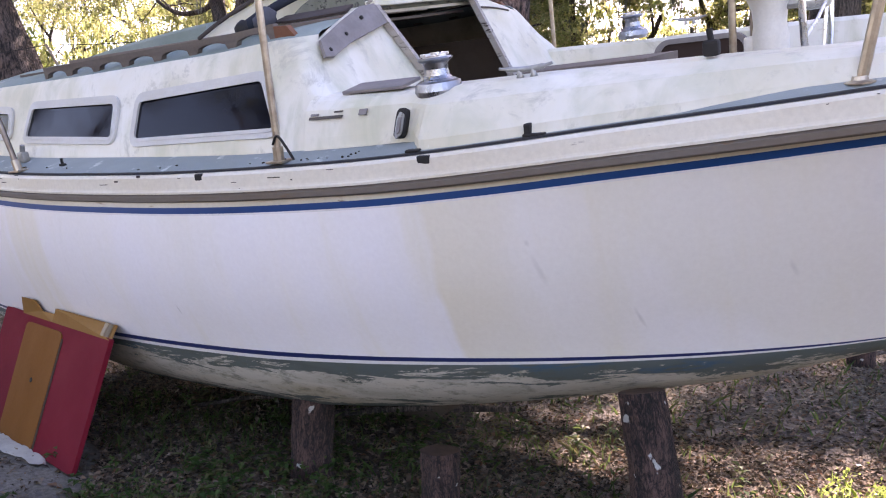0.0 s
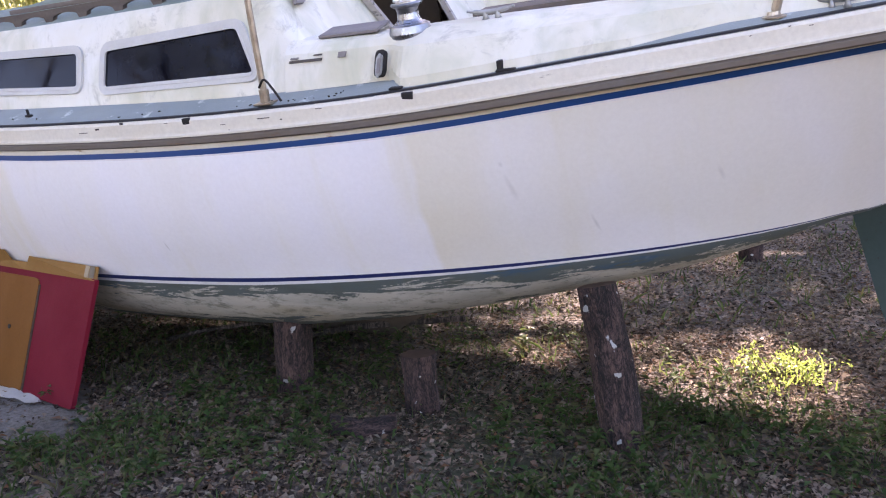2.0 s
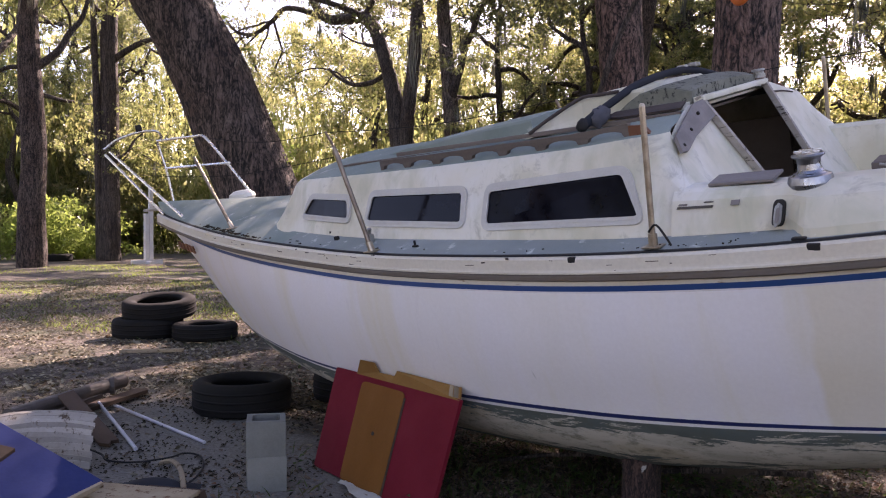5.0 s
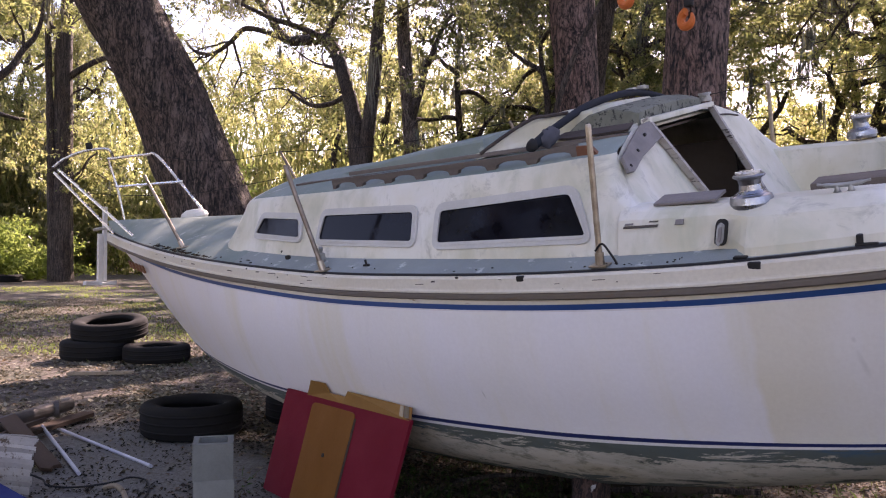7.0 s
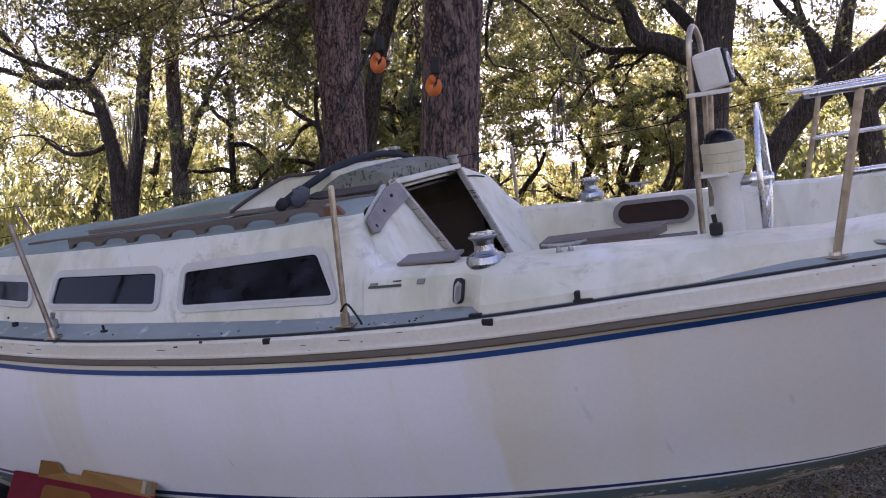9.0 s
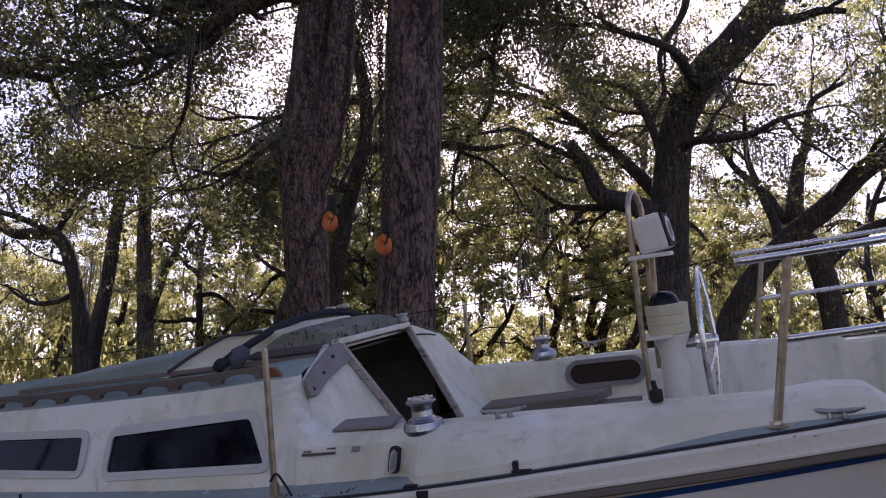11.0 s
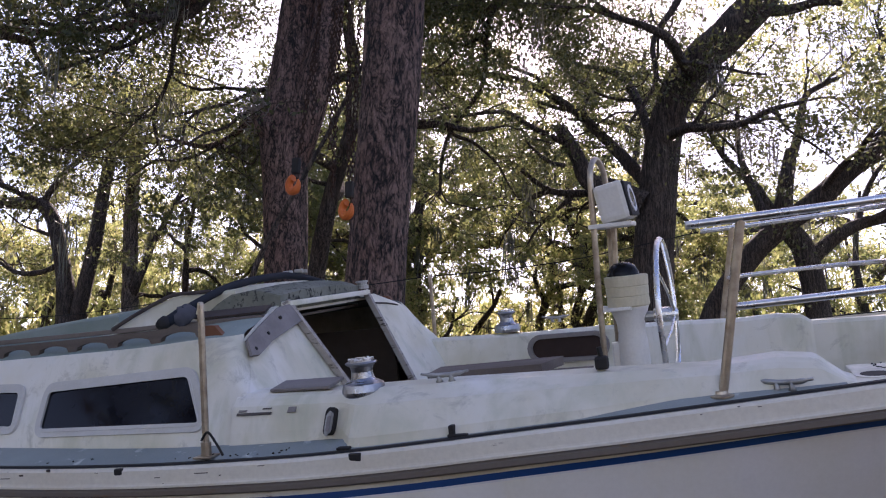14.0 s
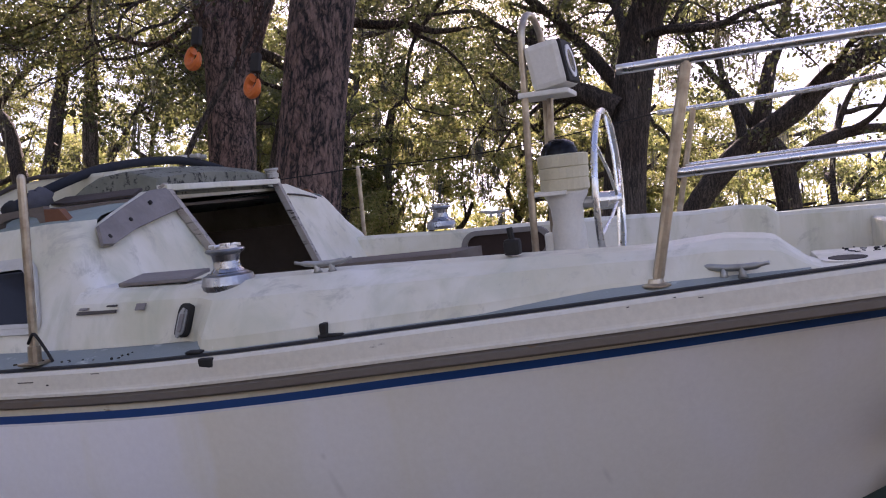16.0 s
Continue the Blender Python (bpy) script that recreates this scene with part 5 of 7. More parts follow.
for k in range(6):
    a = 0.35 + k * math.pi / 3
    part("spoke", tube([WR @ (WC + Vector((0.030, 0.02 * math.cos(a), 0.02 * math.sin(a)))), WR @ (WC + Vector((0.022, 0.17 * math.cos(a), 0.17 * math.sin(a)))), WR @ (WC + Vector((0, 0.332 * math.cos(a), 0.332 * math.sin(a))))], 0.0065, 8), M_STEEL, wheel)

# weathered boards piled in the cockpit
BOARDS = ((0.62, 0.30, 0.42, -0.62, 2), (0.60, 0.29, 0.40, -0.63, -3), (0.64, 0.30, 0.44, -0.61, 4), (0.60, 0.28, 0.43, -0.62, -2), (0.62, 0.26, 0.47, -0.63, 3), (0.58, 0.27, 0.41, -0.60, -4), (0.60, 0.22, 0.46, -0.64, 6), (0.48, 0.20, 0.40, -0.59, 9))
for k, (sx, sy, xx, yy, tw) in enumerate(BOARDS):
    b = thing("loose_board", "dark weathered board piled in the cockpit", "board", boat_pose @ Matrix.Translation((xx, yy, 0.736 + 0.021 + k * 0.042)) @ Matrix.Rotation(radians(tw), 4, "Z"), "boards in the cockpit")
    o = [(-sx / 2, -sy / 2), (sx / 2 - 0.03, -sy / 2), (sx / 2 + 0.05, sy / 2), (-sx / 2 + 0.02, sy / 2)]
    part("plank", slab([(x, y, -0.018) for x, y in o], 0.036, (0, 0, 1)), M_TEAK if k > 5 else M_OLDPLY, b)

# keel and rudder
keel_line = [(-2.0, -0.20), (-0.35, -0.20), (-0.62, -0.62), (-1.05, -0.86), (-1.75, -0.90), (-1.95, -0.6)]
part("keel", joined(slab([(x, -0.07, z) for x, z in keel_line], 0.14, (0, 1, 0))), M_KEEL, boat, "rusty brown fin keel")
part("rudder", slab([(1.54, -0.022, 0.05), (1.95, -0.022, 0.12), (2.16, -0.022, 0.02), (2.12, -0.022, -0.74), (1.78, -0.022, -0.78), (1.70, -0.022, -0.55)], 0.044, (0, 1, 0)), M_GREENROT, boat, "dark green spade rudder")


# ---------------------------------------------------------------- ground
def ground_height(x, y):
    near = math.exp(-((x / 14) ** 2 + (y / 12) ** 2))
    return 0.025 * noise.noise((x * 0.9, y * 0.9, 3.1)) + 0.14 * (1 - near) * noise.noise((x * 0.12, y * 0.12, 7.7))


def ground_shape():
    xs = sorted({round(v, 3) for v in [-2500, -800, -300, -150, -90, -60, *np.arange(-45, 30, 3), *np.arange(-11, 7, 0.3), 40, 60, 100, 300, 900, 2500]})
    ys = sorted({round(v, 3) for v in [-2500, -800, -300, -100, -50, -30, -20, *np.arange(-14, 46, 3), *np.arange(-4, 10, 0.3), 60, 90, 150, 300, 900, 2500]})
    return grid([[Vector((x, y, ground_height(x, y) if abs(x) < 50 and abs(y) < 60 else 0)) for y in ys] for x in xs])


ground = new("ground", mesh_of("ground", *ground_shape(), M_GROUND, smooth=True))
tagged(ground, "sandy forest floor strewn with brown leaf litter and weeds", "ground", kind="structure")


# ---------------------------------------------------------------- trees
SUN_WAY = np.array([math.sin(radians(-16.3)) * math.cos(radians(36)), math.cos(radians(-16.3)) * math.cos(radians(36)), math.sin(radians(36))])


def leaf_mesh(name, centres, spread, count, size, material, rng, flat=0.6, spray=26, tight=0.16, far=False, gaps=False, breaks=()):
    """Many small bent leaves in sprays, thrown unevenly round the centres."""
    C = np.asarray(centres, dtype=np.float64)
    if gaps:
        C = C[[noise.noise((c[0] * 0.62, c[1] * 0.62, c[2] * 0.75)) > 0.02 for c in C]]
    sprays = max(8, count // spray)
    S = C[rng.integers(0, len(C), sprays)] + rng.normal(0, 1, (sprays, 3)) * np.array([spread, spread, spread * flat])
    weight = rng.uniform(0.15, 1.0, sprays) ** 1.5
    pick = rng.choice(sprays, count, p=weight / weight.sum())
    P = S[pick] + rng.normal(0, 1, (count, 3)) * np.array([tight, tight, tight * 0.6])
    for start, radius in breaks:
        # a break in the crown, through which the sun reaches the ground
        along_sun = (P - np.array(start)) @ SUN_WAY
        P = P[np.linalg.norm(P - np.array(start) - along_sun[:, None] * SUN_WAY, axis=1) > radius]
        count = len(P)
    a, b = rng.normal(0, 1, (count, 3)), rng.normal(0, 1, (count, 3))
    a /= np.linalg.norm(a, axis=1)[:, None]
    b -= a * (a * b).sum(1)[:, None]
    b /= np.linalg.norm(b, axis=1)[:, None]
    s = (size * rng.uniform(0.6, 1.4, count))[:, None]
    c = np.cross(a, b)
    quad = np.stack([P, P + a * s * 0.5 + b * s * 0.26 + c * s * 0.08, P + a * s, P + a * s * 0.5 - b * s * 0.26 + c * s * 0.08], 1).reshape(-1, 3)
    k = 3 if far else 4
    if far:
        quad = quad.reshape(-1, 4, 3)[:, [0, 1, 3]] + (a * s * 0.25)[:, None, :] * np.array([-1, 1, 1])[None, :, None]
    me = bpy.data.meshes.new(name)
    me.vertices.add(count * k)
    me.vertices.foreach_set("co", quad.ravel().astype(np.float32))
    me.loops.add(count * k)
    me.loops.foreach_set("vertex_index", np.arange(count * k, dtype=np.int32))
    me.polygons.add(count)
    me.polygons.foreach_set("loop_start", np.arange(0, count * k, k, dtype=np.int32))
    me.materials.append(material)
    me.update(calc_edges=True)
    me.validate()
    return me


def strand_mesh(name, tops, count, length, material, rng, spread=0.07, wide=1.0):
    """Thin hanging strands of moss: narrow tapering blades."""
    anchors = np.asarray(tops)[rng.integers(0, len(tops), max(4, count // 22))]
    T = anchors[rng.integers(0, len(anchors), count)] + rng.normal(0, 1, (count, 3)) * np.array([spread, spread, 0.05])
    L = length * rng.uniform(0.3, 1.3, count)
    ang = rng.uniform(0, math.pi, count)
    wd = rng.uniform(0.004, 0.012, count) * wide
    o = np.stack([np.cos(ang) * wd, np.sin(ang) * wd, np.zeros(count)], 1)
    end = T + np.stack([rng.normal(0, 0.05, count), rng.normal(0, 0.05, count), -L], 1)
    mid = (T + end) / 2 + rng.normal(0, 0.03, (count, 3))
    Vv = np.stack([T - o * 0.4, mid - o, end, mid + o, T + o * 0.4], 1).reshape(-1, 3)
    me = bpy.data.meshes.new(name)
    me.from_pydata(Vv.tolist(), [], [(5 * i, 5 * i + 1, 5 * i + 2, 5 * i + 3, 5 * i + 4) for i in range(count)])
    me.materials.append(material)
    return me


def grow(rng, p, d, length, r, depth, limbs, twigs, tips, up=0.15, wild=0.36, top=True, forks=4):
    """One limb that wanders, tapers and forks: the limb itself, and its twigs."""
    n = 6 if depth > 1 else 4 if depth else 3
    pts, rad = [Vector(p)], [r]
    d = Vector(d).normalized()
    for i in range(n):
        d = (d + Vector(rng.normal(0, wild, 3)) * 0.6 + Vector((0, 0, up * 0.25))).normalized()
        pts.append(pts[-1] + d * length / n)
        rad.append(max(0.006, r * (1 - 0.66 * (i + 1) / n)))
    line = curve_points(pts, 3) if depth > 1 else pts
    rr = [float(np.interp(k / (len(line) - 1), np.linspace(0, 1, n + 1), rad)) for k in range(len(line))]
    (limbs if top else twigs).append(tube(line, rr, 8 if top else (5 if depth > 1 else (4 if depth == 1 else 3)), caps=False))
    if depth <= 1:
        tips += pts[1:]
    if depth == 0:
        return
    sprout(rng, pts, rad, length, depth, limbs, twigs, tips, up, wild, forks if depth > 1 else 3, forks)


def sprout(rng, pts, rad, length, depth, limbs, twigs, tips, up=0.15, wild=0.36, count=3, forks=4):
    """Side branches from a line of points."""
    n = len(pts) - 1
    for k in range(count):
        i = int(rng.integers(max(1, n // 3), n + 1))
        d = (pts[i] - pts[i - 1]).normalized()
        side = Vector(rng.normal(0, 1, 3))
        side = (side - d * side.dot(d)).normalized()
        nd = (d * 0.7 + side * rng.uniform(0.5, 1.1) + Vector((0, 0, up * 0.7))).normalized()
        grow(rng, pts[i], nd, length * rng.uniform(0.45, 0.72), rad[i] * rng.uniform(0.45, 0.68), depth - 1, limbs, twigs, tips, up, wild, False, forks)


def bark_trunk(ctrl, radii, n=24, seed=1, rough=0.05):
    """A thick trunk with a flared foot and a lumpy surface."""
    P = curve_points(ctrl, 10)
    R = [float(np.interp(i, np.linspace(0, len(P) - 1, len(radii)), radii)) for i in range(len(P))]
    V, Fs = tube(P, R, n, caps=False)
    out = []
    for i, v in enumerate(V):
        c = P[i // n]
        k = 1 + rough * 2.0 * noise.noise((v.x * 2.1, v.y * 2.1, v.z * 0.5 + seed)) + rough * noise.noise((v.x * 7, v.y * 7, v.z * 1.3 + seed))
        out.append(c + (Vector(v) - c) * k)
    return out, Fs


def make_tree(name, label, ctrl, radii, limbs, seed, leaves, leaf_size, bark, leaf, spread=0.45, moss=0, depth=3, lines=(), moss_length=0.8, far=False, breaks=(), moss_wide=1.0, bare=None):
    """A tree from a trunk line, the starts and ways of its limbs, and limbs drawn as whole lines."""
    rng = np.random.default_rng(seed)
    base = Vector(ctrl[0])
    tree = thing(name, label, "tree", Matrix.Translation(base))
    inv = Matrix.Translation(-base)
    boughs, twigs, tips = [], [], []
    for p, d, ln, r in limbs:
        grow(rng, p, d, ln, r, depth, boughs, twigs, tips, forks=3 if far else 4)
    for line, r0, r1, sprouts in lines:
        P = curve_points(line, 6)
        R = [r0 + (r1 - r0) * i / (len(P) - 1) for i in range(len(P))]
        boughs.append(bark_trunk(line, [r0, r1], 12, seed, 0.08))
        sprout(rng, P, R, 4.0, depth, boughs, twigs, tips, 0.05, 0.4, sprouts)
    for start, radius in breaks:
        clear = lambda p: (Vector(p) - Vector(start) - Vector(SUN_WAY) * (Vector(p) - Vector(start)).dot(Vector(SUN_WAY))).length > radius
        twigs = [sh for sh in twigs if clear(sh[0][0]) and clear(sh[0][-1])]
    if far:
        twigs = twigs[::2]
    trunk = new("trunk", mesh_of("trunk", *moved(bark_trunk(ctrl, radii, 14 if far else 22, seed), inv), bark, smooth=True))
    trunk.parent = tree
    for shape in boughs:
        ob = new("limb", mesh_of("limb", *moved(shape, inv), bark if lines else M_LIMB, smooth=True))
        ob.parent = tree
    ob = new("branch_tangle", mesh_of("branch_tangle", *moved(joined(*twigs), inv), M_LIMB, smooth=True))
    ob.parent = tree
    ob["kind"] = "stuff"
    tips = [inv @ t for t in tips if bare is None or not bare(t)]
    if leaves:
        crown = new("crown", leaf_mesh("crown", tips, spread, leaves, leaf_size, leaf, rng, far=far, gaps=True, spray=44 if far else 26, tight=0.13 if far else 0.15, breaks=[(inv @ Vector(p), q) for p, q in breaks]))
        crown.parent = tree
        crown["kind"] = "stuff"
    if moss:
        for start, radius in breaks:
            q = inv @ Vector(start)
            tips = [p for p in tips if (p - q - Vector(SUN_WAY) * (p - q).dot(Vector(SUN_WAY))).length > radius + 0.15]
        m = new("hanging_moss", strand_mesh("hanging_moss", tips, moss, moss_length, M_MOSS, rng, wide=moss_wide))
        m.parent = tree
        m["kind"] = "stuff"
    return tree


def along(ctrl, t):
    P = curve_points(ctrl, 10)
    return P[min(len(P) - 1, int(t * (len(P) - 1)))]


# dead pole leaning behind the cabin
pole = thing("leaning_pole", "thin dead brown pole leaning against the trees", "pole", Matrix.Translation((-3.55, 2.35, 0.0)))
part("shaft", tube(curve_points([(0, 0.05, -0.05), (0.42, 0.08, 1.6), (0.77, 0.15, 2.95), (1.16, 0.15, 3.67), (1.56, 0.15, 4.38), (1.95, 0.05, 5.05)], 4), [0.035 - 0.0011 * k for k in range(21)], 8), M_LIMB, pole, smooth=True)
# furrowed trunk close behind the cabin
pine = [(-1.42, 2.08, -0.15), (-1.41, 2.08, 1.2), (-1.40, 2.09, 2.6), (-1.35, 2.11, 4.2), (-1.31, 2.13, 5.6), (-1.28, 2.16, 8.0), (-1.2, 2.3, 11.5), (-1.1, 2.5, 14.5)]
make_tree("tall_tree", "tall tree with deeply furrowed dark brown bark behind the cabin", pine, [0.31, 0.26, 0.25, 0.245, 0.24, 0.22, 0.17, 0.1],
          [((-1.28, 2.16, 8.2), (0.9, 0.5, 0.25), 4.0, 0.10), ((-1.25, 2.2, 9.5), (-0.8, 0.5, 0.4), 4.0, 0.09), ((-1.2, 2.3, 11), (0.3, 0.9, 0.5), 4.0, 0.09), ((-1.2, 2.3, 12), (0.5, -0.6, 0.6), 3.5, 0.08), ((-1.1, 2.5, 14), (0, 0.2, 1), 3.5, 0.08)], 11, 22000, 0.08, M_PINEBARK, M_LEAF, 0.45)
# forked trunk further back, from which the chain hoists hang, with a long level limb
fork = [(-4.25, 5.7, -0.15), (-4.3, 5.66, 2.0), (-4.33, 5.64, 3.3), (-4.42, 5.6, 4.7), (-4.46, 5.56, 5.6), (-4.42, 5.6, 6.9), (-4.3, 5.7, 8.4), (-3.98, 5.85, 10.7), (-3.7, 6.2, 14)]
make_tree("forked_tree", "thick forked tree with grey-brown bark and a broken knot", fork, [0.46, 0.34, 0.30, 0.30, 0.33, 0.27, 0.26, 0.22, 0.13],
          [((-4.1, 5.75, 9.2), (-0.6, -0.5, 0.2), 4.6, 0.14), ((-3.95, 5.85, 10.5), (0.6, 0.7, 0.3), 4.2, 0.12), ((-3.9, 5.9, 11), (-0.3, 0.8, 0.4), 4.0, 0.12), ((-3.7, 6.2, 13.5), (0.1, 0.1, 1), 4, 0.1)], 12, 82000, 0.078, M_PINEBARK, M_LEAF, 0.42, 1500,
          lines=[([(-4.1, 5.6, 8.0), (-4.7, 5.4, 8.22), (-5.5, 5.4, 8.18), (-6.5, 5.4, 8.5), (-7.6, 5.3, 9.05), (-9.0, 5.2, 9.5), (-11.0, 5.0, 10.1)], 0.20, 0.08, 12),
                 ([(-5.4, 5.35, 8.15), (-5.8, 5.2, 7.87), (-6.1, 5.2, 7.63), (-6.9, 5.0, 7.33), (-8.1, 4.8, 7.3), (-9.5, 4.4, 7.5)], 0.10, 0.04, 11),
                 ([(-4.3, 5.6, 6.8), (-4.9, 6.2, 7.0), (-5.9, 7.0, 6.6), (-7.2, 7.6, 6.4), (-8.6, 8.0, 6.9)], 0.09, 0.03, 9),
                 ([(-4.36, 5.6, 5.2), (-4.12, 5.58, 5.9), (-3.98, 5.6, 6.6), (-3.92, 5.65, 7.4), (-3.95, 5.75, 8.6), (-3.75, 5.9, 10.2)], 0.25, 0.17, 0)])
knot_rng = np.random.default_rng(40)
forked = bpy.data.objects["forked_tree"]
home = Matrix.Translation(-Vector(fork[0]))
stub = bark_trunk([(-4.45, 5.5, 5.45), (-4.62, 5.38, 5.62), (-4.76, 5.30, 5.78)], [0.24, 0.20, 0.11], 12, 4, 0.14)
part("knot", moved(stub, home), M_PINEBARK, forked, "broken knot on the trunk", smooth=True)
splinters = []
for k in range(90):
    p = Vector((-4.66, 5.36, 5.76)) + Vector(knot_rng.normal(0, 1, 3)) * 0.10
    d = Vector((knot_rng.normal(-0.1, 0.5), knot_rng.normal(-0.2, 0.3), knot_rng.uniform(-0.2, 0.6))) * 0.42
    splinters.append(tube([p, p + d * 0.5 + Vector(knot_rng.normal(0, 0.03, 3)), p + d], [0.010, 0.008, 0.003], 4, caps=False))
part("splinter_tuft", moved(joined(*splinters), home), M_GREYWOOD, forked, "shaggy grey splinters on the knot")["kind"] = "stuff"
# leaning oak beyond the bow
oak = [(-7.35, 3.0, -0.2), (-7.55, 2.85, 0.7), (-7.81, 2.51, 1.64), (-7.98, 2.28, 2.37), (-8.18, 1.99, 3.21), (-8.4, 1.64, 4.04), (-8.7, 1.13, 5.1), (-9.0, 0.6, 6.4), (-9.4, 0.2, 8.2), (-9.9, 0.0, 10)]
make_tree("leaning_oak", "massive leaning live oak with dark ridged bark and fern patches", oak, [0.80, 0.60, 0.53, 0.50, 0.48, 0.47, 0.45, 0.42, 0.33, 0.2],
          [((-9.0, 0.6, 6.4), (-0.6, -0.7, 0.3), 4.5, 0.2), ((-9.3, 0.3, 7.6), (0.3, 0.9, 0.25), 4.5, 0.18), ((-9.4, 0.2, 8.4), (-0.8, 0.5, 0.3), 4.5, 0.16), ((-9.9, 0, 9.8), (0.2, 0.3, 0.9), 4.0, 0.15)], 13, 56000, 0.075, M_OAKBARK, M_LEAF, 0.45, 500,
          lines=[([(-9.4, 0.3, 8.0), (-9.0, 2.0, 8.7), (-8.4, 3.6, 8.9), (-7.6, 5.0, 9.4)], 0.16, 0.06, 9)])
fern = new("fern_patch", leaf_mesh("fern_patch", [Vector(oak[k]).lerp(Vector(oak[k + 1]), f) + Vector((0.20, 0.42, 0.0)) - Vector(oak[0]) for k in (2, 3, 4, 5) for f in (0.0, 0.3, 0.6)], 0.10, 1500, 0.05, M_BRIGHTLEAF, np.random.default_rng(81), spray=14, tight=0.05))
fern.parent = bpy.data.objects["leaning_oak"]
fern["kind"] = "stuff"
# big oak aft of the boat, with long level limbs
BARE_Z = 6.9
oak_r = [(-0.35, 12.0, -0.2), (-0.28, 12.05, 1.5), (-0.2, 12.07, 3.37), (-0.12, 12.08, 5.07), (0.09, 12.1, 7.0), (0.33, 12.1, 7.96), (0.79, 12.1, 8.77), (1.5, 12.1, 9.41), (2.12, 12.1, 10.08), (2.42, 12.1, 10.8), (3.23, 12.1, 11.3), (4.33, 12.1, 11.72)]
make_tree("live_oak", "spreading live oak with long crooked limbs and hanging moss", oak_r, [0.6, 0.46, 0.42, 0.38, 0.36, 0.35, 0.36, 0.37, 0.36, 0.33, 0.26, 0.18],
          [((0.6, 12.1, 8.5), (0.25, -0.95, 0.1), 3.2, 0.13), ((0.2, 12.1, 7.3), (0.6, -0.6, 0.1), 3.2, 0.11), ((-0.1, 12.1, 6.2), (-0.7, 0.6, 0.0), 3.6, 0.12), ((-0.6, 12.0, 11.6), (-0.7, -0.3, -0.15), 3.6, 0.11), ((-2.0, 11.9, 12.1), (-0.5, 0.2, -0.35), 3.4, 0.10), ((0.6, 12.0, 11.3), (-0.3, -0.5, -0.2), 3.2, 0.10), ((1.2, 12.1, 9.2), (-0.4, 0.7, 0.2), 4.0, 0.12)], 14, 104000, 0.085, M_LIMB, M_LEAF, 0.55, 1300,
          lines=[([(2.3, 12.1, 10.7), (1.1, 12.05, 11.2), (-0.6, 12.0, 11.7), (-1.9, 11.9, 12.2), (-3.2, 11.8, 12.6), (-4.9, 11.7, 12.9), (-6.7, 11.6, 13.0)], 0.30, 0.14, 8),
                 ([(2.0, 12.05, 9.8), (2.6, 11.9, 9.63), (3.1, 11.8, 9.65), (3.5, 11.7, 9.5)], 0.13, 0.05, 1),
                 ([(3.2, 12.1, 11.2), (3.8, 12.0, 10.85), (4.15, 12.0, 10.4)], 0.12, 0.05, 0),
                 ([(0.8, 12.05, 11.3), (0.6, 11.8, 10.2), (0.1, 11.5, 9.2), (0.1, 11.3, 8.2), (-0.4, 11.2, 7.4)], 0.09, 0.03, 3),
                 ([(-1.6, 12.0, 12.0), (-3.4, 12.2, 10.8), (-3.7, 12.4, 9.2), (-4.5, 12.3, 7.9), (-4.6, 12.2, 6.6)], 0.09, 0.03, 4),
                 ([(-0.6, 12.0, 11.6), (-1.8, 11.9, 11.3), (-3.2, 12.0, 11.4), (-4.6, 12.2, 11.2)], 0.08, 0.04, 12),
                 ([(-0.1, 12.2, 6.3), (-0.8, 13.0, 7.4), (-1.9, 13.6, 8.8), (-3.2, 13.8, 9.8), (-4.6, 13.8, 10.2), (-6.2, 13.6, 10.3)], 0.14, 0.05, 7),
                 ([(0.0, 12.2, 6.8), (-0.4, 13.4, 8.6), (-1.0, 14.6, 10.0), (-2.2, 15.8, 11.0)], 0.12, 0.05, 7),
                 ([(-0.23, 11.8, 5.96), (-0.77, 11.8, 6.28), (-1.29, 11.8, 6.51), (-1.53, 11.8, 7.08), (-1.86, 11.8, 7.69)], 0.24, 0.13, 3)],
          breaks=[((1.0, 0.42, 0), 0.50), ((1.30, 0.36, 0), 0.34), ((-0.14, 1.3, 0), 0.38), ((0.03, 0.22, 0), 0.26)], bare=lambda t: t[0] < -0.3 and t[2] < BARE_Z)
# crooked low oaks to starboard of the stern
make_tree("crooked_oak", "crooked oak with a long leaning limb", [(0.2, 16.6, -0.2), (0.4, 16.5, 2.4), (0.79, 16.38, 4.43), (1.89, 16.38, 6.0), (3.33, 16.28, 7.1), (4.34, 16.14, 7.9), (6.4, 15.9, 8.6)], [0.36, 0.30, 0.27, 0.27, 0.25, 0.22, 0.12],
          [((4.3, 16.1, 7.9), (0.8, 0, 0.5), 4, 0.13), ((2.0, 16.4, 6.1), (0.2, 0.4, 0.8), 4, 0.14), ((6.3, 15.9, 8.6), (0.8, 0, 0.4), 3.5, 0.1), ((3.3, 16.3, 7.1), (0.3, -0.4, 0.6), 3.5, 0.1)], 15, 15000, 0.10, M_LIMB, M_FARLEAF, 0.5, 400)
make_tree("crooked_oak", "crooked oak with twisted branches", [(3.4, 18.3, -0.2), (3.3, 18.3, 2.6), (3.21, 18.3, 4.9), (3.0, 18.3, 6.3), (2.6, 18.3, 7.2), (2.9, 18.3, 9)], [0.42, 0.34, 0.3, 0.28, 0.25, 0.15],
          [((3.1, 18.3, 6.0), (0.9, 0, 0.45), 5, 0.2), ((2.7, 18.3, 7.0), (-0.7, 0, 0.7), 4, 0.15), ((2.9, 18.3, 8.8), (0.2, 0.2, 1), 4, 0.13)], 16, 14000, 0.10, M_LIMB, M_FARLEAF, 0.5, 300)
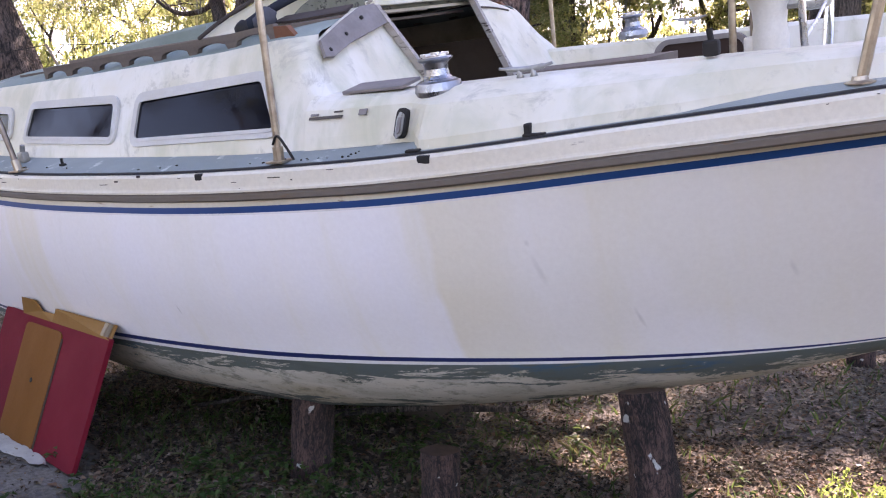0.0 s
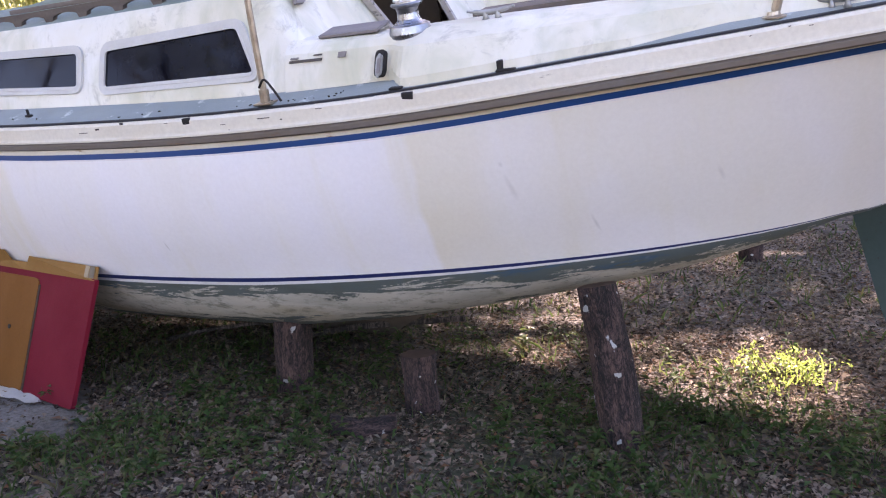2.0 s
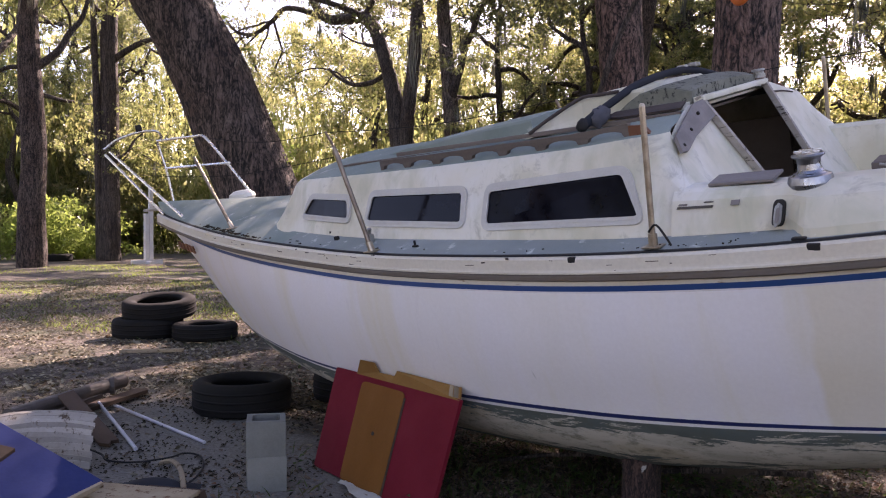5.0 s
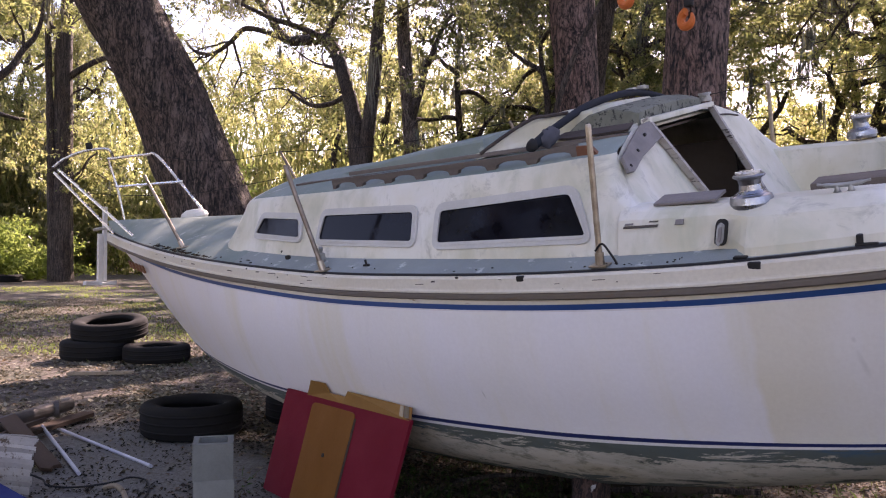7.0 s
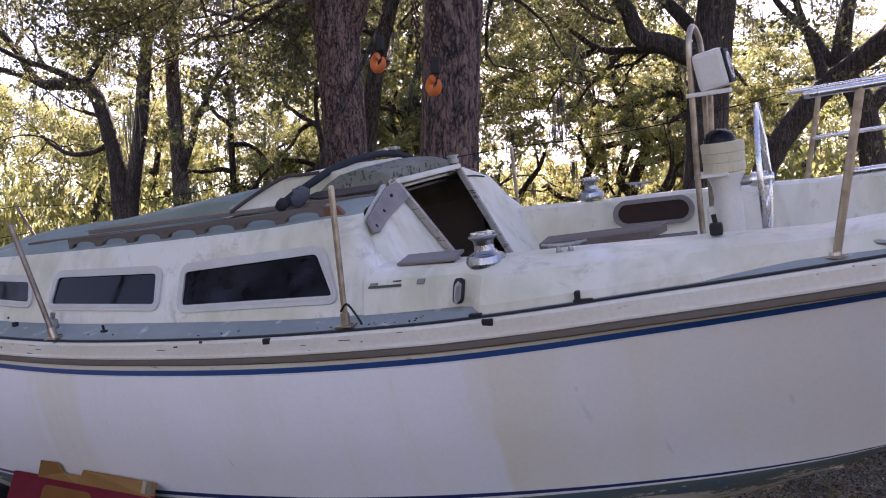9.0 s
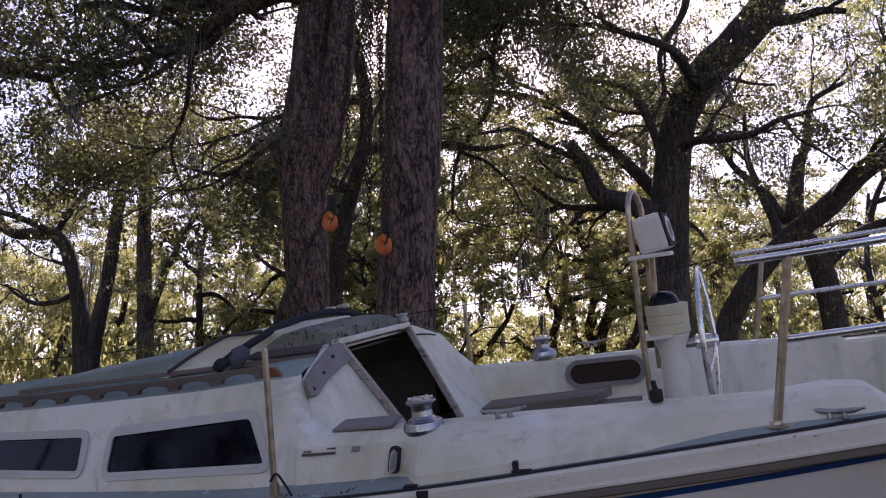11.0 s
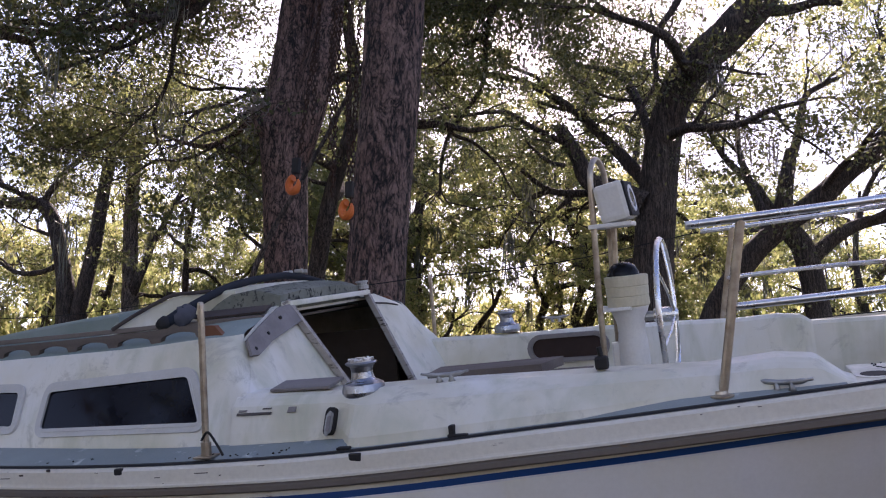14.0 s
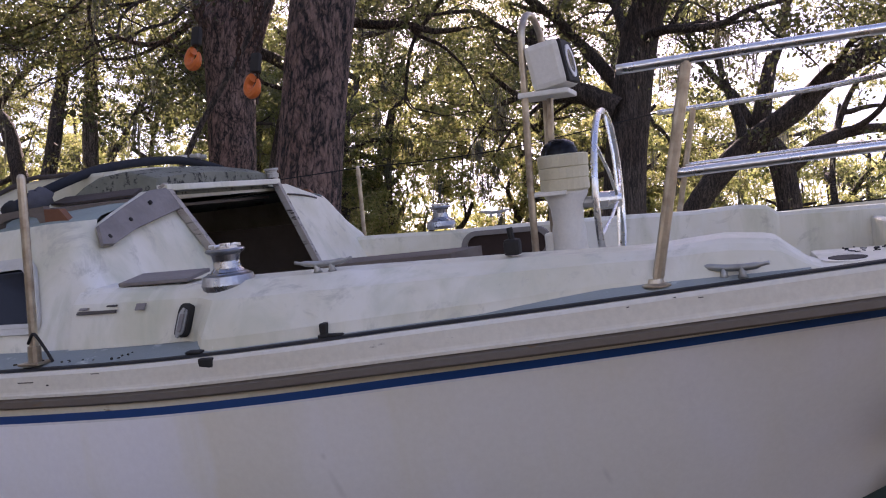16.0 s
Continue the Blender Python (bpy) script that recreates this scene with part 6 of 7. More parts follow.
make_tree("oak_tree", "dark forked oak with a long level limb and hanging moss", [(-19.4, 17.5, -0.2), (-19.5, 17.5, 3.2), (-19.76, 17.5, 5.5), (-20.12, 17.5, 6.9), (-20.87, 17.5, 8.7), (-21.45, 17.5, 9.3)], [0.55, 0.40, 0.33, 0.27, 0.25, 0.24],
          [((-21.4, 17.4, 9.3), (-0.5, -0.7, 0.3), 4.0, 0.14), ((-20.5, 17.5, 7.8), (-0.6, 0.6, 0.2), 4.0, 0.12)], 17, 42000, 0.10, M_LIMB, M_MIDLEAF, 0.5, 500, moss_length=0.5,
          lines=[([(-21.45, 17.5, 9.34), (-22.56, 17.5, 9.44), (-23.79, 17.5, 9.72), (-24.97, 17.5, 11.1), (-26.4, 17.5, 12.5), (-27.6, 17.5, 13.8)], 0.22, 0.09, 8),
                 ([(-21.45, 17.5, 9.34), (-20.6, 17.5, 10.4), (-19.4, 17.5, 11.2), (-18.5, 17.5, 12.0)], 0.13, 0.05, 5),
                 ([(-20.26, 17.5, 7.16), (-20.85, 17.4, 6.85), (-21.8, 17.3, 6.82), (-22.67, 17.3, 7.18), (-23.26, 17.3, 7.6)], 0.11, 0.05, 3),
                 ([(-23.79, 17.5, 9.72), (-25.9, 17.4, 10.4), (-26.85, 17.3, 9.95), (-28.0, 17.3, 9.64), (-29.2, 17.3, 9.9), (-30.0, 17.3, 10.5)], 0.12, 0.05, 7),
                 ([(-19.45, 17.5, 3.6), (-19.22, 17.5, 5.5), (-18.9, 17.5, 7.9), (-18.74, 17.5, 10.2), (-18.49, 17.5, 11.4), (-18.2, 17.5, 13.4)], 0.29, 0.14, 7)])
make_tree("oak_tree", "pale grey oak with an upright trunk", [(-18.2, 19.0, -0.2), (-18.25, 19.0, 3.2), (-18.46, 19.0, 5.65), (-18.82, 19.0, 8.8), (-19.0, 19.0, 11.9), (-19.2, 19.0, 14.0)], [0.45, 0.34, 0.29, 0.25, 0.22, 0.12],
          [((-18.5, 19.0, 6.0), (0.55, 0.1, 0.8), 4.5, 0.17), ((-18.9, 19.0, 9.5), (0.6, -0.4, 0.4), 3.6, 0.12), ((-19.0, 19.0, 11.5), (-0.3, 0.5, 0.7), 3.5, 0.1)], 18, 12000, 0.105, M_PALEBARK, M_FARLEAF, 0.5, 200, moss_length=0.5)

make_tree("straight_oak", "straight dark oak with a thinner stem beside it", [(-31.0, 12.4, -0.2), (-31.0, 12.4, 3.0), (-31.05, 12.45, 6.0), (-31.0, 12.4, 9.0), (-30.8, 12.6, 13.0)], [0.46, 0.39, 0.37, 0.33, 0.2],
          [((-31.0, 12.4, 8.0), (0.5, 0.5, 0.5), 4.0, 0.15), ((-31.0, 12.4, 9.5), (-0.6, -0.3, 0.5), 4.0, 0.14), ((-30.9, 12.5, 11.0), (0.5, -0.5, 0.6), 3.5, 0.12)], 27, 14000, 0.11, M_LIMB, M_FARLEAF, 0.5, 300, far=True, moss_wide=2.0,
          lines=[([(-31.1, 12.1, -0.2), (-31.12, 12.05, 3.0), (-31.15, 11.98, 6.0), (-31.3, 11.9, 10.0)], 0.2, 0.12, 4)])
make_tree("straight_oak", "upright reddish-brown oak at the edge of the clearing", [(-27.0, 7.65, -0.2), (-26.9, 7.6, 2.0), (-26.95, 7.72, 4.0), (-27.05, 7.6, 7.0), (-27.0, 7.6, 11.0)], [0.50, 0.42, 0.38, 0.35, 0.22],
          [((-27.0, 7.6, 6.5), (0.3, 0.6, 0.5), 4.0, 0.15), ((-27.0, 7.6, 8.5), (-0.6, 0.2, 0.5), 4.0, 0.14), ((-27.0, 7.6, 10.0), (0.5, -0.5, 0.6), 3.5, 0.12)], 28, 14000, 0.11, M_OAKBARK, M_FARLEAF, 0.5, 500, far=True, moss_wide=2.0)

# ---- woods all round: four kinds of tree and one of shrub, set out again and again
rng = np.random.default_rng(5)
WOOD = []
for k in range(4):
    h = (11, 13, 9, 14)[k]
    lean = (0.6, -0.4, 0.9, 0.5)[k]
    ctrl = [(0, 0, -0.3), (lean * 0.5, 0.2, h * 0.14), (lean * 0.2, -0.3, h * 0.28), (lean * 1.1, 0.1, h * 0.42), (lean * 0.8, 0.5, h * 0.58), (lean * 1.6, 0.2, h * 0.76), (lean * 1.4, -0.2, h)]
    limbs = [(along(ctrl, f), (math.cos(2.4 * i + k), math.sin(2.4 * i + k), 0.35), 3.8 * (1.15 - 0.5 * f), 0.13) for i, f in enumerate((0.30, 0.42, 0.5, 0.6, 0.7, 0.8, 0.9, 0.97) if k < 3 else (0.5, 0.56, 0.62, 0.7, 0.78, 0.85, 0.92, 0.97))]
    near = k == 3
    t = make_tree("wood_tree", "tall woodland oak with small leaves toned half-lit" if near else "slender woodland oak with yellow-green leaves toned sunlit", ctrl, [0.26, 0.2, 0.17, 0.13, 0.06], limbs, 30 + k, 24000 if near else 19500, 0.108 if near else 0.125, M_LIMB, M_MIDLEAF if near else M_FARLEAF, 0.5, 520, depth=3, far=True, moss_wide=2.2)
    tagged(t, group="woods round the boat")
    WOOD.append(t)
FAR = [(-27, 26), (-15, 31), (-3, 27), (16, 37), (-20, 31), (3, 35), (14, 30), (-27, 5), (20, 25), (-37, 6), (-18, 38), (-9.8, 25), (13, 19), (-33, -4), (-28, 37), (25, 36), (-49, 20), (-9, 35), (-1, 42), (-5.5, 27), (-3.2, 22.8), (6.5, 30), (10.5, 27), (-6.2, 24.5)]
DARK = [(-1.5, 24.5), (-14, 22), (-16.5, 25), (-11.6, 23.5), (-17.5, 21.5), (-6.6, 11.2), (-43.5, 18.9), (-47, 14.5), (-36, 2), (-39, 12), (-45, 17)]
# Unseen behind the camera; the first two added to block skylight from the bow.
BEHIND = [(-9, -8.5), (-15.5, -4), (-14, -13), (-6, -15), (2, -15)]
UNSEEN = {(16, 37), (14, 30), (20, 25), (13, 19), (25, 36), (-33, -4), (-37, 6), (-36, 2)}
for i, (x, y) in enumerate(FAR + DARK + BEHIND):
    if (x, y) in UNSEEN:
        continue
    dark = len(FAR) <= i < len(FAR) + len(DARK)
    src = WOOD[3] if dark else WOOD[i % 3]
    s = 1.1 + 0.5 * ((i * 37) % 10) / 10 if not dark else 0.95 + 0.2 * ((i * 37) % 10) / 10
    if (x, y) == (-17.5, 21.5):
        s = 0.84
    elif y >= 34 and x < -5:
        s = 0.72
    elif (x, y) == (-20, 31):
        s = 1.1
    elif (x, y) in ((-14, 22), (-5.5, 27), (-3.2, 22.8)):
        s = 0.8
    elif (x, y) in ((6.5, 30), (10.5, 27), (-6.2, 24.5)):
        s = 1.0
    elif (x, y) == (-11.6, 23.5):
        s = 1.05
    m = Matrix.Translation((x, y, 0)) @ Matrix.Rotation(i * 1.9, 4, "Z")
    src.scale = (s, s, s)
    copy_thing(src, m)
    src.scale = (1, 1, 1)
WOOD[1].scale = (0.75, 0.75, 0.75)
copy_thing(WOOD[1], Matrix.Translation((-8.6, 22.4, 0)) @ Matrix.Rotation(0.7, 4, "Z"))
WOOD[1].scale = (1, 1, 1)
for src, (x, y) in zip(WOOD, ((-24, 44), (17, 17), (-32, 27), (-14.2, 27))):
    src.matrix_basis = Matrix.Translation((x, y, 0)) @ Matrix.Diagonal((1.25, 1.25, 1.25, 1))


def shrub_mesh(seed, n=4800, leaf=M_FARLEAF):
    r = np.random.default_rng(seed)
    cs = [(r.normal(0, 1.1), r.normal(0, 1.1), r.uniform(0.2, 2.6)) for _ in range(60)]
    return leaf_mesh("leaves", cs, 0.4, n, 0.15, leaf, r, far=True)


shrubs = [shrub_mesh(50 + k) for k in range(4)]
# Darker copies of the shrub: shade is put into their leaf colour.
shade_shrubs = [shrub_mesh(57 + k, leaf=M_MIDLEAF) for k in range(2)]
k = 0
for reach, step, high in ((26, 7.0, 1.1), (34, 5.5, 2.1), (45, 5.5, 3.3)):
    for j in range(int(140 / step)):
        az = radians(-95 + step * j + 2.5 * math.sin(k * 2.7))
        if reach < 40 and az < radians(-50):
            continue
        r = reach + 3.0 * math.sin(k * 1.7)
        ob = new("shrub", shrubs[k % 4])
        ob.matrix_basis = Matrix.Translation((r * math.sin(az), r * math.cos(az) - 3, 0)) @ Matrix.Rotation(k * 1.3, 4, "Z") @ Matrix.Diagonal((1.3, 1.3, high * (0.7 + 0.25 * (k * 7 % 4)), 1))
        tagged(ob, "yellow-green undergrowth at the edge of the wood, leaves toned sunlit", "shrub", "undergrowth", "stuff")
        k += 1
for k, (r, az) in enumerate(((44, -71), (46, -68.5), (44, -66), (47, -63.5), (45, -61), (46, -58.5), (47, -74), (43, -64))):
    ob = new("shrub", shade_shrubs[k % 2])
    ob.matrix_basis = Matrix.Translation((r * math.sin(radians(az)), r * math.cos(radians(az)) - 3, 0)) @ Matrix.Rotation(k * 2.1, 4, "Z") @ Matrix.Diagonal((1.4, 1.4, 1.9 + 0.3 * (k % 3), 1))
    tagged(ob, "dark green undergrowth in the wood, leaves toned as if shaded", "shrub", "undergrowth", "stuff")
rb = np.random.default_rng(71)
# Sunlight on these shrubs is put into their brighter leaf colour.
for x, y, h in ((-37.5, 13.2, 1.5), (-39.5, 15.5, 1.1), (-33.2, 11.3, 1.5), (-39.0, 18.5, 1.0), (-33.0, 10.3, 1.2), (-33.4, 12.3, 0.8)):
    ob = new("shrub", leaf_mesh("leaves", [(rb.normal(0, 0.8), rb.normal(0, 0.8), rb.uniform(0.1, 1.6) * h) for _ in range(40)], 0.3, 3500, 0.15, M_BRIGHTLEAF, rb, far=True))
    ob.matrix_basis = Matrix.Translation((x, y, 0))
    tagged(ob, "shrub at the edge of the clearing, its green brightened as if sunlit", "shrub", "undergrowth", "stuff")


# ---- the wood's far edge: tall tangled trees that close the distance
def far_wood(seed, n=12500):
    r = np.random.default_rng(seed)
    shapes = []
    for k in range(9):
        x, y, h = r.uniform(-8, 8), r.uniform(-2.5, 2.5), r.uniform(9, 15)
        pts = [(x, y, -0.2)]
        for j in range(5):
            pts.append((pts[-1][0] + r.normal(0, 0.5), pts[-1][1] + r.normal(0, 0.4), (j + 1) * h / 5))
        shapes.append(tube(curve_points(pts, 3), [0.24 * (1 - 0.05 * q) for q in range(16)], 6, caps=False))
        for j in (2, 3, 4):
            a = r.uniform(0, 6.28)
            p = Vector(pts[j])
            shapes.append(tube([p, p + Vector((1.2 * math.cos(a), 0.8 * math.sin(a), 0.5)), p + Vector((2.4 * math.cos(a), 1.4 * math.sin(a), 1.4))], [0.10, 0.07, 0.03], 5, caps=False))
    C = [(r.uniform(-8.5, 8.5), r.normal(0, 1.6), 14.5 * r.uniform(0, 1) ** 0.9) for _ in range(170)]
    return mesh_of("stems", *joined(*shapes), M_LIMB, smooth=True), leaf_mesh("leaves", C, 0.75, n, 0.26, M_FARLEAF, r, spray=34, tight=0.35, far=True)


far_kinds = [far_wood(90 + k) for k in range(3)]
for k in range(2, 17):
    az = radians(-98 + 8.2 * k)
    r = 52 + 5 * math.sin(k * 2.3) + (8 if k in (5, 6) else 0)
    w = thing("far_wood", "hazy trees at the far edge of the wood, leaves toned sunlit", "woods", Matrix.Translation((r * math.sin(az), r * math.cos(az) - 3, 0)) @ Matrix.Rotation(-az, 4, "Z") @ Matrix.Diagonal((1, 1, 0.72 if -40 < math.degrees(az) < -6 else 1, 1)), "far woods", "stuff")
    for nm, me in zip(("stems", "leaves"), far_kinds[k % 3]):
        ob = new(nm, me)
        ob.parent = w
        ob["kind"] = "stuff"


# ---------------------------------------------------------------- under and before the boat
def rough_log(length, r0, r1, n=16, seed=0, bend=0.0, rings=14):
    """An upright log with lumpy bark, foot at z = 0."""
    V, Fs = [], []
    for i in range(rings + 1):
        t = i / rings
        for k in range(n):
            a = 2 * math.pi * k / n
            r = (r0 + (r1 - r0) * t) * (1 + 0.10 * noise.noise((math.cos(a) * 1.6, math.sin(a) * 1.6, t * 2 + seed)) + 0.07 * noise.noise((math.cos(a) * 5, math.sin(a) * 5, t * 6 + seed)))
            V.append((r * math.cos(a) + bend * math.sin(t * 3), r * math.sin(a), length * t))
    for i in range(rings):
        for k in range(n):
            j = (k + 1) % n
            Fs.append((i * n + k, i * n + j, (i + 1) * n + j, (i + 1) * n + k))
    return (V, Fs), (V[-n:], [tuple(range(n))]), (V[:n], [tuple(reversed(range(n)))])


def post(label, m, length, r0, r1, seed, bend=0.0, name="stump", cat="stump", group="stumps under the boat"):
    t = thing(name, label, cat, m, group)
    bark, cut, foot = rough_log(length, r0, r1, 16, seed, bend)
    part("bark", joined(bark, foot), M_STUMP, t, smooth=True)
    part("cut_end", cut, M_CUTWOOD, t, "pale sawn end")
    return t


post("leaning bark-covered post with pale lichen under the hull", Matrix.Translation((0.76, -0.78, -0.06)) @ Matrix.Rotation(radians(-4), 4, "X") @ Matrix.Rotation(radians(-11), 4, "Y"), 0.70, 0.090, 0.078, 3.0, 0.012)
post("upright bark-covered stump under the hull", Matrix.Translation((-0.85, -0.62, -0.05)) @ Matrix.Rotation(radians(-5), 4, "X") @ Matrix.Rotation(radians(-3), 4, "Y"), 0.46, 0.096, 0.090, 5.0)
post("short sawn stump standing in the weeds", Matrix.Translation((-0.16, -0.66, -0.05)) @ Matrix.Rotation(radians(-3), 4, "Y"), 0.30, 0.080, 0.076, 9.0)
post("dark stump standing beyond the hull", Matrix.Translation((1.05, 3.35, -0.05)), 0.5, 0.10, 0.095, 12.0)
post("bark-covered stump on the far side of the hull", Matrix.Translation((-1.6, 0.75, -0.05)), 0.50, 0.09, 0.09, 13.0)
post("short fallen log lying in the weeds", Matrix.Translation((-0.40, -1.05, 0.035)) @ Matrix.Rotation(radians(24), 4, "Z") @ Matrix.Rotation(radians(88), 4, "Y"), 0.27, 0.052, 0.043, 15.0, 0.03, "log", "log", "")
for p, q, r in (((-1.6, 0.25, 0.03), (-0.95, 0.45, 0.20), 0.022), ((-1.3, 0.1, 0.02), (-0.4, 0.5, 0.10), 0.018), ((-2.0, -0.2, 0.02), (-1.45, 0.0, 0.12), 0.012)):
    s = thing("fallen_branch", "thin brown fallen branch lying on the ground", "branch", Matrix.Translation(p), "fallen branches")
    d = Vector(q) - Vector(p)
    part("stick", tube(curve_points([(0, 0, 0), d * 0.35 + Vector((0.03, 0.02, 0.02)), d * 0.7 + Vector((-0.02, 0.03, 0)), d], 4), r, 7), M_CUTWOOD if r > 0.02 else M_LIMB, s)

# leaning panel of red vinyl and orange board
BR, BL, TR, TL = Vector((-1.645, -1.240, 0.012)), Vector((-2.775, -0.985, 0.012)), Vector((-1.579, -1.088, 0.589)), Vector((-2.752, -0.826, 0.580))
pnl = thing("panel_door", "red vinyl panel with an orange strip leaning on the hull", "panel", Matrix.Translation(BR))
on_panel = lambda u, v: BL.lerp(BR, u).lerp(TL.lerp(TR, u), v) - BR
out = (BR - BL).cross(TL - BL).normalized()
out = out if out.y < 0 else -out
quad = lambda u0, u1, v0, v1, r=0.0: [on_panel(p[0], p[1]) for p in rounded([(u0, v0), (u1, v0), (u1, v1), (u0, v1)], r, 4)] if r else [on_panel(u0, v0), on_panel(u1, v0), on_panel(u1, v1), on_panel(u0, v1)]
part("red_cover", slab([p - out * 0.022 for p in quad(0, 1, 0, 1, 0.02)], 0.022, out), M_RED, pnl, "faded red vinyl")
part("orange_strip", slab([p + out * 0.0005 for p in quad(0.268, 0.625, 0.0, 0.935, 0.045)], 0.006, out), M_ORANGEPLY, pnl, "orange-brown board with a knob hole")
hc = on_panel(0.46, 0.50) + out * 0.0065
e1 = (BR - BL).normalized()
e2 = out.cross(e1)
# No hole is cut: a black disc paints its dark inside.
part("knob_hole_disc", slab([hc + e1 * 0.011 * math.cos(a) + e2 * 0.011 * math.sin(a) for a in [i * math.pi / 8 for i in range(16)]], 0.004, out), M_BLACK, pnl, "flat black disc drawn as a finger hole")
part("strip_edge", slab([p + out * 0.0005 for p in quad(0.625, 0.637, 0.02, 0.885)], 0.004, out), M_OLDPLANK, pnl, "dark edge line")
lean_l, lean_m, lean_n, lean_o, lean_p, lean_q = [Vector(p) - BR for p in ((-2.412, -0.957, 0.676), (-2.291, -0.976, 0.676), (-2.288, -0.938, 0.617), (-2.10, -0.962, 0.615), (-2.098, -0.986, 0.653), (-1.644, -1.008, 0.628))]
for outline in ([on_panel(0.20, 0.985), on_panel(0.345, 0.985), lean_n, lean_m, lean_l], [on_panel(0.345, 0.985), on_panel(0.50, 0.985), lean_o, lean_n], [on_panel(0.50, 0.985), on_panel(0.998, 0.985), lean_q, lean_p]):
    part("plywood_back", slab([p - out * 0.012 for p in outline], 0.014, out), M_PLY, pnl, "raw plywood backing")
for a, b in ((0.86, 0.91), (0.925, 0.985)):
    u0, u1 = 0.50 + 0.498 * a, 0.50 + 0.498 * b
    part("plywood_edge", slab([on_panel(u0, 1.004) + out * 0.003, on_panel(u1, 1.004) + out * 0.003, lean_p.lerp(lean_q, b) + out * 0.003, lean_p.lerp(lean_q, a) + out * 0.003], 0.003, out), M_PALEBOARD, pnl, "pale plywood end grain")
sh = thing("torn_sheet", "crumpled pale sheet lying under the panel", "sheet", Matrix.Translation((-2.1, -1.25, 0.0)))
part("sheet", grid([[Vector((-0.33 + 0.046 * i + 0.006 * k, 0.155 - 0.0105 * i + (k - 2) * 0.022 * (0.35 + math.sin(math.pi * (i + 0.6) / 13.0)) + 0.012 * math.sin(i * 0.9), 0.012 + 0.03 * abs(noise.noise((i * 0.45, k * 0.7, 0.5))))) for k in range(5)] for i in range(13)]), M_PAPER, sh, smooth=True)


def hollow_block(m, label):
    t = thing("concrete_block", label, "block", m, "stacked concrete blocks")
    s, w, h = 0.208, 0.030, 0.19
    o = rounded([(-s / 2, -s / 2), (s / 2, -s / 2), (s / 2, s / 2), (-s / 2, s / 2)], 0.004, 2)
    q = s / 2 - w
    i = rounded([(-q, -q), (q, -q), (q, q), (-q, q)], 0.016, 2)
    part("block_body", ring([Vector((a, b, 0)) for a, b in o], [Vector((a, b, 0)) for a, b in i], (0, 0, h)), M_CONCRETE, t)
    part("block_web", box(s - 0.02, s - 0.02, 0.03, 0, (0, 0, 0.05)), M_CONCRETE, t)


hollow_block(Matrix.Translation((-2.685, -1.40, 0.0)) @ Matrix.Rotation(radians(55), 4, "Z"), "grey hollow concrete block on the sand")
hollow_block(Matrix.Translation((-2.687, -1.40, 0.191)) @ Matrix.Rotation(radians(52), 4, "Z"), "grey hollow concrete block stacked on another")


def tyre(m, R, width, label, group="old tyres"):
    t = thing("tyre", label, "tyre", m, group)
    prof = [(R * 0.60, -0.30), (R * 0.63, -0.40), (R * 0.80, -0.50), (R * 0.93, -0.46), (R * 0.985, -0.38), (R, -0.2), (R, 0.2), (R * 0.985, 0.38), (R * 0.93, 0.46), (R * 0.80, 0.50), (R * 0.63, 0.40), (R * 0.60, 0.30), (R * 0.66, 0.2), (R * 0.9, 0.0), (R * 0.66, -0.2)]
    V, Fs = lathe([(r, z * width) for r, z in prof] + [(prof[0][0], prof[0][1] * width)], 40, caps=False)
    part("tyre_body", (V, Fs), M_TYRE, t, smooth=True)
    for zz in (-0.24, 0.0, 0.24):
        part("tread_groove", lathe([(R * 0.994, zz * width - 0.008), (R + 0.0015, zz * width - 0.010), (R + 0.002, zz * width + 0.010), (R * 0.994, zz * width + 0.008)], 40, caps=False), M_TYRE, t, smooth=True)


tyre(Matrix.Translation((-4.35, -0.355, 0.125)), 0.375, 0.25, "large black worn tyre lying flat on the sand")
tyre(Matrix.Translation((-4.05, 0.55, 0.115)), 0.34, 0.23, "black worn tyre lying behind the bow")
tyre(Matrix.Translation((-8.80, 1.40, 0.125)), 0.44, 0.25, "dusty black tyre at the foot of a pile")
tyre(Matrix.Translation((-8.78, 1.55, 0.375)) @ Matrix.Rotation(radians(6), 4, "X") @ Matrix.Rotation(radians(4), 4, "Y"), 0.46, 0.245, "dusty black tyre on top of another")
tyre(Matrix.Translation((-8.05, 1.75, 0.11)), 0.40, 0.21, "black tyre with a pale sunlit rim")
tyre(Matrix.Translation((-7.5, 2.9, 0.11)), 0.34, 0.2, "black tyre lying beyond the bow")
tyre(Matrix.Translation((-31.8, 10.55, 0.16)), 0.66, 0.3, "large dark tyre lying far off")

# scrap heap on the sand
def rod(name, label, cat, a, b, r, mat, n=10):
    t = thing(name, label, cat, Matrix.Translation(a))
    part("shaft", tube([Vector((0, 0, 0)), (Vector(b) - Vector(a)) * 0.5, Vector(b) - Vector(a)], r, n), mat, t)
    return t


rod("white_pipe", "thin white plastic pipe on the sand", "pipe", (-5.20, -0.95, 0.012), (-3.70, -1.12, 0.012), 0.012, M_PVC)
rod("grey_pipe", "thick dull grey-brown pipe on the scrap heap", "pipe", (-4.80, -1.90, 0.14), (-5.55, -0.69, 0.12), 0.055, M_GREYPIPE, 16)
pc = thing("pipe_coupling", "grey ribbed coupling on the end of the pipe", "pipe fitting", Matrix.Translation((-5.43, -0.885, 0.124)) @ Matrix.Rotation(radians(-90), 4, "X") @ Matrix.Rotation(radians(32), 4, "Y"))
